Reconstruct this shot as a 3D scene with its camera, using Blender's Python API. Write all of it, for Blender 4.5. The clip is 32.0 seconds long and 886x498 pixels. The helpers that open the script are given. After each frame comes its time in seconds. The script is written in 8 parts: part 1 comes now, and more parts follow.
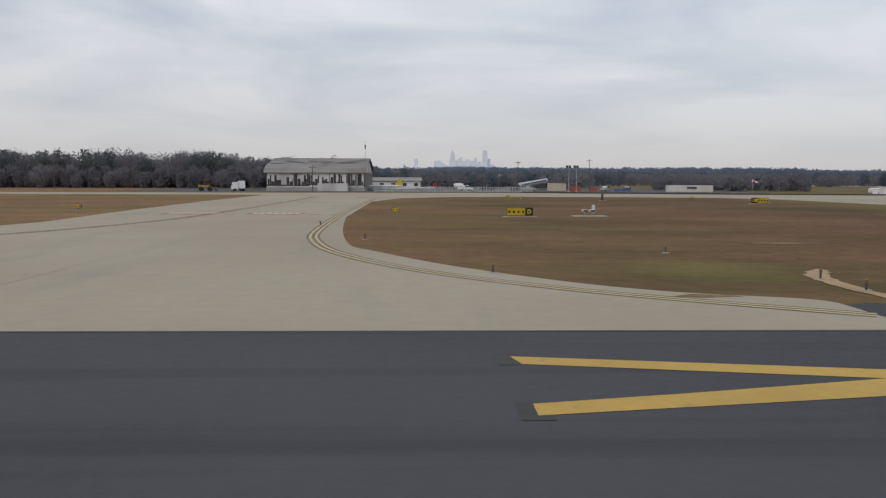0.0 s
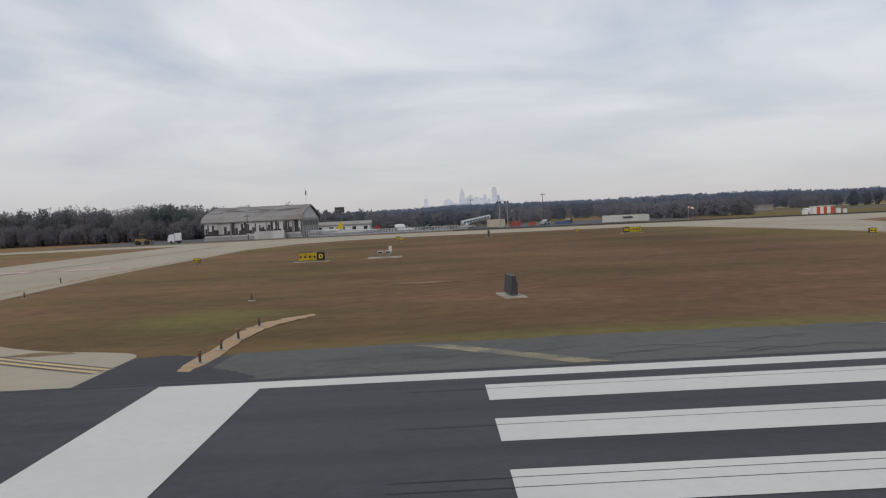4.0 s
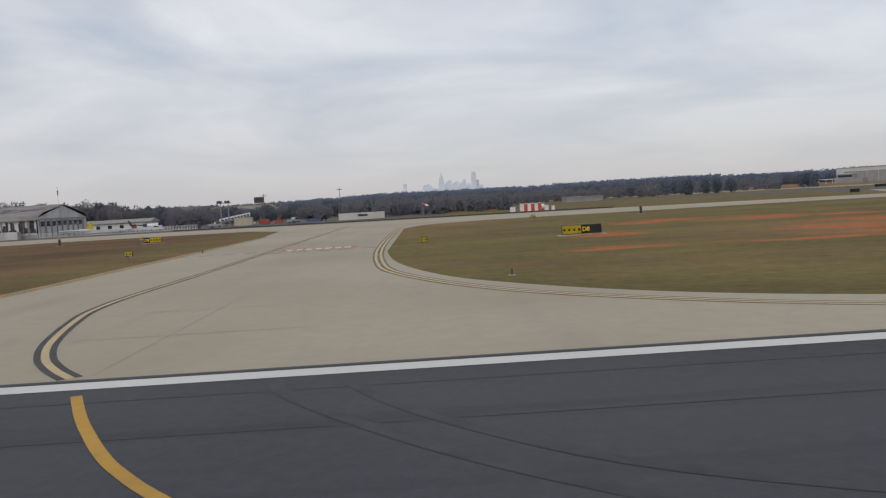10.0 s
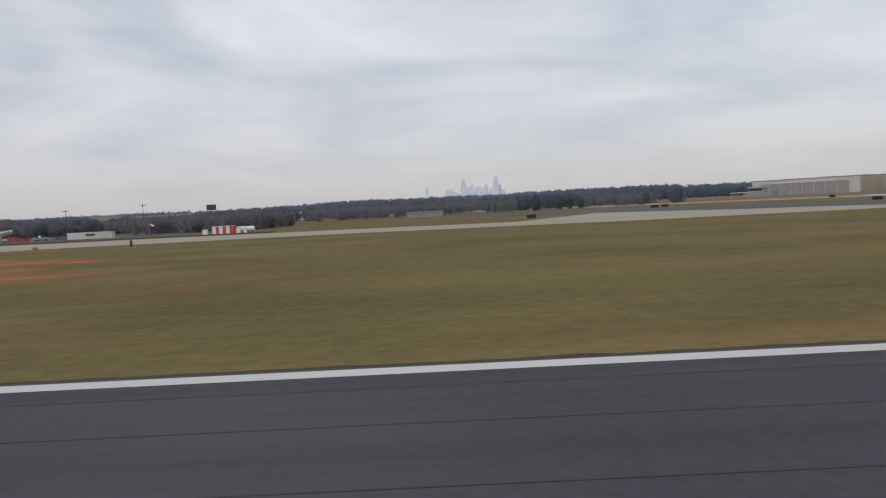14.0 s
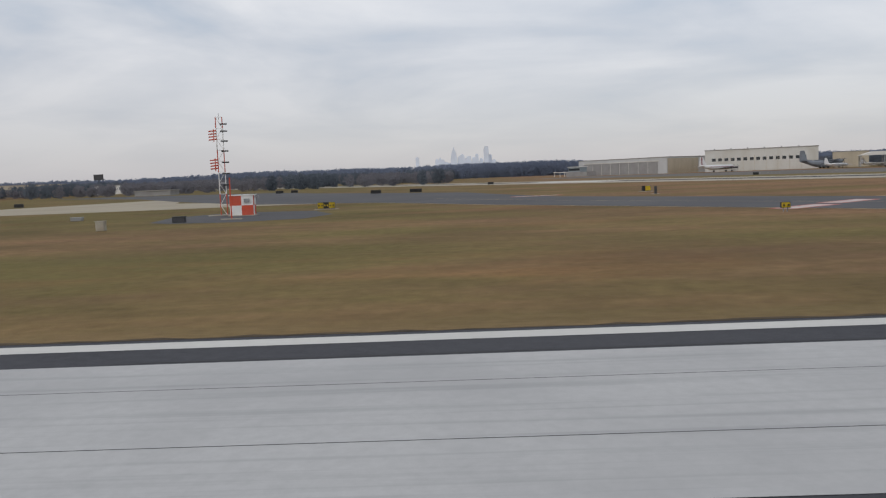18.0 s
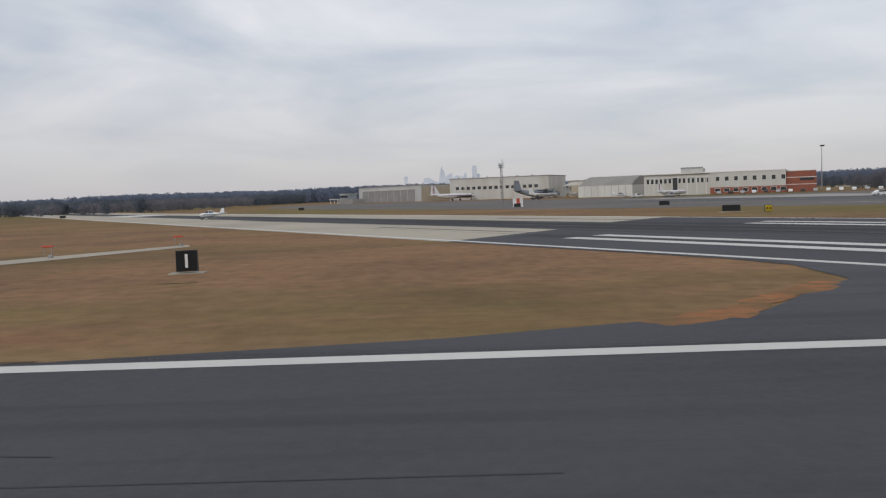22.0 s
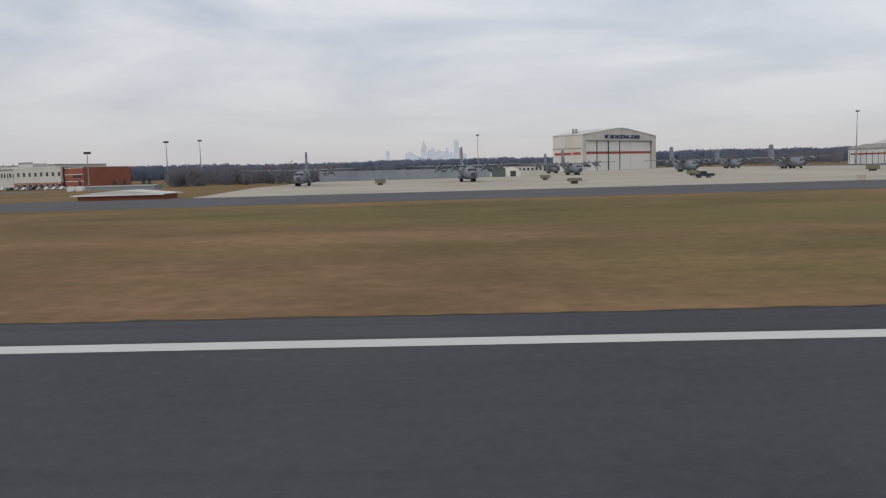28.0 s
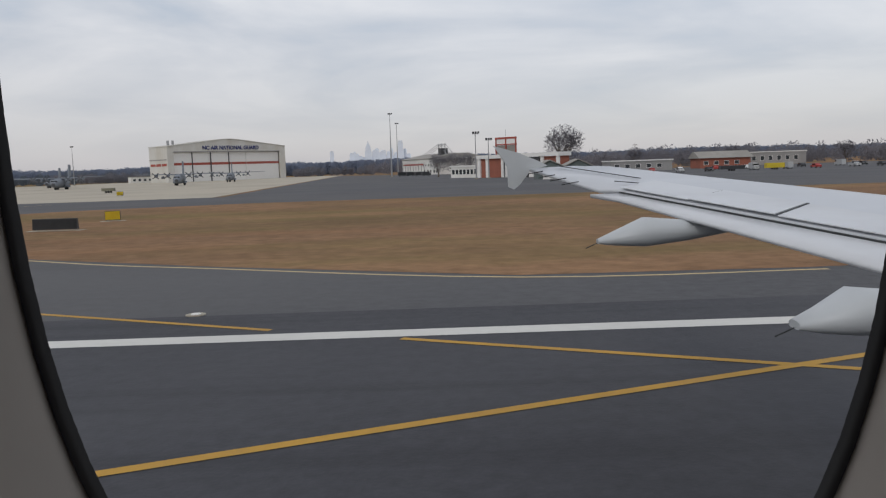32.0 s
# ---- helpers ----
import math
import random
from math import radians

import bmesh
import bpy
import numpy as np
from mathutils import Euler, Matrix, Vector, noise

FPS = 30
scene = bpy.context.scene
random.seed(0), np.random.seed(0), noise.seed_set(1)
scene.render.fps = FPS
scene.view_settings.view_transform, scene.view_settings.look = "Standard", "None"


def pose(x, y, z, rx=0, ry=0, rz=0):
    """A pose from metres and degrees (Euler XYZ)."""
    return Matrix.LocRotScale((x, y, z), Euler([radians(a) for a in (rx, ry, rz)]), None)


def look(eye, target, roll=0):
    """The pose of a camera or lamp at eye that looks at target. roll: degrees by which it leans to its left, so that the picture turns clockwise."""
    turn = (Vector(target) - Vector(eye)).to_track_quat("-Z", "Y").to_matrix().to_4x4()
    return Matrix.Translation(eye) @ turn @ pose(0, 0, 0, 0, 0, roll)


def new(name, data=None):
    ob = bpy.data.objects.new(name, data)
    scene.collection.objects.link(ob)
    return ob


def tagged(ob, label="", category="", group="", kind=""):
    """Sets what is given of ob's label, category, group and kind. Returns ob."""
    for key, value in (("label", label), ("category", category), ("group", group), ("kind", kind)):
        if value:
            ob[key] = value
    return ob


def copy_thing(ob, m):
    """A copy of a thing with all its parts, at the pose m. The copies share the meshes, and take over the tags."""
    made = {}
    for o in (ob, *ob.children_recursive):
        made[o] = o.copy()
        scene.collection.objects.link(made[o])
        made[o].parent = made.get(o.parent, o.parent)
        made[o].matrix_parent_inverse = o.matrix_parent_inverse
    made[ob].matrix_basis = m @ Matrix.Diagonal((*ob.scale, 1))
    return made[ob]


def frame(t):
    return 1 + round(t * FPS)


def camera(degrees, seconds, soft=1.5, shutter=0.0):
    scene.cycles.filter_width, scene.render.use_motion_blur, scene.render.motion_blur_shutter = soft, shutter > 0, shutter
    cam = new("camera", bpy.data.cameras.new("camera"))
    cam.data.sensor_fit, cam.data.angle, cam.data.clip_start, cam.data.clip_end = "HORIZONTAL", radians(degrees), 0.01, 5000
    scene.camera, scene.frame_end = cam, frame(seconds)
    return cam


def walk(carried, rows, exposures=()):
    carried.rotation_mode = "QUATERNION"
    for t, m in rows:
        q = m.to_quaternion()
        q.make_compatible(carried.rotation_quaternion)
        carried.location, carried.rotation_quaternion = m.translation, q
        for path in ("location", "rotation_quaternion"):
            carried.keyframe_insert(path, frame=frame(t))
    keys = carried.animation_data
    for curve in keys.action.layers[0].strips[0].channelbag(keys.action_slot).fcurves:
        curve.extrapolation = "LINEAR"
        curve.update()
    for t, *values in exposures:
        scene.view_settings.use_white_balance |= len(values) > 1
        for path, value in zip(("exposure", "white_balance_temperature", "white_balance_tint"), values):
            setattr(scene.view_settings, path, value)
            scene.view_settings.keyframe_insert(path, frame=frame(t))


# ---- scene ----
# Plan numbers are runway metres: x along the take-off run from the landing threshold, y to its left from the
# centreline, z up. U is the model's scale, one for the whole place.
U = 0.535
EYE = 4.458
ROWS = [
    (0, -20.76, 0.46, -1.39, -5.09, -0.17),
    (0.5, -18.23, 0.45, -1.72, -3.52, 0.97),
    (1, -15.52, 0.44, -2.10, -3.41, 1.24),
    (1.5, -12.62, 0.43, -2.17, -2.44, 1.77),
    (2, -9.52, 0.42, -1.40, -1.91, 2.12),
    (2.5, -6.24, 0.41, -0.59, -3.32, 2.70),
    (3, -2.77, 0.41, -0.17, -2.76, 1.81),
    (3.5, 0.96, 0.40, -0.67, -1.77, 3.19),
    (4, 5.04, 0.39, -0.47, -2.30, 2.74),
    (4.5, 9.46, 0.44, -0.27, -2.82, 2.28),
    (5, 14.22, 0.48, -0.08, -3.35, 1.83),
    (5.5, 19.32, 0.53, 0.12, -3.88, 1.38),
    (6, 24.76, 0.58, -0.26, -3.84, 1.45),
    (6.5, 30.66, 0.62, -0.70, -3.78, 1.95),
    (7, 37.14, 0.67, -0.91, -4.55, 3.15),
    (7.5, 44.21, 0.72, -0.79, -4.36, 2.41),
    (8, 51.86, 0.77, -1.57, -4.06, 2.84),
    (8.5, 60.09, 0.78, -1.67, -4.04, 3.73),
    (9, 68.91, 0.80, -1.45, -4.16, 2.78),
    (9.5, 78.28, 0.81, -1.04, -3.44, 3.85),
    (10, 88.18, 0.83, -1.43, -3.44, 3.37),
    (10.5, 98.62, 0.84, -2.25, -2.79, 3.25),
    (11, 109.59, 0.86, -2.24, -2.71, 3.79),
    (11.5, 121.10, 0.87, -2.30, -1.89, 3.12),
    (12, 133.13, 0.89, -1.75, -2.99, 3.03),
    (12.5, 145.85, 0.83, -1.58, -3.87, 2.75),
    (13, 159.37, 0.77, -2.39, -2.51, -0.39),
    (13.5, 173.72, 0.72, 0.85, -2.74, 3.17),
    (14, 188.88, 0.66, 0.77, -3.00, 2.99),
    (14.5, 204.85, 0.60, 0.69, -3.26, 2.81),
    (15, 221.65, 0.55, 0.62, -3.52, 2.63),
    (15.5, 239.12, 0.49, 0.54, -3.78, 2.46),
    (16, 257.12, 0.43, 0.47, -2.90, 1.31),
    (16.5, 275.67, 0.48, 0.76, -4.47, 1.87),
    (17, 294.75, 0.52, 0.90, -4.54, 2.03),
    (17.5, 314.37, 0.57, 0.51, -4.72, 1.76),
    (18, 334.53, 0.62, 0.95, -5.24, 2.20),
    (18.5, 355.32, 0.66, 1.20, -5.16, 2.33),
    (19, 376.82, 0.71, 1.46, -4.59, 1.63),
    (19.5, 399.03, 0.76, 1.73, -4.47, 1.82),
    (20, 421.95, 0.80, 2.43, -4.56, 2.47),
    (20.5, 445.59, 0.81, 0.62, -3.81, 1.60),
    (21, 469.94, 0.81, 1.54, -4.27, 1.39),
    (21.5, 494.94, 0.82, 1.55, -4.95, 3.34),
    (22, 520.53, 0.82, 1.26, -3.91, 2.04),
    (22.5, 546.70, 0.83, 0.74, -4.99, 2.46),
    (23, 573.47, 0.83, 0.36, -3.85, 1.00),
    (23.5, 600.82, 0.84, -0.95, -4.48, 2.38),
    (24, 628.75, 0.84, -0.23, -3.94, -0.25),
    (24.5, 657.25, 1.07, -0.50, -3.56, 0.80),
    (25, 686.27, 1.30, 0.07, -4.67, 1.70),
    (25.5, 715.82, 1.52, 1.74, -5.40, 2.69),
    (26, 745.89, 1.75, 1.72, -5.60, 2.50),
    (26.5, 776.49, 1.98, 1.71, -5.80, 2.30),
    (27, 807.61, 2.07, 1.69, -6.00, 2.10),
    (27.5, 839.28, 2.16, 1.67, -6.21, 1.91),
    (28, 871.50, 2.25, 2.11, -5.75, 1.62),
    (28.5, 904.27, 2.06, 0.98, -5.71, 1.75),
    (29, 937.60, 1.87, 0.58, -4.95, 0.42),
    (29.5, 971.48, 1.68, 0.33, -5.09, 1.33),
    (30, 1005.92, 1.49, 0.12, -5.06, 1.38),
    (30.5, 1040.84, 1.42, 0.33, -4.95, 1.69),
    (31, 1076.17, 1.34, -0.03, -4.35, 0.84),
    (31.5, 1111.92, 1.27, -0.71, -5.73, 1.94),
    (32, 1148.08, 1.20, -0.16, -5.88, 1.94),
]
cam = camera(58.22, 32.0, soft=1.25, shutter=0.0)
walk(cam, [(t, pose(x * U, y * U, EYE * U, 90 + pitch, roll, yaw)) for t, x, y, yaw, pitch, roll in ROWS])

# ---- world and light: an overcast winter day ----
world = bpy.data.worlds.new("overcast_sky")
scene.world = world
world.use_nodes = True
wn, wl = world.node_tree.nodes, world.node_tree.links
wn.clear()


def wnode(kind, **values):
    n = wn.new(kind)
    for key, value in values.items():
        n.inputs[key].default_value = value
    return n


w_out = wn.new("ShaderNodeOutputWorld")
w_bg = wnode("ShaderNodeBackground", Strength=0.89)
sky = wn.new("ShaderNodeTexSky")
sky.sky_type = 'NISHITA'
sky.sun_disc = False
sky.sun_elevation, sky.sun_rotation = radians(32), radians(215)
w_co = wn.new("ShaderNodeTexCoord")
w_sep = wn.new("ShaderNodeSeparateXYZ")
wl.new(w_co.outputs["Generated"], w_sep.inputs[0])
# the cloud deck: directions laid on a flat layer high above
w_up = wn.new("ShaderNodeMath"); w_up.operation = 'ADD'; w_up.inputs[1].default_value = 0.16
wl.new(w_sep.outputs[2], w_up.inputs[0])
w_mx = wn.new("ShaderNodeMath"); w_mx.operation = 'MAXIMUM'; w_mx.inputs[1].default_value = 0.10
wl.new(w_up.outputs[0], w_mx.inputs[0])
w_dx = wn.new("ShaderNodeMath"); w_dx.operation = 'DIVIDE'
w_dy = wn.new("ShaderNodeMath"); w_dy.operation = 'DIVIDE'
wl.new(w_sep.outputs[0], w_dx.inputs[0]); wl.new(w_mx.outputs[0], w_dx.inputs[1])
wl.new(w_sep.outputs[1], w_dy.inputs[0]); wl.new(w_mx.outputs[0], w_dy.inputs[1])
w_xy = wn.new("ShaderNodeCombineXYZ")
wl.new(w_dx.outputs[0], w_xy.inputs[0]); wl.new(w_dy.outputs[0], w_xy.inputs[1])
w_big = wnode("ShaderNodeTexNoise", Scale=0.8, Detail=5.0, Roughness=0.50, Distortion=0.7)
w_small = wnode("ShaderNodeTexNoise", Scale=2.6, Detail=6.0, Roughness=0.55, Distortion=0.4)
wl.new(w_xy.outputs[0], w_big.inputs["Vector"]); wl.new(w_xy.outputs[0], w_small.inputs["Vector"])
w_mix = wn.new("ShaderNodeMix"); w_mix.data_type = 'FLOAT'; w_mix.inputs[0].default_value = 0.17
wl.new(w_big.outputs[0], w_mix.inputs[2]); wl.new(w_small.outputs[0], w_mix.inputs[3])
w_ramp = wn.new("ShaderNodeValToRGB")
cr = w_ramp.color_ramp
cr.elements[0].position, cr.elements[0].color = 0.32, (0.43, 0.495, 0.59, 1)
cr.elements[1].position, cr.elements[1].color = 0.61, (0.80, 0.795, 0.812, 1)
e = cr.elements.new(0.45); e.color = (0.60, 0.622, 0.672, 1)
wl.new(w_mix.outputs[0], w_ramp.inputs[0])
# the haze band along the horizon
w_hz = wn.new("ShaderNodeMapRange")
w_hz.inputs["From Min"].default_value, w_hz.inputs["From Max"].default_value = 0.0, 0.20
wl.new(w_sep.outputs[2], w_hz.inputs[0])
w_haze = wn.new("ShaderNodeMix"); w_haze.data_type = 'RGBA'
w_haze.inputs[6].default_value = (0.528, 0.512, 0.545, 1)
wl.new(w_hz.outputs[0], w_haze.inputs[0]); wl.new(w_ramp.outputs[0], w_haze.inputs[7])
w_add = wn.new("ShaderNodeMix"); w_add.data_type = 'RGBA'; w_add.blend_type = 'ADD'
w_add.inputs[0].default_value = 0.02
wl.new(w_haze.outputs[2], w_add.inputs[6]); wl.new(sky.outputs[0], w_add.inputs[7])
wl.new(w_add.outputs[2], w_bg.inputs[0]); wl.new(w_bg.outputs[0], w_out.inputs[0])

sun_data = bpy.data.lights.new("sun", 'SUN')
sun_data.energy, sun_data.angle, sun_data.color = 0.7, radians(14), (1.0, 0.965, 0.91)
sun = new("sun", sun_data)
sun.matrix_world = look((300, -400, 400), (600, 60, 0))

import itertools
from mathutils.geometry import tessellate_polygon
# ---- materials ----
def mat(name, base, rough=0.7, metal=0.0, vary=0.12, scale=1.0, stain=None, stain_scale=0.15, stain_amount=0.5,
        bump=0.0, bump_scale=20.0, stretch=(1, 1, 1), spec=0.4, wear=None):
    """A surface with fine grain and larger stains; scale is in features per runway metre."""
    m = bpy.data.materials.new(name)
    m.use_nodes = True
    n, l = m.node_tree.nodes, m.node_tree.links
    b = n["Principled BSDF"]
    b.inputs["Roughness"].default_value, b.inputs["Metallic"].default_value = rough, metal
    b.inputs["Specular IOR Level"].default_value = spec
    co = n.new("ShaderNodeTexCoord")
    mp = n.new("ShaderNodeMapping")
    mp.inputs["Scale"].default_value = [s / U for s in stretch]
    l.new(co.outputs["Object"], mp.inputs[0])
    fine = n.new("ShaderNodeTexNoise")
    fine.inputs["Scale"].default_value, fine.inputs["Detail"].default_value, fine.inputs["Roughness"].default_value = scale, 6, 0.65
    l.new(mp.outputs[0], fine.inputs["Vector"])
    r = n.new("ShaderNodeMapRange")
    r.inputs["From Min"].default_value, r.inputs["From Max"].default_value = 0.25, 0.75
    r.inputs["To Min"].default_value, r.inputs["To Max"].default_value = 1 - vary, 1 + vary
    l.new(fine.outputs[0], r.inputs[0])
    mul = n.new("ShaderNodeMix"); mul.data_type = 'RGBA'; mul.blend_type = 'MULTIPLY'; mul.inputs[0].default_value = 1
    mul.inputs[6].default_value = (*base, 1)
    l.new(r.outputs[0], mul.inputs[7])
    col = mul.outputs[2]
    if stain:
        big = n.new("ShaderNodeTexNoise")
        big.inputs["Scale"].default_value, big.inputs["Detail"].default_value = stain_scale, 5
        l.new(mp.outputs[0], big.inputs["Vector"])
        ramp = n.new("ShaderNodeMapRange")
        ramp.inputs["From Min"].default_value, ramp.inputs["From Max"].default_value = 0.42, 0.68
        ramp.inputs["To Max"].default_value = stain_amount
        l.new(big.outputs[0], ramp.inputs[0])
        mx = n.new("ShaderNodeMix"); mx.data_type = 'RGBA'
        mx.inputs[7].default_value = (*stain, 1)
        l.new(ramp.outputs[0], mx.inputs[0]); l.new(col, mx.inputs[6])
        col = mx.outputs[2]
    if wear:
        col = worn(n, l, mp, col, *wear)
    l.new(col, b.inputs["Base Color"])
    if bump:
        bn = n.new("ShaderNodeTexNoise")
        bn.inputs["Scale"].default_value, bn.inputs["Detail"].default_value = bump_scale, 4
        l.new(mp.outputs[0], bn.inputs["Vector"])
        bp = n.new("ShaderNodeBump")
        bp.inputs["Strength"].default_value, bp.inputs["Distance"].default_value = bump, 0.05 * U
        l.new(bn.outputs[0], bp.inputs["Height"]); l.new(bp.outputs[0], b.inputs["Normal"])
    return m


def worn(n, l, mp, col, colour, scale, stretch, lo, hi, amount):
    """Streaks of another colour laid over col: tyre rubber, dirt, flaking."""
    m2 = n.new("ShaderNodeMapping"); m2.inputs["Scale"].default_value = stretch
    l.new(mp.outputs[0], m2.inputs[0])
    t = n.new("ShaderNodeTexNoise")
    t.inputs["Scale"].default_value, t.inputs["Detail"].default_value, t.inputs["Roughness"].default_value = scale, 7, 0.6
    l.new(m2.outputs[0], t.inputs["Vector"])
    r = n.new("ShaderNodeMapRange")
    r.inputs["From Min"].default_value, r.inputs["From Max"].default_value, r.inputs["To Max"].default_value = lo, hi, amount
    l.new(t.outputs[0], r.inputs[0])
    mx = n.new("ShaderNodeMix"); mx.data_type = 'RGBA'
    mx.inputs[7].default_value = (*colour, 1)
    l.new(r.outputs[0], mx.inputs[0]); l.new(col, mx.inputs[6])
    return mx.outputs[2]


def grass_mat():
    m = bpy.data.materials.new("winter_grass")
    m.use_nodes = True
    n, l = m.node_tree.nodes, m.node_tree.links
    b = n["Principled BSDF"]
    b.inputs["Roughness"].default_value, b.inputs["Specular IOR Level"].default_value = 0.95, 0.1
    co = n.new("ShaderNodeTexCoord")
    mp = n.new("ShaderNodeMapping"); mp.inputs["Scale"].default_value = (1 / U, 1 / U, 1 / U)
    l.new(co.outputs["Object"], mp.inputs[0])

    def tex(scale, detail, stretch=(1, 1, 1), rough=0.6):
        s = n.new("ShaderNodeMapping"); s.inputs["Scale"].default_value = stretch
        t = n.new("ShaderNodeTexNoise")
        t.inputs["Scale"].default_value, t.inputs["Detail"].default_value, t.inputs["Roughness"].default_value = scale, detail, rough
        l.new(mp.outputs[0], s.inputs[0]); l.new(s.outputs[0], t.inputs["Vector"])
        return t.outputs[0]

    def ramp(src, lo, hi, a, c):
        r = n.new("ShaderNodeValToRGB")
        r.color_ramp.elements[0].position, r.color_ramp.elements[0].color = lo, (*a, 1)
        r.color_ramp.elements[1].position, r.color_ramp.elements[1].color = hi, (*c, 1)
        l.new(src, r.inputs[0])
        return r.outputs[0]

    def mix(f, a, c, blend='MIX'):
        x = n.new("ShaderNodeMix"); x.data_type = 'RGBA'; x.blend_type = blend
        if isinstance(f, float):
            x.inputs[0].default_value = f
        else:
            l.new(f, x.inputs[0])
        l.new(a, x.inputs[6]); l.new(c, x.inputs[7])
        return x.outputs[2]
    straw = ramp(tex(0.9, 5), 0.25, 0.75, (0.180, 0.106, 0.058), (0.304, 0.182, 0.104))
    green = ramp(tex(1.3, 5), 0.25, 0.75, (0.110, 0.091, 0.034), (0.192, 0.155, 0.060))
    # how far the sward has kept its green, stretch by stretch along the runway
    sep = n.new("ShaderNodeSeparateXYZ")
    l.new(mp.outputs[0], sep.inputs[0])
    along = n.new("ShaderNodeMapRange")
    along.inputs["From Min"].default_value, along.inputs["From Max"].default_value = -100, 1100
    l.new(sep.outputs[0], along.inputs[0])
    keep = n.new("ShaderNodeValToRGB")
    els = keep.color_ramp.elements
    els[0].position, els[0].color = 0.0, (0.36, 0.36, 0.36, 1)
    els[1].position, els[1].color = 1.0, (0.2, 0.2, 0.2, 1)
    for x, g in ((-25, 0.34), (-8, 0.48), (8, 0.22), (36, 0.26), (54, 0.62), (80, 0.6), (130, 0.74), (275, 0.78), (300, 0.6), (350, 0.50), (385, 0.3), (420, 0.1), (560, 0.18), (610, 0.66), (660, 0.55), (700, 0.45), (760, 0.36), (900, 0.56), (980, 0.34)):
        el = els.new((x + 100) / 1200)
        el.color = (g, g, g, 1)
    l.new(along.outputs[0], keep.inputs[0])
    spots = n.new("ShaderNodeMath"); spots.operation = 'MULTIPLY_ADD'
    l.new(tex(0.03, 6, (0.6, 1.6, 1), 0.65), spots.inputs[0])
    spots.inputs[1].default_value = 2.4
    l.new(keep.outputs[0], spots.inputs[2])
    w_fit = n.new("ShaderNodeMath"); w_fit.operation = 'SUBTRACT'
    l.new(spots.outputs[0], w_fit.inputs[0]); w_fit.inputs[1].default_value = 1.2
    where = ramp(w_fit.outputs[0], 0.10, 0.72, (0, 0, 0), (0.95, 0.95, 0.95))
    col = mix(where, straw, green)
    # clay showing through, in patches drawn out along the mowing
    clay = ramp(tex(2.0, 5), 0.3, 0.7, (0.185, 0.095, 0.045), (0.30, 0.155, 0.080))
    bare = ramp(tex(0.035, 7, (0.6, 1.8, 1), 0.65), 0.54, 0.70, (0, 0, 0), (0.6, 0.6, 0.6))
    col = mix(bare, col, clay)
    dark = ramp(tex(0.3, 9, (0.7, 1.5, 1), 0.74), 0.36, 0.62, (0.88, 0.88, 0.88), (1.08, 1.08, 1.08))
    blotch = ramp(tex(0.055, 6, (0.8, 1.2, 1), 0.6), 0.36, 0.64, (0.80, 0.80, 0.82), (1.14, 1.13, 1.10))
    col = mix(1.0, col, blotch, 'MULTIPLY')
    col = mix(1.0, col, dark, 'MULTIPLY')
    # dead, matted stretch beside the threshold
    dead = n.new("ShaderNodeValToRGB")
    de = dead.color_ramp.elements
    de[0].position, de[0].color = 0.04, (1, 1, 1, 1)
    de[1].position, de[1].color = 0.145, (1, 1, 1, 1)
    for x, g in ((-30, (0.90, 0.88, 0.87)), (-4, (0.74, 0.72, 0.72)), (38, (0.62, 0.60, 0.64)), (56, (0.92, 0.90, 0.88))):
        el = de.new((x + 100) / 1200)
        el.color = (*g, 1)
    l.new(along.outputs[0], dead.inputs[0])
    col = mix(1.0, col, dead.outputs[0], 'MULTIPLY')
    torn = tex(0.30, 9, (0.45, 1.3, 1), 0.78)

    def zone(spots, tear):
        """How near a place lies to the closest of some spots, with a torn outline; below one is inside."""
        whole = None
        for cx, cy, rx, ry in spots:
            off = n.new("ShaderNodeVectorMath"); off.operation = 'SUBTRACT'; off.inputs[1].default_value = (cx, cy, 0)
            fit = n.new("ShaderNodeVectorMath"); fit.operation = 'MULTIPLY'; fit.inputs[1].default_value = (1 / rx, 1 / ry, 0)
            gone = n.new("ShaderNodeVectorMath"); gone.operation = 'LENGTH'
            l.new(mp.outputs[0], off.inputs[0]); l.new(off.outputs[0], fit.inputs[0]); l.new(fit.outputs[0], gone.inputs[0])
            if whole is None:
                whole = gone.outputs["Value"]
            else:
                lo = n.new("ShaderNodeMath"); lo.operation = 'MINIMUM'
                l.new(whole, lo.inputs[0]); l.new(gone.outputs["Value"], lo.inputs[1])
                whole = lo.outputs[0]
        rag = n.new("ShaderNodeMath"); rag.operation = 'MULTIPLY_ADD'; rag.inputs[1].default_value, rag.inputs[2].default_value = -tear, tear / 2
        l.new(torn, rag.inputs[0])
        reach = n.new("ShaderNodeMath"); reach.operation = 'ADD'
        l.new(whole, reach.inputs[0]); l.new(rag.outputs[0], reach.inputs[1])
        return reach.outputs[0]
    # lusher sward
    lush = ramp(zone(((-6.5, 40, 5, 6), (20, 28.6, 30, 3.0), (56, 31, 6, 5), (262, 47, 75, 15), (655, 62, 34, 14), (620, 140, 80, 70), (470, 330, 90, 200), (925, 70, 60, 18)), 1.6), 0.3, 1.3, (0.75, 0.75, 0.75), (0, 0, 0))
    moss = ramp(tex(1.7, 6), 0.25, 0.75, (0.124, 0.109, 0.036), (0.210, 0.179, 0.066))
    col = mix(lush, col, moss)
    # dry straw along the runway's edge
    edge = ramp(zone(((650, 23.0, 760, 3.6),), 1.5), 0.35, 1.35, (0.6, 0.6, 0.6), (0, 0, 0))
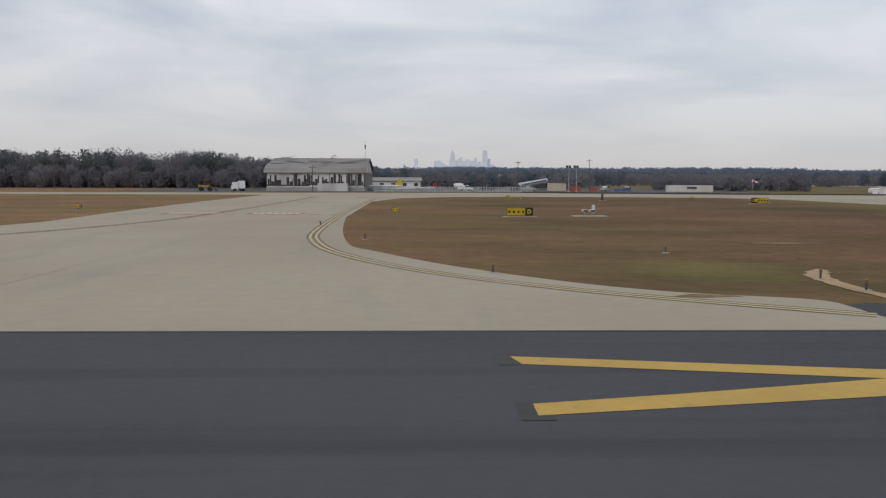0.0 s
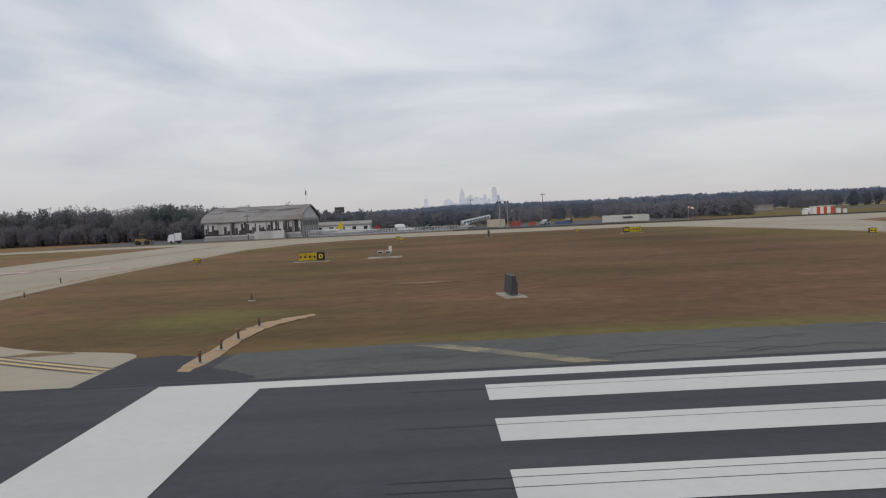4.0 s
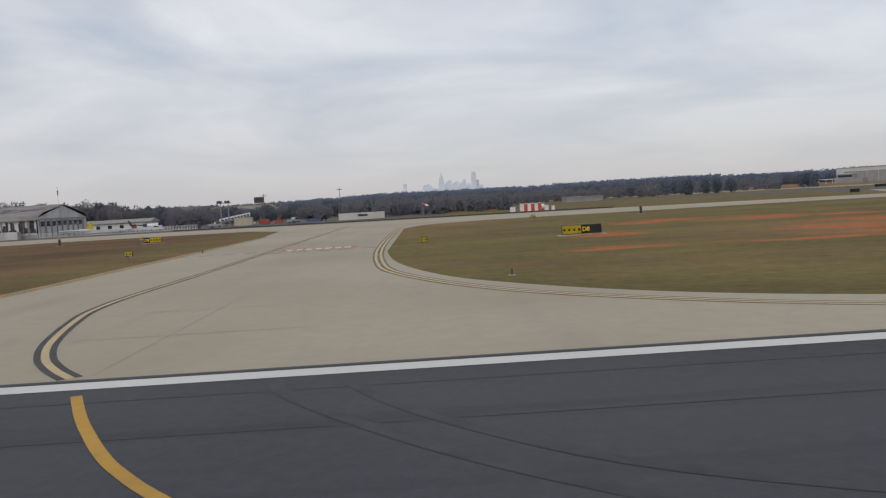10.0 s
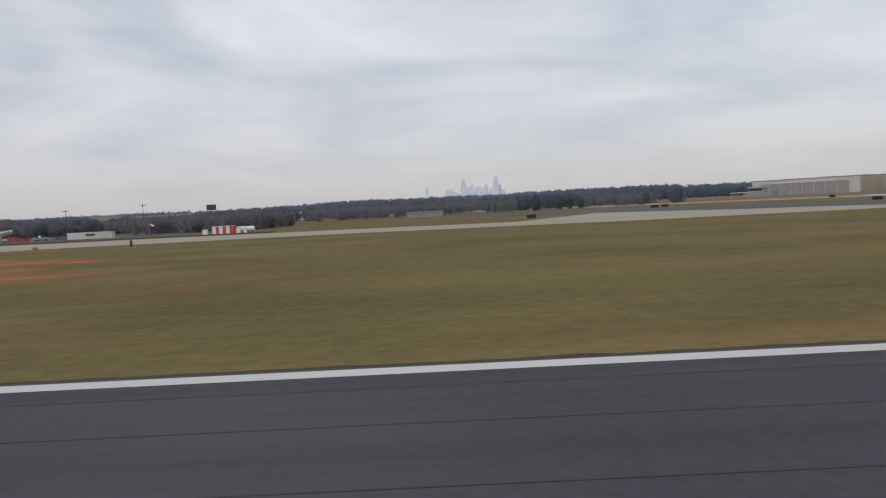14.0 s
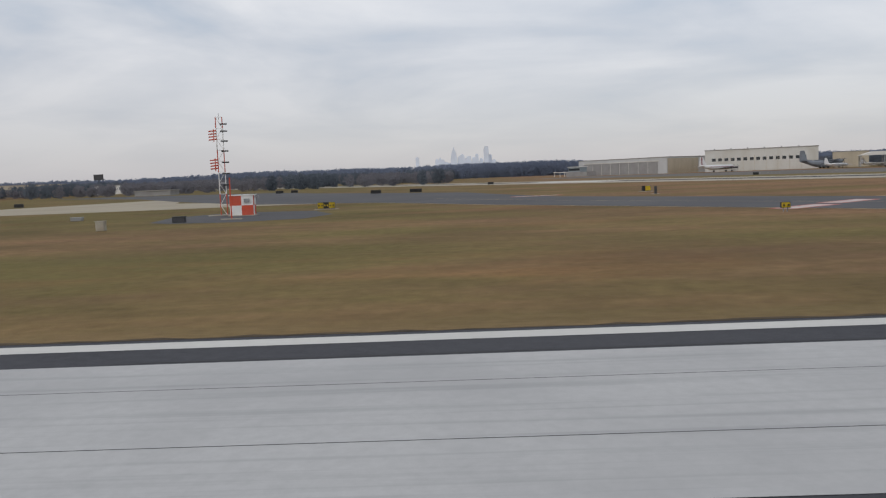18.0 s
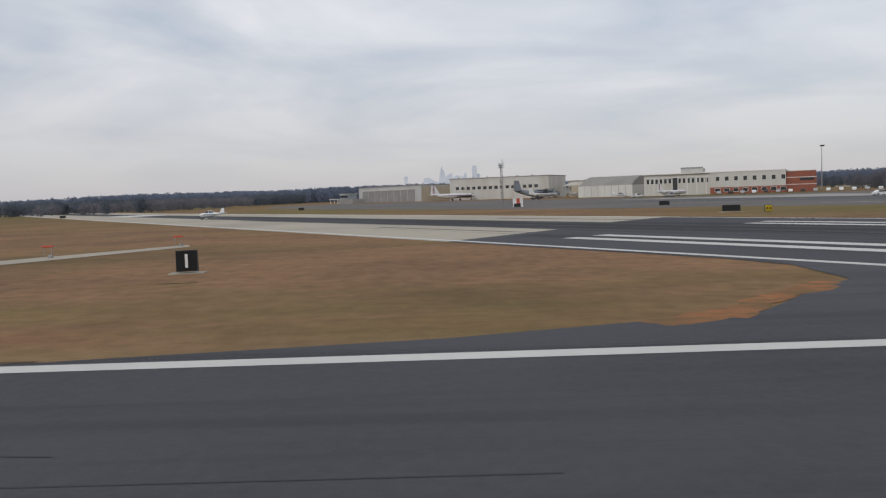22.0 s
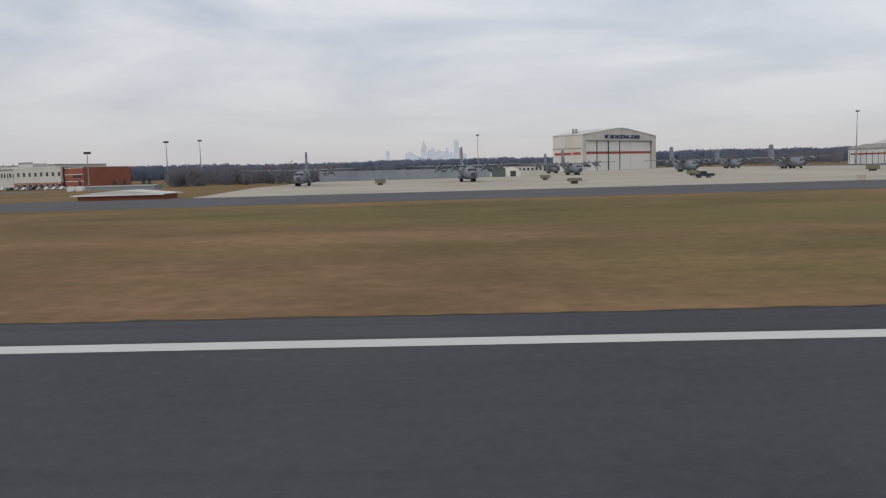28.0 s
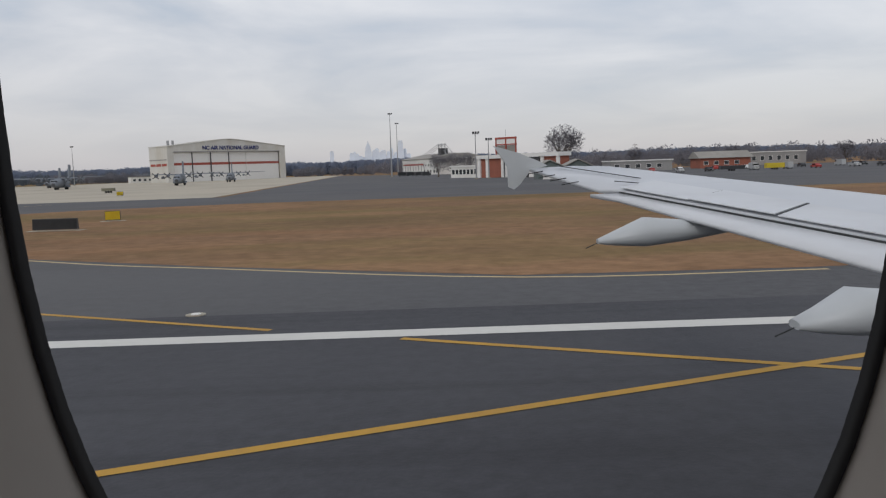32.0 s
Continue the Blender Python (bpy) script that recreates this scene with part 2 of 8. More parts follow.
    straw = ramp(tex(2.4, 6, (0.5, 1.6, 1)), 0.28, 0.72, (0.175, 0.126, 0.062), (0.285, 0.205, 0.105))
    col = mix(edge, col, straw)
    # thin, sandy spots near the shoulder's end
    thin = ramp(zone(((55, 36.3, 1.6, 0.9), (58.3, 31.8, 0.9, 0.6), (59.5, 26.2, 2.6, 1.6), (56.5, 24.4, 3.5, 1.0)), 4.0), 0.2, 1.4, (0.5, 0.5, 0.5), (0, 0, 0))
    sandy = ramp(tex(1.6, 7), 0.3, 0.7, (0.24, 0.125, 0.060), (0.36, 0.225, 0.125))
    col = mix(thin, col, sandy)
    # raw red clay, in broken patches
    raw = ramp(zone(((119, 61, 7, 2.2), (129, 65, 10, 4.0), (140, 68.5, 9, 4.0), (149, 73, 8, 3.2), (117, 108, 6, 6), (123, 112, 6, 6), (133, 103, 10, 7), (141, 100, 7, 5), (137, 85, 9, 7), (127, 74, 7, 6), (104, 63, 8, 2.2), (107, 83, 5, 5)), 3.4), 0.25, 1.35, (0.97, 0.97, 0.97), (0, 0, 0))
    red = ramp(tex(1.1, 7, (0.6, 1.4, 1)), 0.3, 0.7, (0.29, 0.085, 0.032), (0.50, 0.175, 0.075))
    col = mix(raw, col, red)
    l.new(col, b.inputs["Base Color"])
    bp = n.new("ShaderNodeBump"); bp.inputs["Strength"].default_value, bp.inputs["Distance"].default_value = 0.8, 0.08 * U
    l.new(tex(3.0, 8), bp.inputs["Height"]); l.new(bp.outputs[0], b.inputs["Normal"])
    return m


GRASS = grass_mat()
ASPHALT = mat("runway_asphalt", (0.055, 0.056, 0.064), 0.85, vary=0.22, scale=2.5, stain=(0.086, 0.087, 0.096), stain_scale=0.045,
              stain_amount=0.75, bump=0.25, bump_scale=12, spec=0.25,
              wear=((0.027, 0.027, 0.031), 0.42, (0.05, 1.2, 1), 0.50, 0.74, 0.62))
ASPHALT_OLD = mat("taxiway_asphalt", (0.086, 0.086, 0.092), 0.88, vary=0.2, scale=1.6, stain=(0.118, 0.117, 0.119), stain_scale=0.04,
                  stain_amount=0.6, bump=0.2, bump_scale=10, spec=0.25, wear=((0.06, 0.06, 0.062), 0.1, (0.3, 1, 1), 0.55, 0.72, 0.5))
FADED_ASPHALT = mat("faded_ramp_asphalt", (0.135, 0.125, 0.118), 0.9, vary=0.2, scale=1.2, stain=(0.17, 0.158, 0.145), stain_scale=0.03,
                    stain_amount=0.7, spec=0.2, wear=((0.09, 0.088, 0.086), 0.1, (0.3, 1, 1), 0.55, 0.72, 0.5))
SHOULDER = mat("cracked_shoulder_asphalt", (0.100, 0.100, 0.098), 0.9, vary=0.22, scale=1.8, stain=(0.135, 0.132, 0.124), stain_scale=0.09, stain_amount=0.7, bump=0.25, bump_scale=10,
               spec=0.2, wear=((0.06, 0.06, 0.06), 0.3, (0.4, 1, 1), 0.55, 0.72, 0.6))
FRESH_ASPHALT = mat("fresh_dark_asphalt", (0.036, 0.036, 0.041), 0.8, vary=0.22, scale=3, stain=(0.05, 0.05, 0.055), stain_scale=0.3, spec=0.3)
CONCRETE = mat("taxiway_concrete", (0.385, 0.34, 0.262), 0.9, vary=0.07, scale=1.2, stain=(0.305, 0.264, 0.196), stain_scale=0.045,
               stain_amount=0.65, bump=0.1, bump_scale=8, spec=0.2, wear=((0.27, 0.25, 0.215), 0.12, (1.6, 0.3, 1), 0.55, 0.75, 0.45))
APRON = mat("apron_concrete", (0.44, 0.395, 0.32), 0.9, vary=0.08, scale=0.6, stain=(0.33, 0.30, 0.25), stain_scale=0.03,
            stain_amount=0.7, spec=0.2)
WHITE_PAINT = mat("white_marking_paint", (0.60, 0.592, 0.558), 0.75, vary=0.05, scale=3, stain=(0.54, 0.53, 0.50), stain_scale=0.25,
                  stain_amount=0.6, wear=((0.42, 0.42, 0.42), 0.8, (0.06, 2.5, 1), 0.62, 0.78, 0.7))
WORN_WHITE = mat("rubbed_white_paint", (0.46, 0.46, 0.455), 0.75, vary=0.08, scale=3, stain=(0.37, 0.37, 0.37), stain_scale=0.2, stain_amount=0.7,
                 wear=((0.28, 0.28, 0.285), 0.8, (0.05, 2.2, 1), 0.52, 0.75, 0.75))
YELLOW_PAINT = mat("yellow_marking_paint", (0.53, 0.34, 0.075), 0.75, vary=0.10, scale=3, stain=(0.40, 0.26, 0.06), stain_scale=0.4,
                   wear=((0.22, 0.17, 0.09), 1.5, (1, 1, 1), 0.60, 0.74, 0.6))
AMBER_LINE = mat("amber_line_paint", (0.47, 0.265, 0.035), 0.75, vary=0.10, scale=3, stain=(0.34, 0.20, 0.05), stain_scale=0.4,
                 wear=((0.16, 0.12, 0.07), 1.5, (1, 1, 1), 0.58, 0.74, 0.6))
FADED_YELLOW = mat("faded_yellow_paint", (0.52, 0.40, 0.21), 0.8, vary=0.1, scale=3, stain=(0.36, 0.30, 0.2), stain_scale=0.3)
BLACK_PAINT = mat("black_marking_paint", (0.035, 0.034, 0.034), 0.75, vary=0.2, scale=3, stain=(0.09, 0.085, 0.08), stain_scale=0.4)
DARK_BACKING = mat("worn_dark_backing", (0.105, 0.085, 0.068), 0.85, vary=0.2, scale=2, stain=(0.24, 0.21, 0.17), stain_scale=0.3, stain_amount=0.7)
RED_PAINT = mat("red_marking_paint", (0.43, 0.10, 0.085), 0.8, vary=0.12, scale=3, stain=(0.48, 0.27, 0.23), stain_scale=0.4)
TAR = mat("tar_joint", (0.019, 0.019, 0.021), 0.6, vary=0.2, scale=3)
CLAY_THIN = mat("thin_red_clay", (0.36, 0.152, 0.070), 0.95, vary=0.25, scale=1.5, stain=(0.175, 0.115, 0.06), stain_scale=0.35, stain_amount=1.0, spec=0.1,
                wear=((0.17, 0.115, 0.058), 0.9, (0.6, 1.6, 1), 0.46, 0.60, 0.95))
EARTH = mat("thin_bare_earth", (0.29, 0.205, 0.125), 0.95, vary=0.3, scale=1.5, stain=(0.17, 0.125, 0.065), stain_scale=0.5, stain_amount=1.0, spec=0.1,
            wear=((0.16, 0.12, 0.06), 1.2, (1, 1.4, 1), 0.46, 0.60, 0.95))
SAND = mat("bare_sandy_soil", (0.42, 0.30, 0.19), 0.95, vary=0.2, scale=2, stain=(0.26, 0.18, 0.09), stain_scale=0.3, spec=0.1)


# ---- helpers for building ----
def part(name, bm, material, parent=None, label=""):
    """Links a bmesh, drawn in runway metres, as one mesh object under a thing or a part."""
    bmesh.ops.scale(bm, vec=(U, U, U), verts=bm.verts)
    me = bpy.data.meshes.new(name)
    bm.to_mesh(me)
    bm.free()
    me.materials.append(material)
    ob = new(name, me)
    ob.parent = parent
    return tagged(ob, label)


def thing(name, x, y, z=0.0, turn=0.0, label="", category="", group="", kind=""):
    ob = new(name)
    ob.empty_display_size = 0.2
    ob.matrix_world = pose(x * U, y * U, z * U, 0, 0, turn)
    return tagged(ob, label, category, group, kind)


def at(x, y, z=0.0, turn=0.0):
    return pose(x * U, y * U, z * U, 0, 0, turn)


def box(bm, x0, x1, y0, y1, z0, z1, bevel=0.0):
    r = bmesh.ops.create_cube(bm, size=1, matrix=Matrix.Translation(((x0 + x1) / 2, (y0 + y1) / 2, (z0 + z1) / 2))
                              @ Matrix.Diagonal((x1 - x0, y1 - y0, z1 - z0, 1)))
    if bevel:
        es = list({e for v in r["verts"] for e in v.link_edges})
        bmesh.ops.bevel(bm, geom=es, offset=bevel, segments=1, affect='EDGES')
    return r["verts"]


def boxes(*dims, bevel=0.0):
    bm = bmesh.new()
    for d in dims:
        box(bm, *d, bevel=bevel)
    return bm


def rod(bm, a, b, r0, r1=None, n=8):
    a, b = Vector(a), Vector(b)
    d = b - a
    m = Matrix.Translation((a + b) / 2) @ d.to_track_quat('Z', 'Y').to_matrix().to_4x4()
    bmesh.ops.create_cone(bm, cap_ends=True, segments=n, radius1=r0, radius2=r0 if r1 is None else r1, depth=d.length, matrix=m)


def rods(*list_of, n=8):
    bm = bmesh.new()
    for r in list_of:
        rod(bm, *r, n=n)
    return bm


def prism(bm, pts, axis, lo, hi):
    """A closed outline of (a, b) pairs pushed from lo to hi along 'x', 'y' or 'z'."""
    def p(a, b, c):
        return {'x': (c, a, b), 'y': (a, c, b), 'z': (a, b, c)}[axis]
    lo_v = [bm.verts.new(p(a, b, lo)) for a, b in pts]
    hi_v = [bm.verts.new(p(a, b, hi)) for a, b in pts]
    k = len(pts)
    fs = [bm.faces.new(lo_v), bm.faces.new(hi_v)]
    for i in range(k):
        fs.append(bm.faces.new((lo_v[i], lo_v[(i + 1) % k], hi_v[(i + 1) % k], hi_v[i])))
    bmesh.ops.recalc_face_normals(bm, faces=fs)


def prisms(pts, axis, lo, hi):
    bm = bmesh.new()
    prism(bm, pts, axis, lo, hi)
    return bm


def loft(bm, rings, cap=True):
    """Skins closed rings of equal length."""
    vs = [[bm.verts.new(p) for p in ring] for ring in rings]
    k = len(vs[0])
    fs = []
    for a, b in zip(vs, vs[1:]):
        for i in range(k):
            fs.append(bm.faces.new((a[i], a[(i + 1) % k], b[(i + 1) % k], b[i])))
    if cap:
        fs += [bm.faces.new(vs[0]), bm.faces.new(vs[-1])]
    bmesh.ops.recalc_face_normals(bm, faces=fs)
    for f in fs:
        f.smooth = len(f.verts) == 4


def sheet(name, outline, z, material, label="", category="", kind="structure", parent=None):
    """A flat piece of ground or paint with the given outline."""
    bm = bmesh.new()
    vs = [bm.verts.new((x, y, z)) for x, y in outline]
    for tri in tessellate_polygon([[Vector((x, y, 0)) for x, y in outline]]):
        f = bm.faces.new([vs[i] for i in tri])
        f.normal_update()
        if f.normal.z < 0:
            f.normal_flip()
    ob = part(name, bm, material, parent, label)
    if parent is None:
        tagged(ob, category=category, kind=kind)
    return ob


def band(points, width):
    """The outline of a stripe of that width along a line of points."""
    ps = [Vector(p) for p in points]
    left, right = [], []
    for i, p in enumerate(ps):
        d = (ps[min(i + 1, len(ps) - 1)] - ps[max(i - 1, 0)]).normalized()
        nrm = Vector((-d.y, d.x)) * width / 2
        left.append(tuple(p + nrm)); right.append(tuple(p - nrm))
    return left + right[::-1]


def smooth(points, steps=6):
    """A Catmull-Rom line through the points."""
    ps = [Vector(points[0])] + [Vector(p) for p in points] + [Vector(points[-1])]
    out = []
    for i in range(1, len(ps) - 2):
        a, b, c, d = ps[i - 1:i + 3]
        for k in range(steps):
            t = k / steps
            out.append(tuple(0.5 * (2 * b + (c - a) * t + (2 * a - 5 * b + 4 * c - d) * t * t + (3 * b - a - 3 * c + d) * t ** 3)))
    return out + [tuple(ps[-2])]



# ---- ground and pavements ----
def ragged(pts, seed, rough=0.03):
    """A closed outline with a broken edge."""
    rg = random.Random(seed)
    line = smooth(pts + pts[:1], 7)[:-1]
    size = min(max(p[0] for p in line) - min(p[0] for p in line), max(p[1] for p in line) - min(p[1] for p in line))
    return [(x + rg.gauss(0, rough) * size, y + rg.gauss(0, rough) * size) for x, y in line]


ground = sheet("ground", [(-4500, -4000), (6500, -4000), (6500, 9000), (-4500, 9000)], 0.0, GRASS,
               "winter grass airfield, straw brown with olive green patches", "ground")
runway = sheet("runway", [(-320, -29), (2600, -29), (2600, 26.2), (775, 26.2), (760, 23.3), (614, 23.3), (505, 23.3), (60, 23.3),
                          (55.5, 23.6), (52, 28.1), (30, 28.4), (10, 28.3), (1, 27.6), (-5.8, 28.2), (-5.8, 23.3), (-320, 23.3)], 0.02, ASPHALT,
               "dark grey asphalt runway with tyre streaks", "runway")
rsh = random.Random(31)
far_side = [(x, 28.35 + 0.25 * math.sin(x / 7) + rsh.gauss(0, 0.09)) for x in [-2.2 + 0.75 * k for k in range(72)]]
shoulder = sheet("shoulder", [(-0.6, 23.34), (-1.3, 24.7), (-2.3, 25.5)] + far_side + [(54.0, 25.4), (55.5, 23.6), (55.5, 23.34)], 0.0222, SHOULDER, "cracked grey asphalt shoulder beside the threshold", "pavement")
sheet("asphalt_patch", ragged([(-5.75, 23.4), (-5.8, 26.6), (-5.3, 28.25), (-3.7, 28.1), (-3.5, 25.8), (-2.3, 25.5), (-1.3, 24.65), (-0.5, 23.6), (-1.6, 23.34), (-4, 23.34)], 5, 0.006), 0.0232, FRESH_ASPHALT, "fresh black asphalt patch at the end of the shoulder", "pavement")
taxi_d = [(-95, 23.3), (-75, 42), (-62, 60), (-58.5, 80), (-60.5, 110), (-62, 150), (-62, 210), (-300, 215), (-300, 240), (-60, 238), (0, 242), (68, 222),
          (140, 212), (204, 193), (236, 262), (244, 266), (262, 205), (300, 174), (330, 158),
          (335, 148), (303, 156), (268, 153), (225, 154), (170, 166), (112, 168), (98, 166), (88, 158), (84.5, 142), (84.5, 76),
          (86, 61), (89, 49), (92.4, 42.3), (97.5, 35.7), (103.3, 31.1), (111.5, 27.2), (116, 25.2), (121, 23.3),
          (60, 23.3), (60.3, 60), (60, 140), (57, 172), (48, 187), (0, 193), (-15, 189), (-26, 176), (-30.5, 150), (-29.5, 90),
          (-27.6, 68), (-25.7, 53.6), (-23.7, 48.8), (-19.5, 41), (-14.6, 34.5), (-10.8, 31.3), (-6.7, 29.6), (-5.8, 28.5), (-5.8, 23.3)]
k0, k1 = taxi_d.index((84.5, 76)), taxi_d.index((121, 23.3))
k2, k3 = taxi_d.index((-29.5, 90)), taxi_d.index((-5.8, 28.5))
taxi_d = taxi_d[:k0] + smooth(taxi_d[k0:k1 + 1], 5) + taxi_d[k1 + 1:k2] + smooth(taxi_d[k2:k3 + 1], 5) + taxi_d[k3 + 1:]
taxiway_1 = sheet("taxiway_1", taxi_d, 0.0215, CONCRETE, "pale weathered concrete taxiways beside the runway", "taxiway")
exit_2 = [(368, 23.3), (384, 25.3), (393, 28.5), (396.5, 33), (395, 38.5), (386.6, 50.8), (371.5, 74.4), (339, 118), (320, 147), (291, 166),
          (252, 231), (215, 300), (120, 420), (150, 420), (262, 335), (282, 289), (310, 245), (337, 207), (346, 168), (352, 146), (366, 125), (386.6, 97.6),
          (411.7, 58.4), (423, 40), (430, 32.6), (440, 27.2), (458, 23.3)]
taxiway_2 = sheet("taxiway_2", exit_2, 0.0230, ASPHALT_OLD, "grey asphalt angled exit taxiway", "taxiway")

# the crossing runway: concrete far out, asphalt along its middle and at the intersection
RX, RY = 0.545, -0.8385      # its direction
NX, NY = 0.8385, 0.545       # across it


def cross(s, w):
    """s metres out from the intersection, w metres across, from its centreline."""
    return (574 - RX * s + NX * w, 38 - RY * s + NY * w)


flare = [(538.3, 44), (538, 37), (534.7, 33.4), (531, 28.6), (520, 25.2), (508, 23.3), (614, 23.3)]
cross_runway = sheet("cross_runway", [cross(1500, -25.6), cross(30, -25.6)] + flare + [cross(-30, 25.2), cross(1500, 25.2)], 0.0230, APRON,
                     "pale concrete runway crossing at an angle", "runway")
cross_asphalt = sheet("cross_asphalt", [cross(1500, -5), cross(69, -5), cross(61.5, -25.6), cross(30, -25.6)] + flare + [cross(-30, 25.2), cross(78, 25.2), cross(73, 9), cross(1500, 9)],
                      0.0245, ASPHALT, "grey asphalt at the crossing of the runways", "runway")
def crossing_mat():
    """Asphalt blackened by tyres in long soft streaks along the crossing runway."""
    m = mat("rubbered_crossing_asphalt", (0.062, 0.062, 0.070), 0.82, vary=0.2, scale=2.0, stain=(0.088, 0.087, 0.093), stain_scale=0.05, stain_amount=0.5, bump=0.2, bump_scale=12, spec=0.25)
    n, l = m.node_tree.nodes, m.node_tree.links
    b = n["Principled BSDF"]
    co = n.new("ShaderNodeTexCoord")
    axes = []
    for a, c in (((NX / U, NY / U, 0), 574 * NX + 38 * NY), ((RX / U, RY / U, 0), 574 * RX + 38 * RY)):
        d = n.new("ShaderNodeVectorMath"); d.operation = 'DOT_PRODUCT'; d.inputs[1].default_value = a
        l.new(co.outputs["Object"], d.inputs[0])
        o = n.new("ShaderNodeMath"); o.operation = 'SUBTRACT'; o.inputs[1].default_value = c
        l.new(d.outputs["Value"], o.inputs[0])
        axes.append(o.outputs[0])
    total = None
    for fw, fs, lo, hi in ((0.16, 0.006, 0.40, 0.64), (0.75, 0.012, 0.42, 0.70)):
        w = n.new("ShaderNodeMath"); w.operation = 'MULTIPLY'; w.inputs[1].default_value = fw; l.new(axes[0], w.inputs[0])
        q = n.new("ShaderNodeMath"); q.operation = 'MULTIPLY'; q.inputs[1].default_value = fs; l.new(axes[1], q.inputs[0])
        v = n.new("ShaderNodeCombineXYZ"); l.new(w.outputs[0], v.inputs[0]); l.new(q.outputs[0], v.inputs[1])
        t = n.new("ShaderNodeTexNoise"); t.inputs["Scale"].default_value, t.inputs["Detail"].default_value = 1.0, 5
        l.new(v.outputs[0], t.inputs["Vector"])
        r = n.new("ShaderNodeMapRange"); r.inputs["From Min"].default_value, r.inputs["From Max"].default_value = lo, hi
        l.new(t.outputs[0], r.inputs[0])
        if total is None:
            total = r.outputs[0]
        else:
            mxn = n.new("ShaderNodeMath"); mxn.operation = 'MULTIPLY_ADD'; mxn.inputs[1].default_value = 0.45
            l.new(r.outputs[0], mxn.inputs[0]); l.new(total, mxn.inputs[2])
            total = mxn.outputs[0]
    away = n.new("ShaderNodeMath"); away.operation = 'ABSOLUTE'; l.new(axes[0], away.inputs[0])
    reach = n.new("ShaderNodeMapRange"); reach.interpolation_type = 'SMOOTHSTEP'
    for key, value in (("From Min", 9), ("From Max", 24), ("To Min", 1.0), ("To Max", 0.0)):
        reach.inputs[key].default_value = value
    l.new(away.outputs[0], reach.inputs[0])
    f = n.new("ShaderNodeMath"); f.operation = 'MULTIPLY'; f.use_clamp = True
    l.new(total, f.inputs[0]); l.new(reach.outputs[0], f.inputs[1])
    mx = n.new("ShaderNodeMix"); mx.data_type = 'RGBA'; mx.inputs[7].default_value = (0.016, 0.016, 0.019, 1)
    l.new(f.outputs[0], mx.inputs[0]); l.new(b.inputs["Base Color"].links[0].from_socket, mx.inputs[6])
    l.new(mx.outputs[2], b.inputs["Base Color"])
    return m


cross_rubber = sheet("cross_rubber", [cross(-78, -24), cross(60, -24), cross(66, -6), cross(600, -4.8), cross(600, 8.8), cross(76, 8.8), cross(80, 23.5), cross(-78, 23.5)],
                     0.0260, crossing_mat(), "asphalt of the crossing, streaked black with tyre rubber", "runway")
exit_3 = [(560, 268), (664, 112), (711, 50.5), (723, 38.5), (725, 33), (724, 28.7), (718, 24.8), (708, 23.2), (760, 23.2), (775, 26.1), (765, 29), (745, 42), (729, 62),
          (725.5, 78), (731, 88), (755, 104), (790, 112), (860, 117), (990, 116), (996, 110), (1000.4, 100), (1000.8, 79), (1001.0, 58), (1000.9, 47), (1000.5, 39.5),
          (999.1, 34), (997.8, 31), (995.6, 28.5), (993.2, 26.9), (991, 26.1), (1400, 26.1), (1400, 158), (1105, 158), (815, 160), (745, 158), (722, 156), (700, 150), (640, 215), (600, 275)]
taxiway_3 = sheet("taxiway_3", exit_3, 0.0215, ASPHALT_OLD, "grey asphalt parallel taxiway and its exits", "taxiway")
apron = sheet("apron", [(815, 160), (1103, 158), (1065, 655), (1060, 720), (880, 720), (795, 610), (800, 262)], 0.0230, APRON,
              "pale concrete aircraft parking apron", "apron")
sheet("parking_lot", [(1105, 158), (1400, 158), (1400, 420), (1230, 420), (1160, 470), (1066, 655)], 0.0245, ASPHALT_OLD, "grey asphalt yard beside the apron", "pavement")
sheet("hangar_ramp", [(430, 590), (520, 500), (600, 350), (720, 300), (700, 270), (640, 262), (560, 330), (470, 470)], 0.0225, FADED_ASPHALT,
                   "grey asphalt hangar ramp", "pavement")
sheet("ramp_edge", [(664.5, 111), (640, 117), (609, 129), (590, 145), (573, 165), (556, 178), (535, 206), (465, 330), (405, 470), (388, 560), (430, 592),
                               (470, 471), (560, 331), (640, 262)], 0.0200, FADED_ASPHALT, "worn grey asphalt along the ramp", "pavement")
FADED_CONCRETE = mat("dull_grey_concrete", (0.36, 0.34, 0.31), 0.9, vary=0.12, scale=0.8, stain=(0.27, 0.255, 0.235), stain_scale=0.05, stain_amount=0.8, spec=0.2)
stand = sheet("aircraft_stand", [(581, 318), (598, 284), (612, 258), (625, 237), (640, 216), (647, 226), (651, 250), (650, 288), (628, 298), (606, 308)], 0.0238, FADED_CONCRETE, "grey concrete aircraft stand before the hangars", "apron")
yard = sheet("museum_yard", [(-120, 250), (60, 256), (95, 262), (95, 345), (-120, 345)], 0.0225, ASPHALT_OLD, "grey gravelled museum yard", "pavement")
sheet("grass_island_1", [(1024, 92), (1033, 88.5), (1047, 77), (1069, 56), (1085.5, 43.5), (1091, 37.5), (1091.5, 32), (1086, 29.7), (1062, 29), (1042, 30), (1030, 36),
                                  (1024, 50), (1022.5, 75)], 0.030, GRASS, "straw brown grass between the taxiways", "grass")
sheet("grass_island_2", [(1079, 88), (1083, 102), (1096, 114), (1120, 121), (1171, 119), (1300, 117), (1300, 36), (1200, 34), (1162, 32.5), (1151, 33), (1137, 39.5), (1125, 46),
                                  (1089, 71), (1081, 80)], 0.030, GRASS, "straw brown grass beside the yard", "grass")

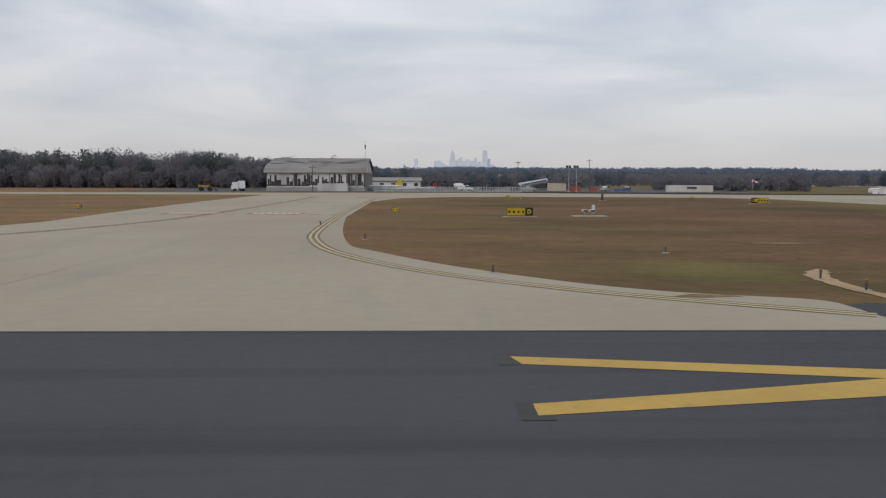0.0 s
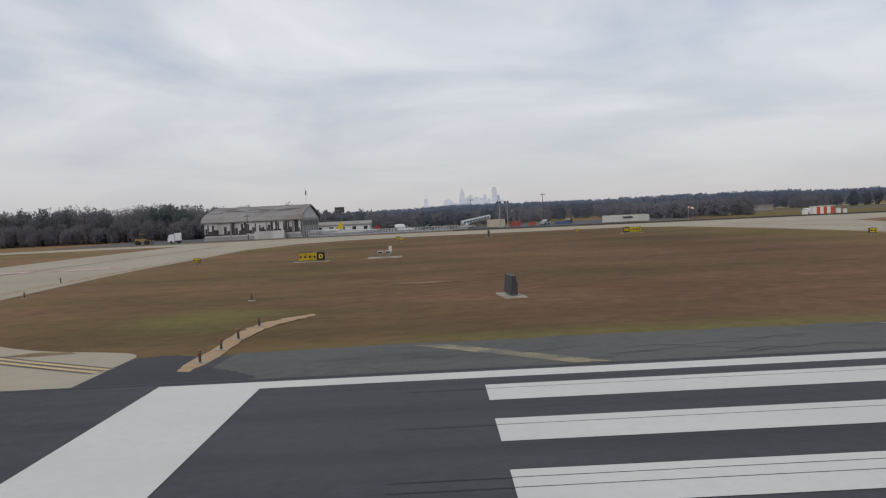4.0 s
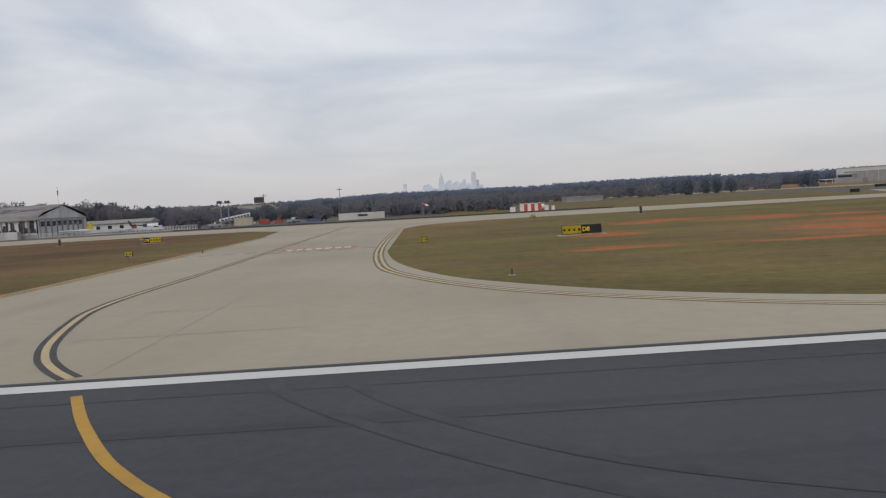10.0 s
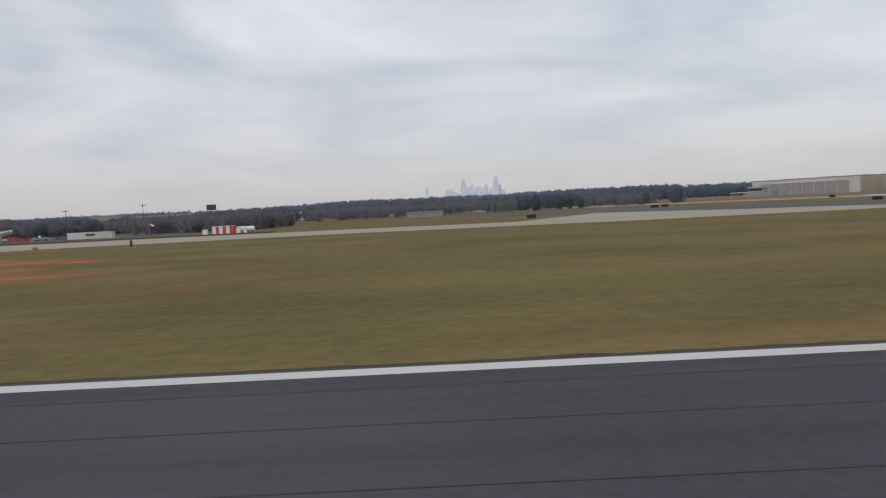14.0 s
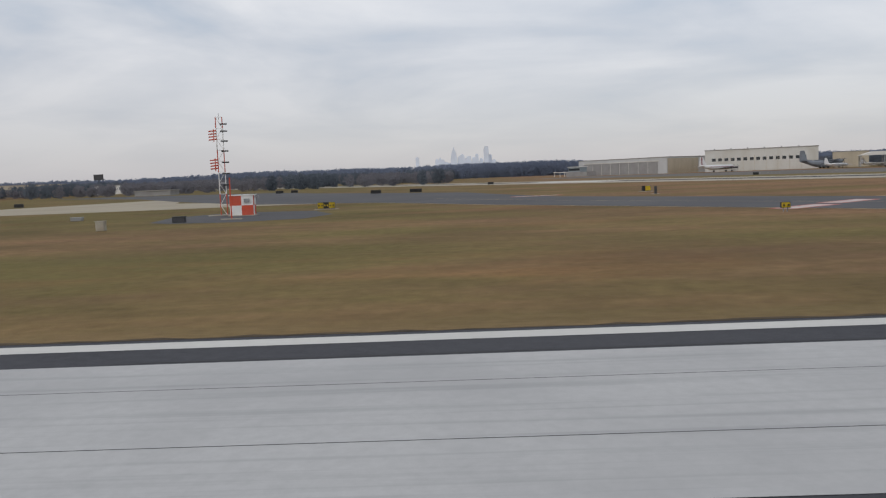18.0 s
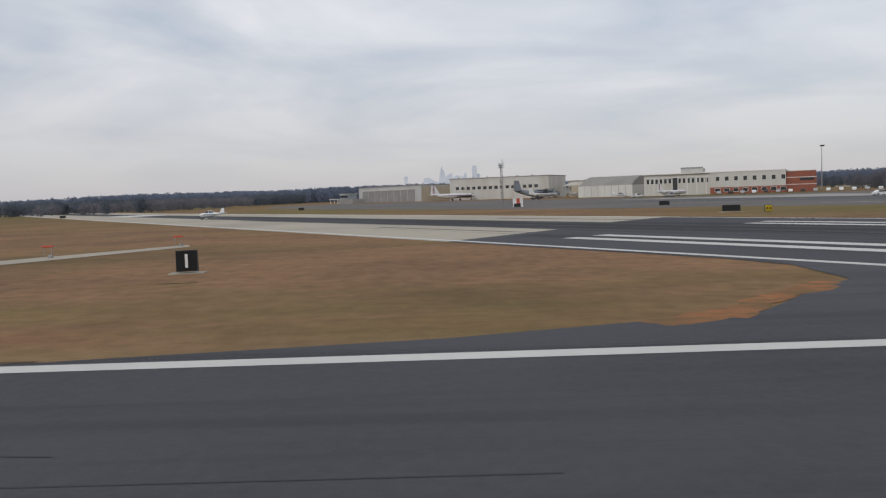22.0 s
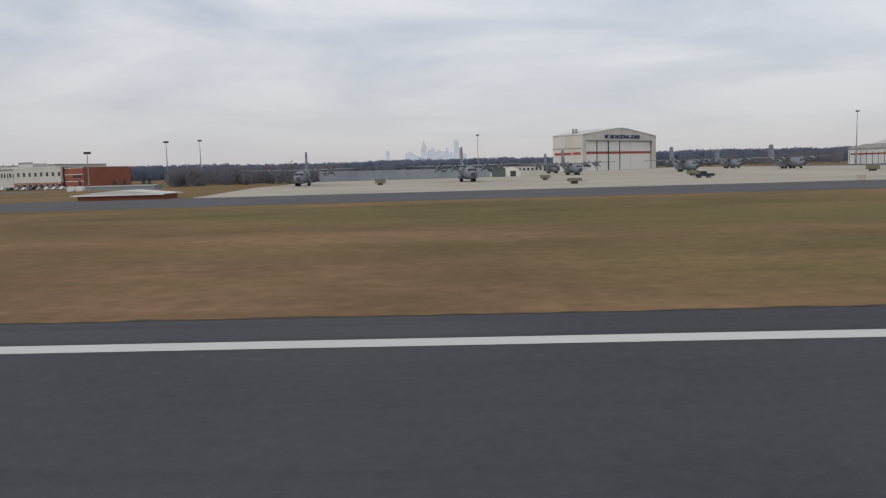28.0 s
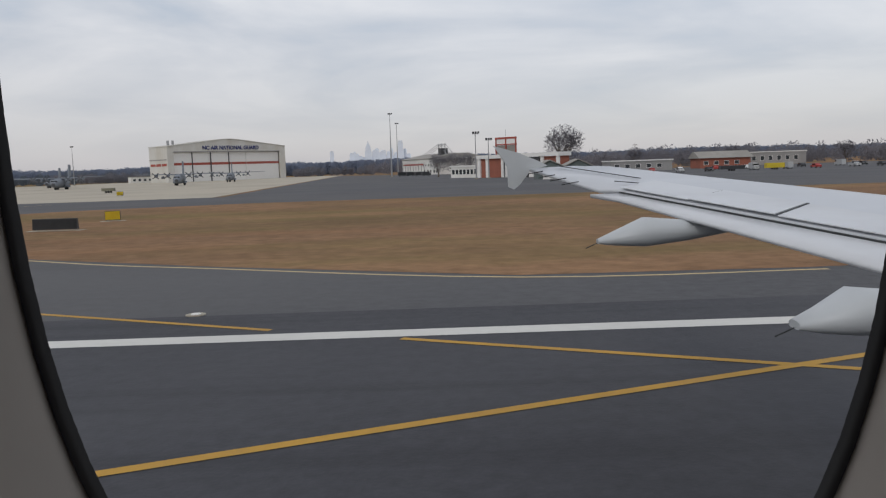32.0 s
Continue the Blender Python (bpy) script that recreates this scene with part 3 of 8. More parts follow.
# bare soil
for k, (pts, m, lab) in enumerate((
        ([(42.4, 25.6), (42.65, 25.8), (43.0, 28.5), (43.6, 32), (43.3, 38), (42.7, 45), (42.3, 44.6), (42.8, 38), (43.1, 32), (42.7, 28.6)], EARTH, "narrow sandy cable trench across the grass"),
        ([(-3.45, 25.6), (-2.8, 25.5), (-2.75, 31.4), (-2.4, 35.6), (-1.1, 38.4), (-1.4, 39.2), (-2.9, 37.0), (-3.45, 35), (-3.45, 30.7)], SAND, "sandy strip of bare soil round the lights"),
        ([(527, 26.2), (530, 27.6), (533, 31.2), (536.6, 35), (536.4, 36.6), (533, 33.2), (530, 29.8), (526.5, 27)], CLAY_THIN, "bare clay along the flare of the crossing"),
        ([(672, 24.0), (690, 23.8), (715, 23.9), (714, 24.7), (700, 25.4), (686, 25.2)], CLAY_THIN, "bare red clay along the runway's edge"),
        ([(980, 26.6), (986, 26.5), (989, 27.4), (983, 28.6)], SAND, "bare sandy soil beside the shoulder"))):
    sheet("bare_soil", ragged(pts, k, 0.014 if m is CLAY_THIN else 0.03), 0.024 + 0.0012 * k, m, lab, "soil", "stuff")


# ---- painted markings ----
MARKS = itertools.count()


def mark(name, outline, material, label, z=0.05):
    z = 0.0275 + (z - 0.03) * 0.15 + 0.000003 * next(MARKS)
    return sheet(name, outline, z, material, label, "marking")


def rect(x0, x1, y0, y1):
    return [(x0, y0), (x1, y0), (x1, y1), (x0, y1)]


def edge_y(x):
    """The edge line wanders a little at the crossing and past it."""
    return 22.405 + 0.85 * math.exp(-((x - 575) / 26) ** 2) - 0.65 * math.exp(-((x - 671) / 13) ** 2)


for x0, x1 in ((0, 500), (500, 572.5), (572.62, 573.2), (573.45, 573.8), (588.4, 589.2), (589.6, 590.8), (591.1, 593), (593.3, 720), (720, 2600)):
    n = max(1, int((x1 - x0) / 5)) if 499 < x0 < 719 else 1
    mark("edge_line", band([(x0 + (x1 - x0) * k / n, edge_y(x0 + (x1 - x0) * k / n)) for k in range(n + 1)], 0.91), WHITE_PAINT, "white painted runway edge line")
mark("threshold_bar", rect(-3.05, 0, -22, 22.86), WHITE_PAINT, "broad white threshold bar", 0.052)
for k in range(6):
    mark("threshold_stripe", rect(6.1, 51.8, 19.28 - k * 3.505, 21.03 - k * 3.505), WHITE_PAINT, "long white threshold stripe")
for x0, rows in ((152.4, 3), (459.8, 2), (640.0, 2), (933.7, 1)):
    for k in range(rows):
        mark("touchdown_bar", rect(x0, x0 + 22.9, 10.97 + k * 3.353, 12.8 + k * 3.353), WHITE_PAINT, "white touchdown zone bar")
mark("aiming_block", rect(305.3, 351.0, 10.97, 20.1), WORN_WHITE, "large white aiming point block")
for y0, y1, x in ((14.7, 15.9, -18.6), (19.05, 20.25, -18.6)):
    mark("arrow_border", rect(x - 0.35, x + 0.3, y0, y1), BLACK_PAINT, "black border at the foot of the arrow", 0.04)
mark("arrow_marking", [(-18.6, 19.98), (-18.4, 19.15), (-10.4, 17.68), (-15.2, 16.52), (-18.6, 15.78), (-18.6, 15.0), (-14.3, 15.72), (-10, 16.45), (-7.3, 17.02), (-4.9, 17.62), (-9, 18.35)], YELLOW_PAINT, "yellow arrow point marking before the threshold")
rt = random.Random(77)
for k, y in enumerate((20.35, 16.95, 13.1, 10.2)):
    x = 54 + 23 * k
    while x < 450:
        ln = min(rt.uniform(60, 150), 522 - x)
        n = 6
        mark("tar_joint", band([(x + ln * j / n, y + rt.gauss(0, 0.035)) for j in range(n + 1)], rt.uniform(0.04, 0.065)), TAR, "thin black tar joint along the runway", 0.03)
        x += ln + rt.choice((0.0, 0.0, 3.0, 25.0))
    if k:
        mark("tar_joint", rect(305.3, 351, y + 0.6, y + 0.635), TAR, "hairline joint through the painted block", 0.0565)
for y in (20.55, 17.0, 13.6, 13.1, 10.2):
    mark("tar_joint", band([(4, y), (20, y + 0.06), (36, y - 0.03), (54, y + 0.02)], 0.035), TAR, "hairline joint through the threshold stripes", 0.0565)
mark("tar_joint", rect(-320, 60, 23.2, 23.38), TAR, "dark joint between asphalt and concrete", 0.031)
mark("tar_joint", rect(60, 121, 22.95, 23.3), TAR, "dark joint between asphalt and concrete", 0.031)


JOINT = mat("sealed_concrete_joint", (0.33, 0.295, 0.235), 0.9, vary=0.15, scale=3, stain=(0.26, 0.23, 0.18), stain_scale=0.3)
for y in (30.8, 38.4, 46.0):
    mark("concrete_joint", rect(62.5, 83.5, y, y + 0.06), JOINT, "thin sealed joint between concrete slabs", 0.031)
    mark("concrete_joint", rect(-58, -33, y + 6, y + 6.06), JOINT, "thin sealed joint between concrete slabs", 0.031)
for x in (66.2, 78.3):
    mark("concrete_joint", rect(x, x + 0.05, 24, 110), JOINT, "thin sealed joint between concrete slabs", 0.0312)
for x in (-53.4, -45.8, -38.2):
    mark("concrete_joint", rect(x, x + 0.07, 27, 92), JOINT, "thin sealed joint between concrete slabs", 0.0312)


def double_line(points, stripe=None):
    stripe = stripe or FADED_YELLOW
    line = smooth(points, 5)
    mark("taxi_edge_backing", band(line, 1.0), DARK_BACKING, "dark worn backing of a double taxiway line", 0.046)
    ps = [Vector(p) for p in line]
    for off in (-0.22, 0.22):
        shifted = []
        for i, p in enumerate(ps):
            d = (ps[min(i + 1, len(ps) - 1)] - ps[max(i - 1, 0)]).normalized()
            shifted.append(p + Vector((-d.y, d.x)) * off)
        mark("taxi_edge_stripe", band(shifted, 0.23), stripe, "faded yellow taxiway edge stripe", 0.054)


double_line([(-31, 172), (-31.2, 120), (-30.6, 91), (-29.6, 66), (-28.1, 55.2), (-25.5, 46.8), (-20.8, 38.4), (-15.2, 32.4), (-10.6, 28.9), (-5.9, 25.9)])
double_line([(61, 24), (61.0, 45), (61.0, 90), (60.6, 140)], AMBER_LINE)
double_line([(83.5, 150), (83.4, 90), (84.6, 62), (86.9, 50), (92.1, 39), (99, 31.5), (105, 27.4), (110, 25.4), (114.5, 24.2)])


def yellow_line(points, width=0.3, backing=0.0, material=None):
    line = smooth(points, 5)
    if backing:
        mark("taxi_line_backing", band(line, width + backing), BLACK_PAINT, "black border of a taxiway line", 0.046)
    mark("taxi_line", band(line, width), material or AMBER_LINE, "yellow taxiway line", 0.055)


yellow_line([(71, 185), (71, 150), (71, 91), (71.1, 62), (70.9, 47.4), (71.3, 41), (72.3, 36.3), (73.9, 30.8), (75.3, 27.4), (76.6, 25.2), (77.8, 23.6)], 0.26, 0.45, FADED_YELLOW)
yellow_line([(79.0, 21.2), (80.1, 18.9), (80.9, 17.4), (81.7, 16), (82.5, 14.8), (83.9, 13.1), (87, 10), (92, 7.5)], 0.28)
yellow_line([(-46, 190), (-46, 150), (-46.5, 110), (-47.5, 85), (-52, 66), (-58, 55)], 0.26, 0.7, FADED_YELLOW)
yellow_line([(330, 160), (352, 122), (380, 84), (412, 39.8), (423.3, 23.3)], 0.17, 0, FADED_YELLOW)
yellow_line([(424.8, 21.4), (426.9, 18.1), (429.2, 15.2), (433, 11.4), (441, 6)], 0.33)
yellow_line([(424.9, 21.4), (427.0, 19.6), (428.6, 18.4), (430.6, 16.3), (434, 13), (443, 7.5)], 0.28)
yellow_line([(386, 99.5), (411, 60), (422.4, 41.5), (429.7, 33.8), (440, 28.0), (456, 24.2)], 0.3, 0, FADED_YELLOW)
yellow_line([(288, 167.5), (320, 146), (339, 117.5), (371.5, 74), (386.6, 50.2), (394.5, 38.8), (396, 34)], 0.28, 0, FADED_YELLOW)
for off in (0.0, 0.75):
    yellow_line([(664 + off, 112 + off), (711 + off, 50.7), (723 + off, 38.5), (724.6 + off, 33), (723.8 + off, 28.7), (718, 24.9 - off * 0.4)], 0.3)
yellow_line([(690, 120), (708, 100), (714, 88), (716, 78), (722, 74), (735, 70)], 0.25, 0, FADED_YELLOW)
yellow_line([(745, 100), (731, 89), (725.2, 80), (726, 68), (735, 52)], 0.35)
yellow_line([(1011.8, 112), (1011.6, 70), (1011.5, 31.5), (1011.1, 29.5), (1009.9, 23.3)], 0.26)
yellow_line([(1011.5, 33), (1011.5, 29.5), (1011.4, 23.4)], 0.26)
yellow_line([(1009.0, 21.5), (1007.4, 18.0), (1005.0, 14.2), (1003, 12.2), (997, 9.2)], 0.25)
yellow_line([(1011.2, 21.4), (1011.0, 16), (1010.9, 12), (1010.4, 8)], 0.25)
yellow_line([(991.6, 24.6), (993.7, 26.3), (996.2, 28.2), (998.3, 30.7), (999.7, 34), (1001.1, 39.5), (1001.5, 47), (1001.6, 58.8), (1001.4, 79), (1001.2, 94), (999.8, 104)], 0.22, 0.35, FADED_YELLOW)
yellow_line([(1023.6, 92), (1021.8, 75), (1023.2, 50), (1029, 35.5), (1041, 29.4)], 0.3)
yellow_line([(1026.8, 114.5), (1052.5, 89.3), (1066.2, 77.6), (1076.5, 68)], 0.3, 0, FADED_YELLOW)
yellow_line([(1077, 147), (1069.2, 129), (1064.4, 104), (1063.7, 96), (1064.3, 89.5), (1067.8, 81.4)], 0.3, 0, FADED_YELLOW)
yellow_line([(1084.6, 23.9), (1087.5, 25.2), (1093, 28), (1097, 32.5)], 0.3)
yellow_line([(1034, 89), (1047.5, 77.8), (1069.5, 56.8), (1086, 44), (1092, 37.8)], 0.25, 0, FADED_YELLOW)
yellow_line([(1086, 105), (1080, 97), (1078, 88), (1080.5, 79.4), (1089, 70.4), (1125, 45.4), (1137, 38.8), (1151, 32.4), (1163, 31.8)], 0.28, 0, FADED_YELLOW)
yellow_line([(1128, 30.5), (1134.6, 27.4), (1143.1, 23.4)], 0.24)
yellow_line([(1146.9, 21.7), (1156.3, 17.4), (1166, 13)], 0.26)
yellow_line([(1137, 10.6), (1142.7, 12.8), (1148.1, 14.9), (1156.5, 18.1), (1166, 21.6)], 0.28)


def hold_line(x0, x1, y):
    n = int((x1 - x0) / 2.4)
    for k in range(n):
        x = x0 + k * (x1 - x0) / n
        mark("hold_dash", rect(x, x + 1.5, y, y + 0.5), BLACK_PAINT, "black dash of a holding line", 0.05)


hold_line(-58, -29.5, 97)
hold_line(61, 71, 87.5)
hold_line(71.6, 84, 84.5)


def red_sign(x, y, length, turn, rows=1):
    """A red holding sign painted on the pavement, its letters worn to white bars."""
    c, s = math.cos(radians(turn)), math.sin(radians(turn))

    def q(a, b):
        return (x + a * c - b * s, y + a * s + b * c)
    base = mark("holding_sign", [q(0, 0), q(length, 0), q(length, 3.0), q(0, 3.0)], RED_PAINT, "red painted holding sign with worn white letters", 0.052)
    for k in range(7):
        a = length * (0.07 + 0.125 * k)
        sheet("bar", [q(a, 0.45), q(a + length * 0.085, 0.45), q(a + length * 0.085, 2.55), q(a, 2.55)], 0.0345, WHITE_PAINT, parent=base)


for args in ((-53, 99, 7, 0), (-42.5, 98.5, 7, 0), (72.2, 87.5, 8.5, 0), (367, 77.5, 9, 38), (375, 85, 9, 38), (697, 70.5, 7, 30), (706, 75, 8, 12),
             (717, 78, 8, 12), (1002.8, 78.5, 7.8, 5), (1012.7, 80, 8.2, 0), (1046, 80.5, 8, 8), (1067.5, 82, 8.4, 4), (345, 150, 10, 10)):
    red_sign(*args)
# touchdown marks on the crossing runway
for s, w, ln in ((25, 11.6, 31.5), (26, 15.8, 31.5), (24, -11.8, 31.5), (23.5, -16.0, 31.5)):
    mark("touchdown_bar", [cross(s, w - 0.95), cross(s + ln, w - 0.95), cross(s + ln, w + 0.95), cross(s, w + 0.95)], WHITE_PAINT, "white touchdown bar on the crossing runway")
mark("edge_line", [cross(0, -24.7), cross(1200, -24.7), cross(1200, -23.8), cross(0, -23.8)], WHITE_PAINT, "white edge line of the crossing runway")
mark("edge_line", [cross(-33, 23.6), cross(1200, 23.6), cross(1200, 24.5), cross(-33, 24.5)], WHITE_PAINT, "white edge line of the crossing runway")
mark("threshold_stripes", [cross(330, -8), cross(375, -8), cross(375, 10), cross(330, 10)], WHITE_PAINT, "white painted block far along the crossing runway")

# rubber left by wheels that turned off, and streaks in the touchdown stretch
SKID = mat("thin_tyre_rubber", (0.047, 0.047, 0.053), 0.75, vary=0.3, scale=1.5, stain=(0.062, 0.062, 0.068), stain_scale=0.5, stain_amount=0.9, spec=0.3)
for line, w in (([(69.2, 22.6), (70.4, 18.1), (71.8, 15.3), (74.5, 11.5)], 0.3), ([(69.7, 22.6), (70.6, 19.5), (71.9, 16.6), (75.5, 11.8)], 0.3), ([(84, 21.8), (84.6, 19.9), (86.8, 16.7), (89.3, 13.8), (93, 10.5)], 0.4), ([(85.5, 22.6), (86.7, 19.4), (89, 16), (92, 13.1), (97, 10.6)], 0.35)):
    mark("skid_mark", band(smooth(line, 5), w), SKID, "curved black tyre mark turning off the runway", 0.034)
rs = random.Random(21)
for k in range(14):
    x, y, ln = rs.uniform(150, 1250), rs.uniform(8, 20.5), rs.uniform(15, 70)
    mark("tyre_streak", band([(x, y), (x + ln * 0.5, y + rs.gauss(0, 0.1)), (x + ln, y + rs.gauss(0, 0.25))], rs.uniform(0.10, 0.25)), SKID, "long dark tyre streak on the runway", 0.033 + 0.00001 * k)
for k in range(16):
    s, w = rs.uniform(-14, 160), rs.gauss(0, 7)
    ln = rs.uniform(25, 80)
    mark("tyre_streak", [cross(s, w), cross(s + ln, w + rs.gauss(0, 0.5)), cross(s + ln, w + 0.5), cross(s, w + rs.uniform(0.3, 0.9))], SKID, "dark rubber streak along the crossing runway", 0.036 + 0.00001 * k)
CHEVRON = mat("worn_chevron_paint", (0.30, 0.255, 0.15), 0.85, vary=0.25, scale=2, stain=(0.13, 0.125, 0.11), stain_scale=0.5, stain_amount=0.9,
              wear=((0.10, 0.10, 0.095), 1.3, (1, 1, 1), 0.48, 0.62, 0.9))
for x in (4.0, 20.3, 36.6):
    mark("shoulder_chevron", [(x, 28.1), (x + 1.1, 28.1), (x + 6.0, 23.5), (x + 4.9, 23.5)], CHEVRON, "worn yellow chevron bar on the shoulder", 0.034)
SMEAR = mat("thin_rubber_smear", (0.26, 0.26, 0.262), 0.75, vary=0.3, scale=2, stain=(0.40, 0.40, 0.395), stain_scale=0.4, stain_amount=0.9)
for line, w in (([(14, 11.5), (20, 12.1), (26, 12.8), (33, 13.7)], 0.16), ([(15, 11.9), (21, 12.35), (27, 13.0), (33, 13.9)], 0.1), ([(18, 12.1), (25, 12.7), (31, 13.4)], 0.22)):
    mark("tyre_smear", band(smooth(line, 4), w), SMEAR, "grey tyre smear across the threshold stripes", 0.0575)
mark("paint_scrape", band([(52.2, 20.3), (57, 20.05), (61.4, 19.8)], 0.05), SMEAR, "thin pale paint scrape on the runway", 0.04)
mark("asphalt_square", rect(52.1, 53.1, 16.6, 17.4), FRESH_ASPHALT, "small square of fresh black asphalt", 0.034)
for k in range(16):
    x, y = rs.uniform(0, 50), rs.uniform(23.8, 27.8)
    pts = [(x, y)]
    for j in range(rs.randint(3, 7)):
        pts.append((pts[-1][0] + rs.uniform(0.3, 1.5), min(28.2, max(23.5, pts[-1][1] + rs.gauss(0, 0.28)))))
    mark("shoulder_crack", band(pts, rs.uniform(0.04, 0.08)), TAR, "dark wandering crack in the shoulder", 0.033)
# hairline cracks, sealed with tar
for k in range(5):
    x, y = rs.uniform(40, 560), rs.uniform(9, 21)
    pts = [(x, y)]
    for j in range(5):
        pts.append((pts[-1][0] + rs.uniform(0.6, 2.6), pts[-1][1] + rs.gauss(0, 0.25)))
    mark("sealed_crack", band(pts, 0.06), TAR, "thin wandering tar-sealed crack", 0.0395)
mark("taxiway_line", band([(486, 402), (560, 292), (624, 196), (660, 143), (683, 109.5), (708, 72.4)], 0.4), WORN_WHITE, "long worn white line along the taxiway", 0.040)
yellow_line([(1030, 88.5), (1036, 84), (1046, 80.1), (1058, 79.3), (1068, 78.2), (1082, 77)], 0.3, 0.5, FADED_YELLOW)
for ax, ay, bx, by in ((599.8, 166.2, 606.9, 162.0), (610.2, 151.3, 616.2, 150.2), (619.0, 136.6, 624.6, 136.8)):
    mark("crossing_bar", [(ax, ay), (ax + 1.2, ay - 2.0), (bx + 1.2, by - 2.0), (bx, by)], WORN_WHITE, "worn white bar on the far taxiway", 0.042)
mark("crossing_line", band([(593.4, 169.7), (607.0, 150.4), (622.8, 128.2)], 0.5), WORN_WHITE, "worn white line across the far taxiway", 0.040)

# earth lip between pavement and sward
LIP = mat("dark_earth_lip", (0.085, 0.066, 0.045), 0.95, vary=0.3, scale=2.5, stain=(0.15, 0.11, 0.065), stain_scale=0.5, stain_amount=0.9, spec=0.1)
for x0, x1, y in ((122, 368, 23.28), (458, 508, 23.28), (613, 706, 23.28), (776, 991, 26.15)):
    n = int((x1 - x0) / 0.9)
    low = [(x0 + (x1 - x0) * k / n, y) for k in range(n + 1)]
    high = [(x, y + rs.uniform(0.12, 0.5)) for x, _ in low]
    bm = bmesh.new()
    a = [bm.verts.new((px, py, 0.03)) for px, py in low]
    b = [bm.verts.new((px, py, 0.008)) for px, py in high]
    for k in range(n):
        bm.faces.new((a[k], a[k + 1], b[k + 1], b[k]))
    tagged(part("earth_lip", bm, LIP, None, "dark earth lip along the pavement edge"), category="soil", kind="stuff")

# ---- woods, distance and skyline ----
BARK = mat("grey_bark", (0.13, 0.105, 0.085), 0.95, vary=0.25, scale=3, spec=0.1)
# tower colour paled and blued to stand for haze
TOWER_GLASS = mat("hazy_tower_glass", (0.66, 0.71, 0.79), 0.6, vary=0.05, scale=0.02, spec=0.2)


def wood_mat(name, base, other, scale):
    """Twigs and needles, which let part of the light through."""
    m = mat(name, base, 0.95, vary=0.22, scale=scale, stain=other, stain_scale=scale * 0.25, stain_amount=0.9, spec=0.05)
    n, l = m.node_tree.nodes, m.node_tree.links
    b = n["Principled BSDF"]
    tr, mx = n.new("ShaderNodeBsdfTranslucent"), n.new("ShaderNodeMixShader")
    mx.inputs[0].default_value = 0.45
    l.new(b.inputs["Base Color"].links[0].from_socket, tr.inputs[0])
    l.new(b.outputs[0], mx.inputs[1]); l.new(tr.outputs[0], mx.inputs[2])
    l.new(mx.outputs[0], n["Material Output"].inputs[0])
    return m


BARE_TWIG = wood_mat("bare_winter_twigs", (0.215, 0.205, 0.222), (0.165, 0.162, 0.180), 0.25)
PINE = wood_mat("pine_needles", (0.120, 0.134, 0.140), (0.142, 0.152, 0.152), 0.25)
# the haze of distance is mixed into the next three base colours
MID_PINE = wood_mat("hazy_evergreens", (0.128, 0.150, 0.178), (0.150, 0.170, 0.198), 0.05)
MID_TWIG = wood_mat("hazy_thicket_twigs", (0.215, 0.210, 0.232), (0.170, 0.175, 0.200), 0.05)
FAR_WOOD = wood_mat("hazy_winter_woods", (0.200, 0.232, 0.305), (0.168, 0.200, 0.268), 0.012)


def woods(name, spots, material, count, leaf, slim, seed, label, low=0.12, flat=1.0, spread=(0.20, 0.34)):
    """Many trees as one mesh: each a tapered stem and a crown of small separate twigs or needle tufts."""
    rng = np.random.default_rng(seed)
    spots = np.array(spots, float)
    k = len(spots)
    verts, faces = [], []
    # stems
    ang = np.arange(4) * math.pi / 2
    r0 = 0.018 * spots[:, 2]
    ring = np.stack([np.cos(ang), np.sin(ang)], 1)
    base = spots[:, None, :2] + ring[None] * r0[:, None, None]
    top = spots[:, None, :2] + ring[None] * r0[:, None, None] * 0.3
    zb = np.full((k, 4, 1), -0.3)
    zt = np.repeat(0.8 * spots[:, 2], 4).reshape(k, 4, 1)
    stem = np.concatenate([np.concatenate([base, zb], 2), np.concatenate([top, zt], 2)], 1).reshape(-1, 3)
    for i in range(4):
        j = (i + 1) % 4
        quad = np.array([i, j, 4 + j, 4 + i])
        faces.append((np.arange(k) * 8)[:, None] + quad[None])
    stem_faces = np.concatenate(faces)
    # crowns
    n = k * count
    d = rng.normal(size=(n, 3))
    d /= np.linalg.norm(d, axis=1)[:, None]
    d *= (rng.random(n) ** 0.45)[:, None]
    lump = 1 + 0.25 * np.sin(5 * d[:, 0] + rng.random(n)) * np.cos(4 * d[:, 1])
    h = np.repeat(spots[:, 2], count)
    wide = np.repeat(rng.uniform(*spread, k), count)
    c = np.repeat(spots[:, :2], count, axis=0)
    p = np.stack([c[:, 0] + d[:, 0] * h * wide * lump, c[:, 1] + d[:, 1] * h * wide * lump,
                  h * (0.5 + low / 2) + d[:, 2] * h * (0.5 - low / 2)], 1)
    a = rng.normal(size=(n, 3)); a[:, 2] += slim * 0.6
    a[:, 1] *= flat
    a /= np.linalg.norm(a, axis=1)[:, None]
    b = rng.normal(size=(n, 3)); b[:, 1] *= flat
    b -= (b * a).sum(1)[:, None] * a
    b /= np.linalg.norm(b, axis=1)[:, None]
    size = leaf * rng.uniform(0.6, 1.4, n)[:, None]
    tri = np.stack([p - a * size, p + b * size / (1 + slim), p + a * size], 1).reshape(-1, 3)
    verts = np.concatenate([stem, tri]) * U
    start = len(stem)
    tri_faces = start + np.arange(n * 3).reshape(-1, 3)
    me = bpy.data.meshes.new(name)
    me.from_pydata(verts.tolist(), [], stem_faces.tolist() + tri_faces.tolist())
    me.materials.append(material)
    return tagged(new(name, me), label, "woods", kind="stuff")


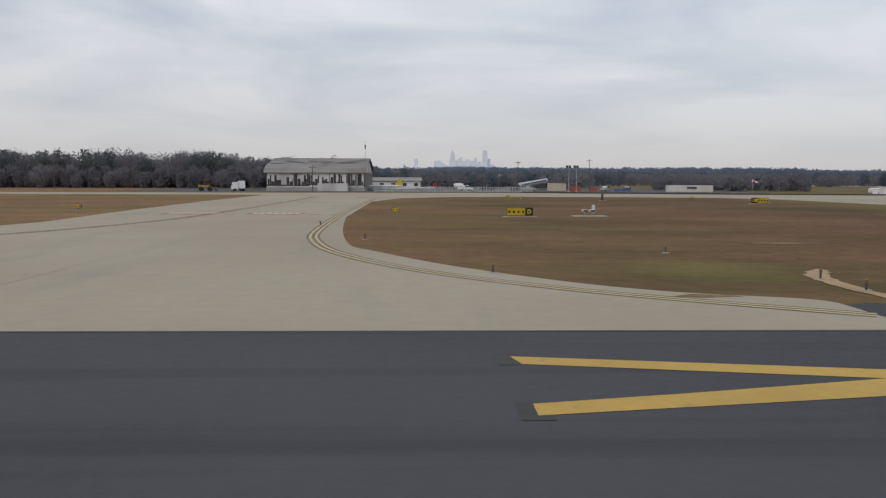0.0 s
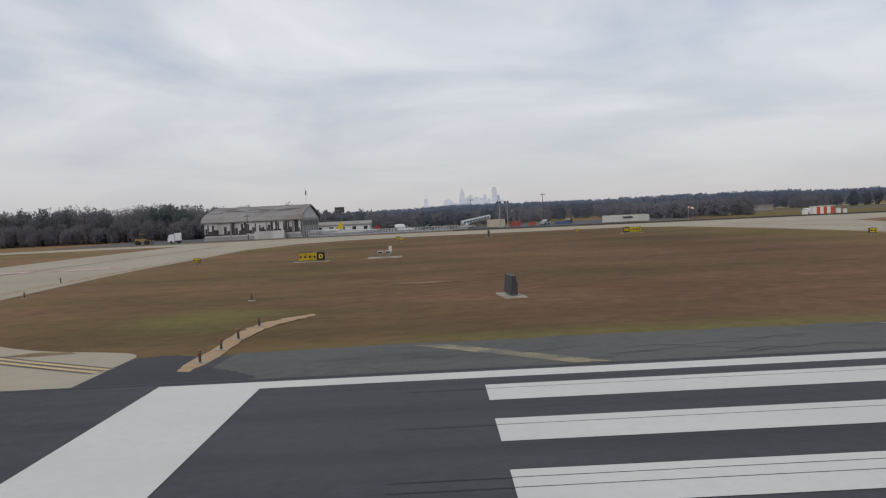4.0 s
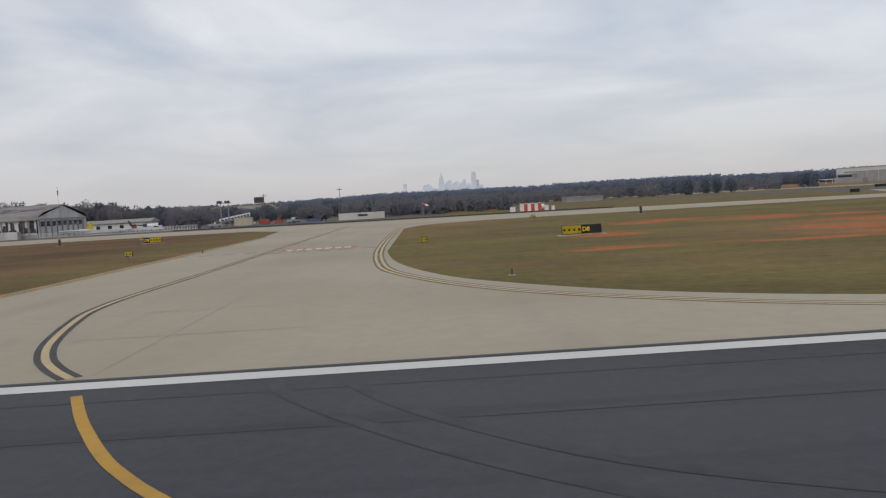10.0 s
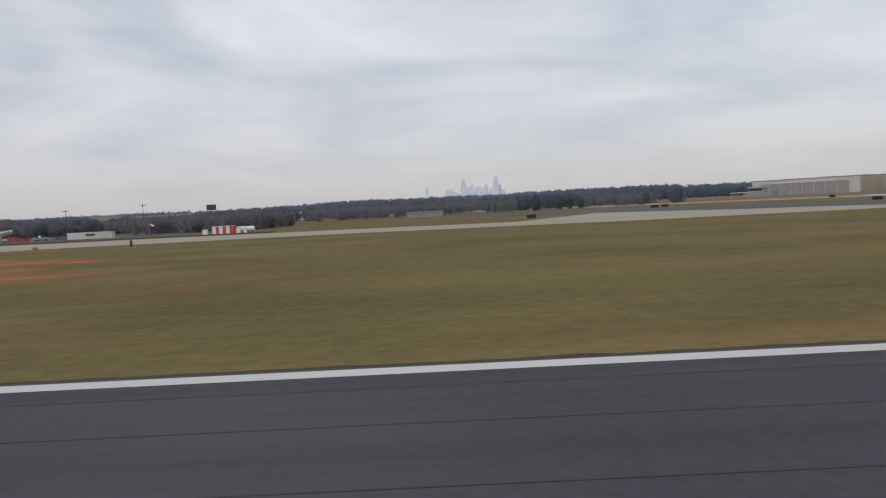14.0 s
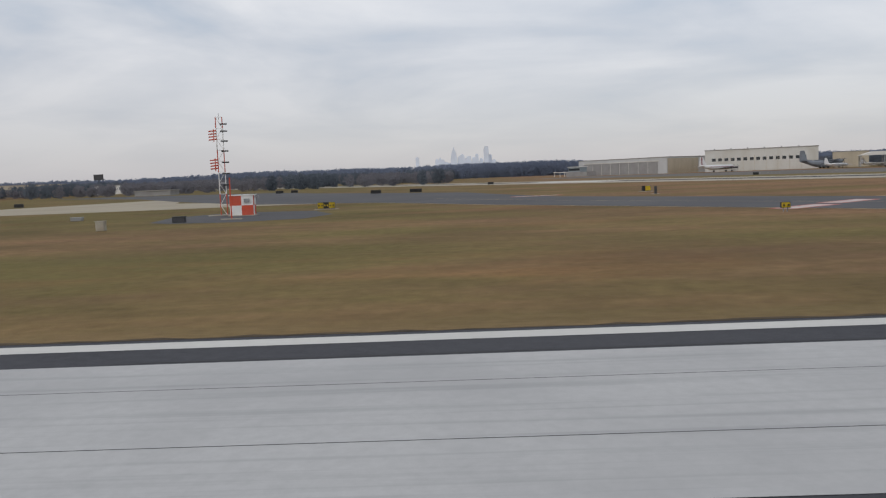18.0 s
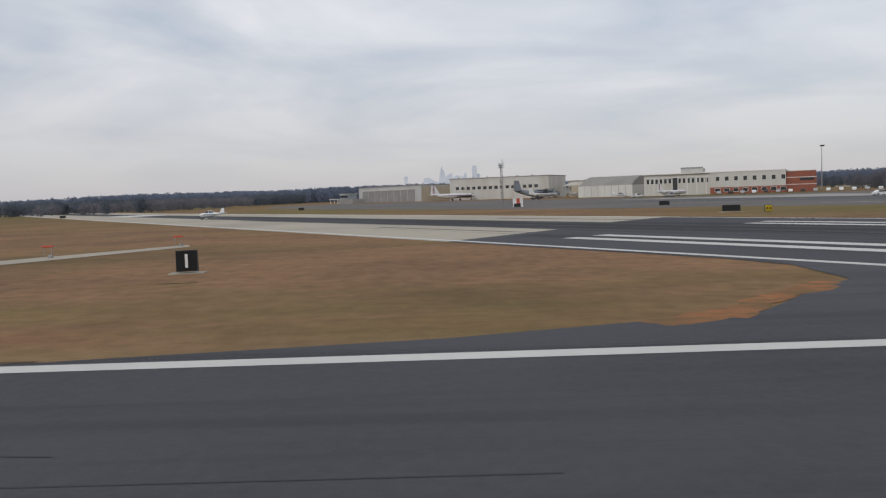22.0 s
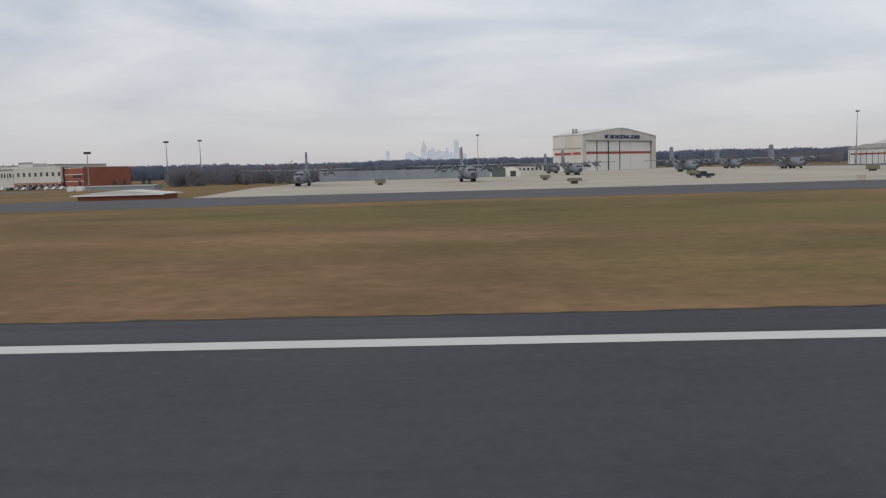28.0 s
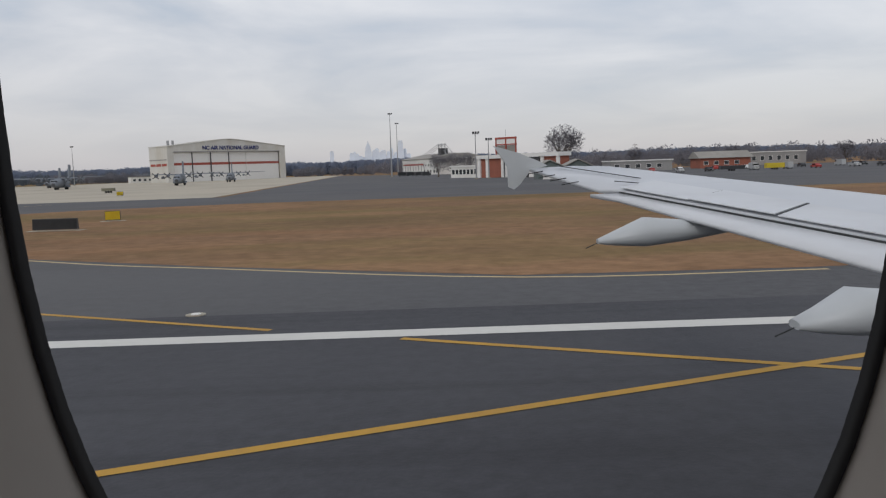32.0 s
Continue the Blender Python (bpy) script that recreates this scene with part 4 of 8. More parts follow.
rng = random.Random(4)
near_bare, near_pine, mid_bare, mid_pine = [], [], [], []
for _ in range(560):
    x, y = rng.uniform(-420, -44), rng.uniform(350, 430)
    hgt = rng.uniform(12, 18) if x < -110 else rng.uniform(10.5, 14.5) if x < -60 else rng.uniform(8, 11)
    (near_pine if rng.random() < 0.30 else near_bare).append((x, y, hgt))
for _ in range(260):
    near_bare.append((rng.uniform(-420, -60), rng.uniform(333, 352), rng.uniform(4, 10)))
for _ in range(110):
    x = rng.uniform(-60, 60)
    (mid_pine if rng.random() < 0.4 else mid_bare).append((x, rng.uniform(352, 430), rng.uniform(4.5, 8.5) if x > -20 else rng.uniform(7, 10)))
woods("bare_woods", near_bare, BARE_TWIG, 760, 0.66, 1.4, 1, "bare grey brown winter woods behind the airfield", 0.0, 0.6, (0.26, 0.42))
woods("pine_woods", near_pine, PINE, 560, 0.7, 0.6, 2, "dark green pines among bare trees", 0.1, 0.5, (0.20, 0.32))
for _ in range(1300):
    x, y = rng.uniform(-350, 330), rng.uniform(430, 1000)
    hgt = rng.uniform(5.5, 8.0) + (y - 430) * 0.007
    clump = math.sin(x / 31 + y / 90) + math.sin(x / 13 + 2)
    (mid_pine if clump > 0.7 else mid_bare).append((x, y, hgt + (1.5 if clump > 0.7 else 0)))
for _ in range(60):
    x, y = rng.uniform(690, 960), rng.uniform(560, 900)
    if not (840 < x < 1000 and y < 720):
        (mid_pine if rng.random() < 0.25 else mid_bare).append((x, y, rng.uniform(8, 10.5)))
for _ in range(130):
    mid_bare.append((rng.uniform(790, 1085), rng.uniform(728, 780), rng.uniform(6, 10)))
for _ in range(90):
    mid_bare.append((rng.uniform(735, 800), rng.uniform(330, 440), rng.uniform(5, 10)))
for _ in range(240):
    x, y = rng.uniform(1090, 1800), rng.uniform(640, 900)
    mid_bare.append((x, y, rng.uniform(8, 14)))
for _ in range(90):
    mid_bare.append((rng.uniform(1215, 1500), rng.uniform(440, 520), rng.uniform(7, 14)))
for _ in range(60):
    mid_bare.append((rng.uniform(72, 122), rng.uniform(285, 335), rng.uniform(4.5, 7.5)))
for _ in range(520):     # darker clumps before the far woods
    x = rng.uniform(-500, 2300)
    if math.sin(x / 97) + math.sin(x / 41 + 1) > 0.1:
        mid_pine.append((x, rng.uniform(930, 1000), rng.uniform(9.5, 14.5)))
woods("bare_thicket", mid_bare, MID_TWIG, 190, 0.85, 1.0, 3, "bare haze-grey thickets on the lower ground", -0.05, 0.2, (0.34, 0.55))
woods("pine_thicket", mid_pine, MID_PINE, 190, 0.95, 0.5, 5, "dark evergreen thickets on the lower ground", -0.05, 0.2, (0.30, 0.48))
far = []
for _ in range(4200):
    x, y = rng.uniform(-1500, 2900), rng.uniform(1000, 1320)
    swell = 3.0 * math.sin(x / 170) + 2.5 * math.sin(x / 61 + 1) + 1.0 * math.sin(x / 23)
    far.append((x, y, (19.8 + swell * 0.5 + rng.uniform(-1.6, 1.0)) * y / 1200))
woods("far_woods", far, FAR_WOOD, 230, 1.5, 0.2, 6, "unbroken haze-blue winter woods along the horizon", -0.1, 0.15, (0.34, 0.52))

# the city far off, haze painted into its pale colour; x from its tallest tower, half width, height, set back from the
# front row
SKY_Y = 9270
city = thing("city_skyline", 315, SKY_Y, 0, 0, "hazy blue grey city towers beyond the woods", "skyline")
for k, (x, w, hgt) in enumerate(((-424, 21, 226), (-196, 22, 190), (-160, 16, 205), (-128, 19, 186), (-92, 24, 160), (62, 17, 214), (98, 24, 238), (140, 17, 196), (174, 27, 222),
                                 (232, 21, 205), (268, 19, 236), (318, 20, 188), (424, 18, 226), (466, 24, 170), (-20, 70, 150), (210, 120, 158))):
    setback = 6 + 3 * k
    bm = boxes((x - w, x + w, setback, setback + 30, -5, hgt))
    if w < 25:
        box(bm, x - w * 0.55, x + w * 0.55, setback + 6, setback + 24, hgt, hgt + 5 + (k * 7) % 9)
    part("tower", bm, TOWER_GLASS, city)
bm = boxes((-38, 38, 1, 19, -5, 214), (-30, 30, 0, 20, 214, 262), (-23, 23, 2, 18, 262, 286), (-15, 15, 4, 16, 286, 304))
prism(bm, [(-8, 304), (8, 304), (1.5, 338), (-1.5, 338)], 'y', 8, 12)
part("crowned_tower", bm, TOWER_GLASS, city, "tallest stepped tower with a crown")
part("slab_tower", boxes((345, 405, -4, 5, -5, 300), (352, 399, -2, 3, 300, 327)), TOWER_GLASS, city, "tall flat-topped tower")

# ---- buildings ----
PALE_METAL = mat("pale_grey_metal_siding", (0.50, 0.505, 0.505), 0.6, vary=0.06, scale=0.8, stain=(0.40, 0.40, 0.395), stain_scale=0.12, stain_amount=0.5, stretch=(1, 1, 0.3))
CREAM = mat("cream_metal_siding", (0.58, 0.57, 0.535), 0.6, vary=0.06, scale=0.8, stain=(0.46, 0.42, 0.35), stain_scale=0.12, stain_amount=0.5, stretch=(1, 1, 0.3))
TAN = mat("tan_metal_siding", (0.48, 0.42, 0.32), 0.6, vary=0.08, scale=0.8, stain=(0.36, 0.31, 0.24), stain_scale=0.15, stretch=(1, 1, 0.3))
WHITE_WALL = mat("white_painted_wall", (0.70, 0.69, 0.66), 0.7, vary=0.06, scale=0.8, stain=(0.54, 0.52, 0.49), stain_scale=0.15, stain_amount=0.5, stretch=(1, 1, 0.3))
OLD_WHITE = mat("weathered_white_siding", (0.56, 0.55, 0.54), 0.85, vary=0.12, scale=1.2, stain=(0.33, 0.31, 0.30), stain_scale=0.3, stain_amount=0.8, stretch=(1, 1, 0.25))
MURAL_DARK = mat("dark_mural_paint", (0.045, 0.040, 0.042), 0.85, vary=0.3, scale=1.5, stain=(0.12, 0.11, 0.11), stain_scale=0.5)
RUST_ROOF = mat("weathered_corrugated_roof", (0.25, 0.238, 0.23), 0.8, vary=0.2, scale=0.7, stain=(0.17, 0.145, 0.13), stain_scale=0.25, stain_amount=0.9,
                stretch=(0.4, 1, 1), bump=0.4, bump_scale=2, wear=((0.44, 0.43, 0.42), 0.9, (0.3, 1.5, 1), 0.55, 0.75, 0.7))
GREY_ROOF = mat("grey_membrane_roof", (0.30, 0.285, 0.26), 0.85, vary=0.12, scale=0.5, stain=(0.22, 0.21, 0.19), stain_scale=0.1)
GREY_WALL = mat("grey_block_wall", (0.30, 0.295, 0.29), 0.8, vary=0.1, scale=0.8, stain=(0.21, 0.2, 0.2), stain_scale=0.2)
BRICK_RED = mat("red_brick_wall", (0.30, 0.105, 0.070), 0.85, vary=0.2, scale=2.5, stain=(0.21, 0.08, 0.06), stain_scale=0.3)
GLASS_DARK = mat("dark_window_glass", (0.035, 0.042, 0.048), 0.12, vary=0.2, scale=0.5, spec=0.6)
TRIM_WHITE = mat("white_trim_paint", (0.72, 0.71, 0.69), 0.6, vary=0.05, scale=1)
RED_STRIPE = mat("dull_red_stripe_paint", (0.33, 0.075, 0.055), 0.7, vary=0.1, scale=1)
BLUE_SIGN = mat("navy_sign_letters", (0.035, 0.045, 0.15), 0.6, vary=0.1, scale=1)
STEEL = mat("galvanised_steel", (0.34, 0.35, 0.36), 0.45, metal=0.7, vary=0.12, scale=2, stain=(0.26, 0.25, 0.25), stain_scale=0.5)
DARK_METAL = mat("dark_painted_metal", (0.055, 0.055, 0.058), 0.5, vary=0.2, scale=2)
ORANGE_RED = mat("aviation_red_paint", (0.55, 0.075, 0.035), 0.6, vary=0.12, scale=1.5, stain=(0.42, 0.1, 0.07), stain_scale=0.5)
SHED_BLUE = mat("blue_grey_siding", (0.27, 0.31, 0.33), 0.6, vary=0.08, scale=0.8, stain=(0.22, 0.25, 0.26), stain_scale=0.2)
GARAGE_GREEN = mat("dark_green_grey_siding", (0.10, 0.125, 0.12), 0.7, vary=0.12, scale=0.8, stain=(0.14, 0.15, 0.145), stain_scale=0.2)
HEDGE = mat("dark_hedge", (0.035, 0.045, 0.025), 0.95, vary=0.35, scale=2, bump=0.6, bump_scale=3)


def facade_windows(parent, xs, z0, z1, w, y=-0.06, name="window"):
    """Glazed windows with a frame round each, on a front that faces local -y."""
    for x in xs:
        fr = part(name, boxes((x - w / 2 - 0.12, x + w / 2 + 0.12, y, y + 0.1, z0 - 0.12, z0), (x - w / 2 - 0.12, x + w / 2 + 0.12, y, y + 0.1, z1, z1 + 0.12),
                              (x - w / 2 - 0.12, x - w / 2, y, y + 0.1, z0, z1), (x + w / 2, x + w / 2 + 0.12, y, y + 0.1, z0, z1)), TRIM_WHITE, parent)
        part("pane", boxes((x - w / 2, x + w / 2, y + 0.03, y + 0.07, z0, z1)), GLASS_DARK, fr)


def words(text, size, material, parent, x, y, z, name="lettering", depth=0.12, centre=True):
    """Upright letters of that cap height that face local -y."""
    cu = bpy.data.curves.new(name, 'FONT')
    cu.body, cu.size, cu.extrude, cu.offset = text, size * U / 0.7, depth * U, 0.035 * size * U
    cu.align_x = 'CENTER' if centre else 'LEFT'
    tmp = bpy.data.objects.new(name, cu)
    scene.collection.objects.link(tmp)
    bpy.context.view_layer.update()
    me = bpy.data.meshes.new_from_object(tmp.evaluated_get(bpy.context.evaluated_depsgraph_get()))
    bpy.data.objects.remove(tmp)
    me.materials.clear()
    me.materials.append(material)
    ob = new(name, me)
    ob.parent = parent
    ob.matrix_local = pose(x * U, y * U, z * U, 90, 0, 0)
    return ob


# --- the old museum hangar with its painted skyline ---
hangar = thing("museum_hangar", -73.5, 269, 0, 0, "weathered white hangar with a rusty curved roof and dark skyline mural", "hangar")
L, D, EV, RG = 33.0, 39.0, 6.6, 11.3
part("front_wall", boxes((0, L, 0, 0.3, 0, EV)), OLD_WHITE, hangar)
part("back_wall", boxes((0, L, D - 0.3, D, 0, EV)), OLD_WHITE, hangar)
for x in (0, L - 0.3):
    part("gable_wall", prisms([(0, 0), (D, 0), (D, EV), (D / 2, RG - 0.3), (0, EV)], 'x', x, x + 0.3), OLD_WHITE, hangar)
arch = [(-0.8, EV - 0.3), (0.6, EV + 1.1), (4, EV + 2.2), (D / 2 - 2, RG - 0.2), (D / 2, RG), (D / 2 + 2, RG - 0.2), (D - 4, EV + 2.2), (D - 0.6, EV + 1.1), (D + 0.8, EV - 0.3)]
roof = part("roof", prisms(arch + [(a, b - 0.25) for a, b in reversed(arch)], 'x', -0.6, L + 0.6), RUST_ROOF, hangar)
part("ridge_cap", boxes((-0.6, L + 0.6, D / 2 - 0.4, D / 2 + 0.4, RG - 0.1, RG + 0.12)), RUST_ROOF, roof)
r2 = random.Random(11)
for k in range(26):      # patched roofing sheets
    x, s = r2.uniform(0, L - 5), r2.uniform(0.1, 0.9)
    y0 = 4 + s * (D / 2 - 7)
    z0 = EV + 2.2 + (RG - 0.2 - EV - 2.2) * (y0 - 4) / (D / 2 - 6)
    bm = bmesh.new()
    slope = (RG - 0.2 - EV - 2.2) / (D / 2 - 6)
    w, h2 = r2.uniform(2, 6), r2.uniform(0.5, 1.2)
    vs = [bm.verts.new(p) for p in ((x, y0, z0 + 0.05), (x + w, y0, z0 + 0.05), (x + w, y0 + h2, z0 + 0.05 + slope * h2), (x, y0 + h2, z0 + 0.05 + slope * h2))]
    bm.faces.new(vs)
    bmesh.ops.solidify(bm, geom=bm.faces[:], thickness=0.06)
    part("roof_sheet", bm, r2.choice((RUST_ROOF, STEEL, DARK_METAL)), roof)
part("eave_fascia", boxes((-0.3, L + 0.3, -0.45, -0.15, EV - 0.45, EV - 0.05)), OLD_WHITE, hangar)
x = 0.6
while x < L - 0.8:       # mural of dark towers, on a dark ground strip
    w, hgt = r2.uniform(0.3, 0.95), r2.choice((0.7, 1.2, 1.6, 2.2, 2.8, 3.3))
    if r2.random() < 0.93:
        part("mural_block", boxes((x, min(x + w, L - 0.2), -0.07, 0.0, 2.1, 2.5 + hgt)), MURAL_DARK, hangar)
    x += w * r2.uniform(0.95, 1.25)
for x in (9, 21, 30):
    part("door_post", boxes((x, x + 0.4, -0.25, 0, 0, EV - 0.4)), GREY_WALL, hangar)
part("mural_ground", boxes((0.3, 14.5, -0.05, 0.0, 1.7, 2.15)), MURAL_DARK, hangar)
part("mural_ground", boxes((15.5, L - 0.3, -0.05, 0.0, 1.9, 2.15)), MURAL_DARK, hangar)
part("plinth", boxes((0, L, -0.12, 0.0, 0, 1.3)), GREY_WALL, hangar)
part("low_shed", boxes((17.5, 27.5, -2.6, -0.3, 0, 2.6)), OLD_WHITE, hangar)
for k in range(9):       # glazed bays of the gable end
    y = 2.2 + k * 4.2
    if k < 8:
        part("gable_window", boxes((L, L + 0.1, y, y + 2.8, 3.9, 5.6)), GLASS_DARK, hangar)
    part("gable_pilaster", boxes((L, L + 0.35, y - 0.9, y - 0.4, 0, 6.0)), GREY_WALL, hangar)
part("gable_band", boxes((L, L + 0.18, 0, D, 6.05, 6.6)), GREY_WALL, hangar)
part("gable_emblem", rods(((L, D / 2, 9.1), (L + 0.15, D / 2, 9.1), 0.8), n=14), OLD_WHITE, hangar)
beacon = part("roof_mast", rods(((L - 1.2, D / 2, RG - 0.2), (L - 1.2, D / 2, RG + 5.6), 0.10, 0.06)), TRIM_WHITE, hangar)
part("mast_head", rods(((L - 1.2, D / 2, RG + 3.4), (L - 1.2, D / 2, RG + 5.0), 0.22, 0.3)), STEEL, beacon)
part("antenna", rods(((L - 1.2, D / 2, RG + 5.6), (L - 1.2, D / 2, RG + 6.3), 0.03), ((L - 1.6, D / 2, RG + 5.9), (L - 0.8, D / 2, RG + 5.9), 0.03)), STEEL, beacon)

# --- long low building of the museum ---
low = thing("museum_annex", -60, 322, 0, 2, "long low white building with a shallow grey roof", "building")
part("wall", boxes((0, 38, 0, 12, 0, 3.2)), WHITE_WALL, low)
part("roof", prisms([(-0.6, 3.2), (12.6, 3.2), (12.6, 3.4), (6, 4.7), (-0.6, 3.4)], 'x', -0.6, 38.6), GREY_ROOF, low)
facade_windows(low, [4 + 4.6 * k for k in range(8)], 1.2, 2.5, 1.6)


def hangar_block(name, ax, ay, bx, by, depth, hgt, wall, roof_mat, label, parapet=0.6):
    """A large plain block whose front runs from a to b."""
    turn = math.degrees(math.atan2(by - ay, bx - ax))
    w = math.hypot(bx - ax, by - ay)
    t = thing(name, ax, ay, 0, turn, label, "hangar")
    part("front_wall", boxes((0, w, 0, 0.4, 0, hgt)), wall, t)
    part("back_wall", boxes((0, w, depth - 0.4, depth, 0, hgt)), wall, t)
    part("side_wall", boxes((0, 0.4, 0.4, depth - 0.4, 0, hgt)), wall, t)
    part("side_wall", boxes((w - 0.4, w, 0.4, depth - 0.4, 0, hgt)), wall, t)
    part("roof", boxes((-0.3, w + 0.3, -0.3, depth + 0.3, hgt, hgt + parapet)), roof_mat, t)
    return t, w


# north ramp hangars
hb, w = hangar_block("pale_hangar", 436, 663, 491, 597, 60, 12.0, PALE_METAL, GREY_ROOF, "low pale grey metal hangar with a wide closed door", 0.5)
door = part("hangar_door", boxes((6, w - 8, -0.25, 0, 0, 9.2)), GREY_WALL, hb)
for k in range(1, 8):
    part("door_seam", boxes((6 + (w - 14) * k / 8, 6.25 + (w - 14) * k / 8, -0.33, -0.25, 0, 9.2)), CREAM, door)
part("door_header", boxes((5, w - 7, -0.4, 0, 9.2, 9.9)), CREAM, hb)
part("side_wing", boxes((w, w + 0.3, 1, 40, 0, 11.2)), TAN, hb)
hc, w = hangar_block("cream_hangar", 513, 577, 581, 549, 45, 15.0, CREAM, GREY_ROOF, "tall cream hangar with a band of door windows", 0.5)
part("door_panel", boxes((3, w - 3, -0.25, 0, 0, 10.6)), CREAM, hc)
facade_windows(hc, [6 + 4.2 * k for k in range(15)], 7.2, 9.4, 2.6, -0.35)
for k in range(6):
    part("roof_vent", boxes((6 + 11 * k, 6.8 + 11 * k, 2, 2.8, 15.5, 16.3)), STEEL, hc)
for k in range(1, 9):
    part("door_seam", boxes((3 + (w - 6) * k / 9, 3.25 + (w - 6) * k / 9, -0.32, -0.25, 0, 10.6)), TAN, hc)
block = thing("brown_block", 596, 560, 0, -23, "plain brown concrete block behind the hangars", "building")
part("wall", boxes((0, 22, 0, 14, 0, 10.5)), TAN, block)
part("roof", boxes((-0.3, 22.3, -0.3, 14.3, 10.5, 10.9)), GREY_ROOF, block)
hd = thing("arched_hangar", 586.9, 452, 0, -34, "white hangar with a grey arched roof", "hangar")
part("wall", boxes((0, 32, 0, 34, 0, 6.2)), WHITE_WALL, hd)
arc = [(34 * k / 10, 6.2 + 5.2 * math.sin(math.pi * k / 10)) for k in range(11)]
part("roof", prisms(arc, 'x', 0.5, 31.5), GREY_ROOF, hd)
for k in range(1, 8):
    part("wall_seam", boxes((4 * k - 0.08, 4 * k + 0.08, -0.06, 0, 0, 6.2)), GREY_WALL, hd)
canopy = thing("shelter_canopy", 585, 500, 0, -23, "white hipped shelter roof on posts", "shelter")
part("roof", prisms([(-1, 7.2), (27, 7.2), (20, 9.4), (6, 9.4)], 'y', -1, 17), WHITE_WALL, canopy)
for x in (0, 13, 26):
    for y in (0, 16):
        part("post", boxes((x - 0.3, x + 0.3, y - 0.3, y + 0.3, 0, 7.2)), STEEL, canopy)

# the two-storey hangar office with brick base
office = thing("hangar_office", 613.5, 407, 0, -23.8, "cream two-storey hangar office with brick base and brick end", "building")
part("hangar_front", boxes((0, 32, 0, 0.5, 0, 10.2)), CREAM, office)
part("office_front", boxes((32, 66, -0.8, 0.5, 3.2, 10.4)), CREAM, office)
part("brick_base", boxes((32, 66, -0.9, 0.5, 0, 3.2)), BRICK_RED, office)
part("side_wall", boxes((0, 0.5, 0.5, 40, 0, 10.2)), CREAM, office)
part("back_wall", boxes((0, 66, 39.5, 40, 0, 10.2)), CREAM, office)
part("roof", boxes((-0.2, 66.2, -0.2, 40.2, 10.2, 10.6)), GREY_ROOF, office)
part("parapet_cap", boxes((-0.3, 66.3, -1.0, -0.2, 10.4, 10.8)), TRIM_WHITE, office)
wing_e = part("brick_end", boxes((66, 79, 1.2, 30, 0, 10.0)), BRICK_RED, office, "red brick end wing with white bands")
for z in (3.3, 6.6, 9.7):
    part("white_band", boxes((66, 79.1, 1.1, 1.2, z, z + 0.3)), TRIM_WHITE, wing_e)
part("pane", boxes((72, 78, 1.08, 1.2, 5.2, 6.4)), GLASS_DARK, wing_e)
facade_windows(office, [2 + 2.15 * k for k in range(6)] + [17.5 + 2.15 * k for k in range(7)], 6.0, 8.2, 1.25, -0.1)
facade_windows(office, [35.5 + 4.2 * k for k in range(8)], 6.3, 8.3, 1.7, -0.92)
facade_windows(office, [35.5 + 4.2 * k for k in range(8)], 1.0, 2.6, 2.4, -1.02)
# solid dark box painted for the shade inside the open bay
part("open_bay_shade", boxes((14.2, 16.4, -0.15, 0, 0, 8.6)), GLASS_DARK, office)
for x in (0.3, 4.8, 9.2, 13.6, 16.6, 21, 25.5, 30):
    part("door_rail", boxes((x, x + 0.3, -0.2, 0, 0, 8.8)), TRIM_WHITE, office)
part("door_header", boxes((0, 31.5, -0.3, 0, 8.7, 9.1)), TRIM_WHITE, office)
ph = part("roof_penthouse", boxes((16, 27, 14, 22, 10.6, 13.2)), CREAM, office)
part("railing", boxes((16, 27, 13.9, 14, 13.2, 13.9)), STEEL, ph)
hedge = thing("hedge", 669, 237, 0, -9, "dark clipped evergreen hedge above a bare brown bank", "hedge")
bm = bmesh.new()
for k in range(260):
    bmesh.ops.create_icosphere(bm, subdivisions=1, radius=r2.uniform(0.35, 0.6), matrix=Matrix.Translation((k * 0.17, r2.uniform(-0.5, 0.5), r2.uniform(0.25, 1.6))))
bmesh.ops.create_cube(bm, size=1, matrix=Matrix.Translation((22, 0, 0.75)) @ Matrix.Diagonal((44, 0.8, 1.4, 1)))
part("foliage", bm, HEDGE, hedge)
MULCH = mat("brown_mulch", (0.125, 0.082, 0.052), 0.95, vary=0.3, scale=1.2, stain=(0.165, 0.125, 0.078), stain_scale=0.06, stain_amount=0.8, spec=0.1)
sheet("bare_bank", ragged([(670.5, 234), (678, 192), (684, 172), (694, 164), (706, 160), (710, 195), (714, 229), (690, 232)], 91, 0.02), 0.036, MULCH, "bare brown bank below the hedge", "soil", "stuff")

viewing = thing("viewing_pavilion", 422, 640, 0, -50, "small blue grey two-storey pavilion with a flat canopy", "pavilion")
part("lower_storey", boxes((0, 22, 0, 10, 0, 3.6)), GREY_WALL, viewing)
part("upper_storey", boxes((2, 14, 1, 9, 3.6, 7.4)), SHED_BLUE, viewing)
part("window_band", boxes((2.5, 13.5, 0.9, 1.0, 4.6, 6.4)), GLASS_DARK, viewing)
part("canopy", boxes((-14, 2, 0, 8, 3.4, 3.9)), WHITE_WALL, viewing)
for x in (-13, -7, -2):
    part("post", boxes((x, x + 0.3, 0.4, 0.7, 0, 3.4)), WHITE_WALL, viewing)
part("roof", boxes((1.4, 14.6, 0.4, 9.6, 7.4, 7.8)), TRIM_WHITE, viewing)

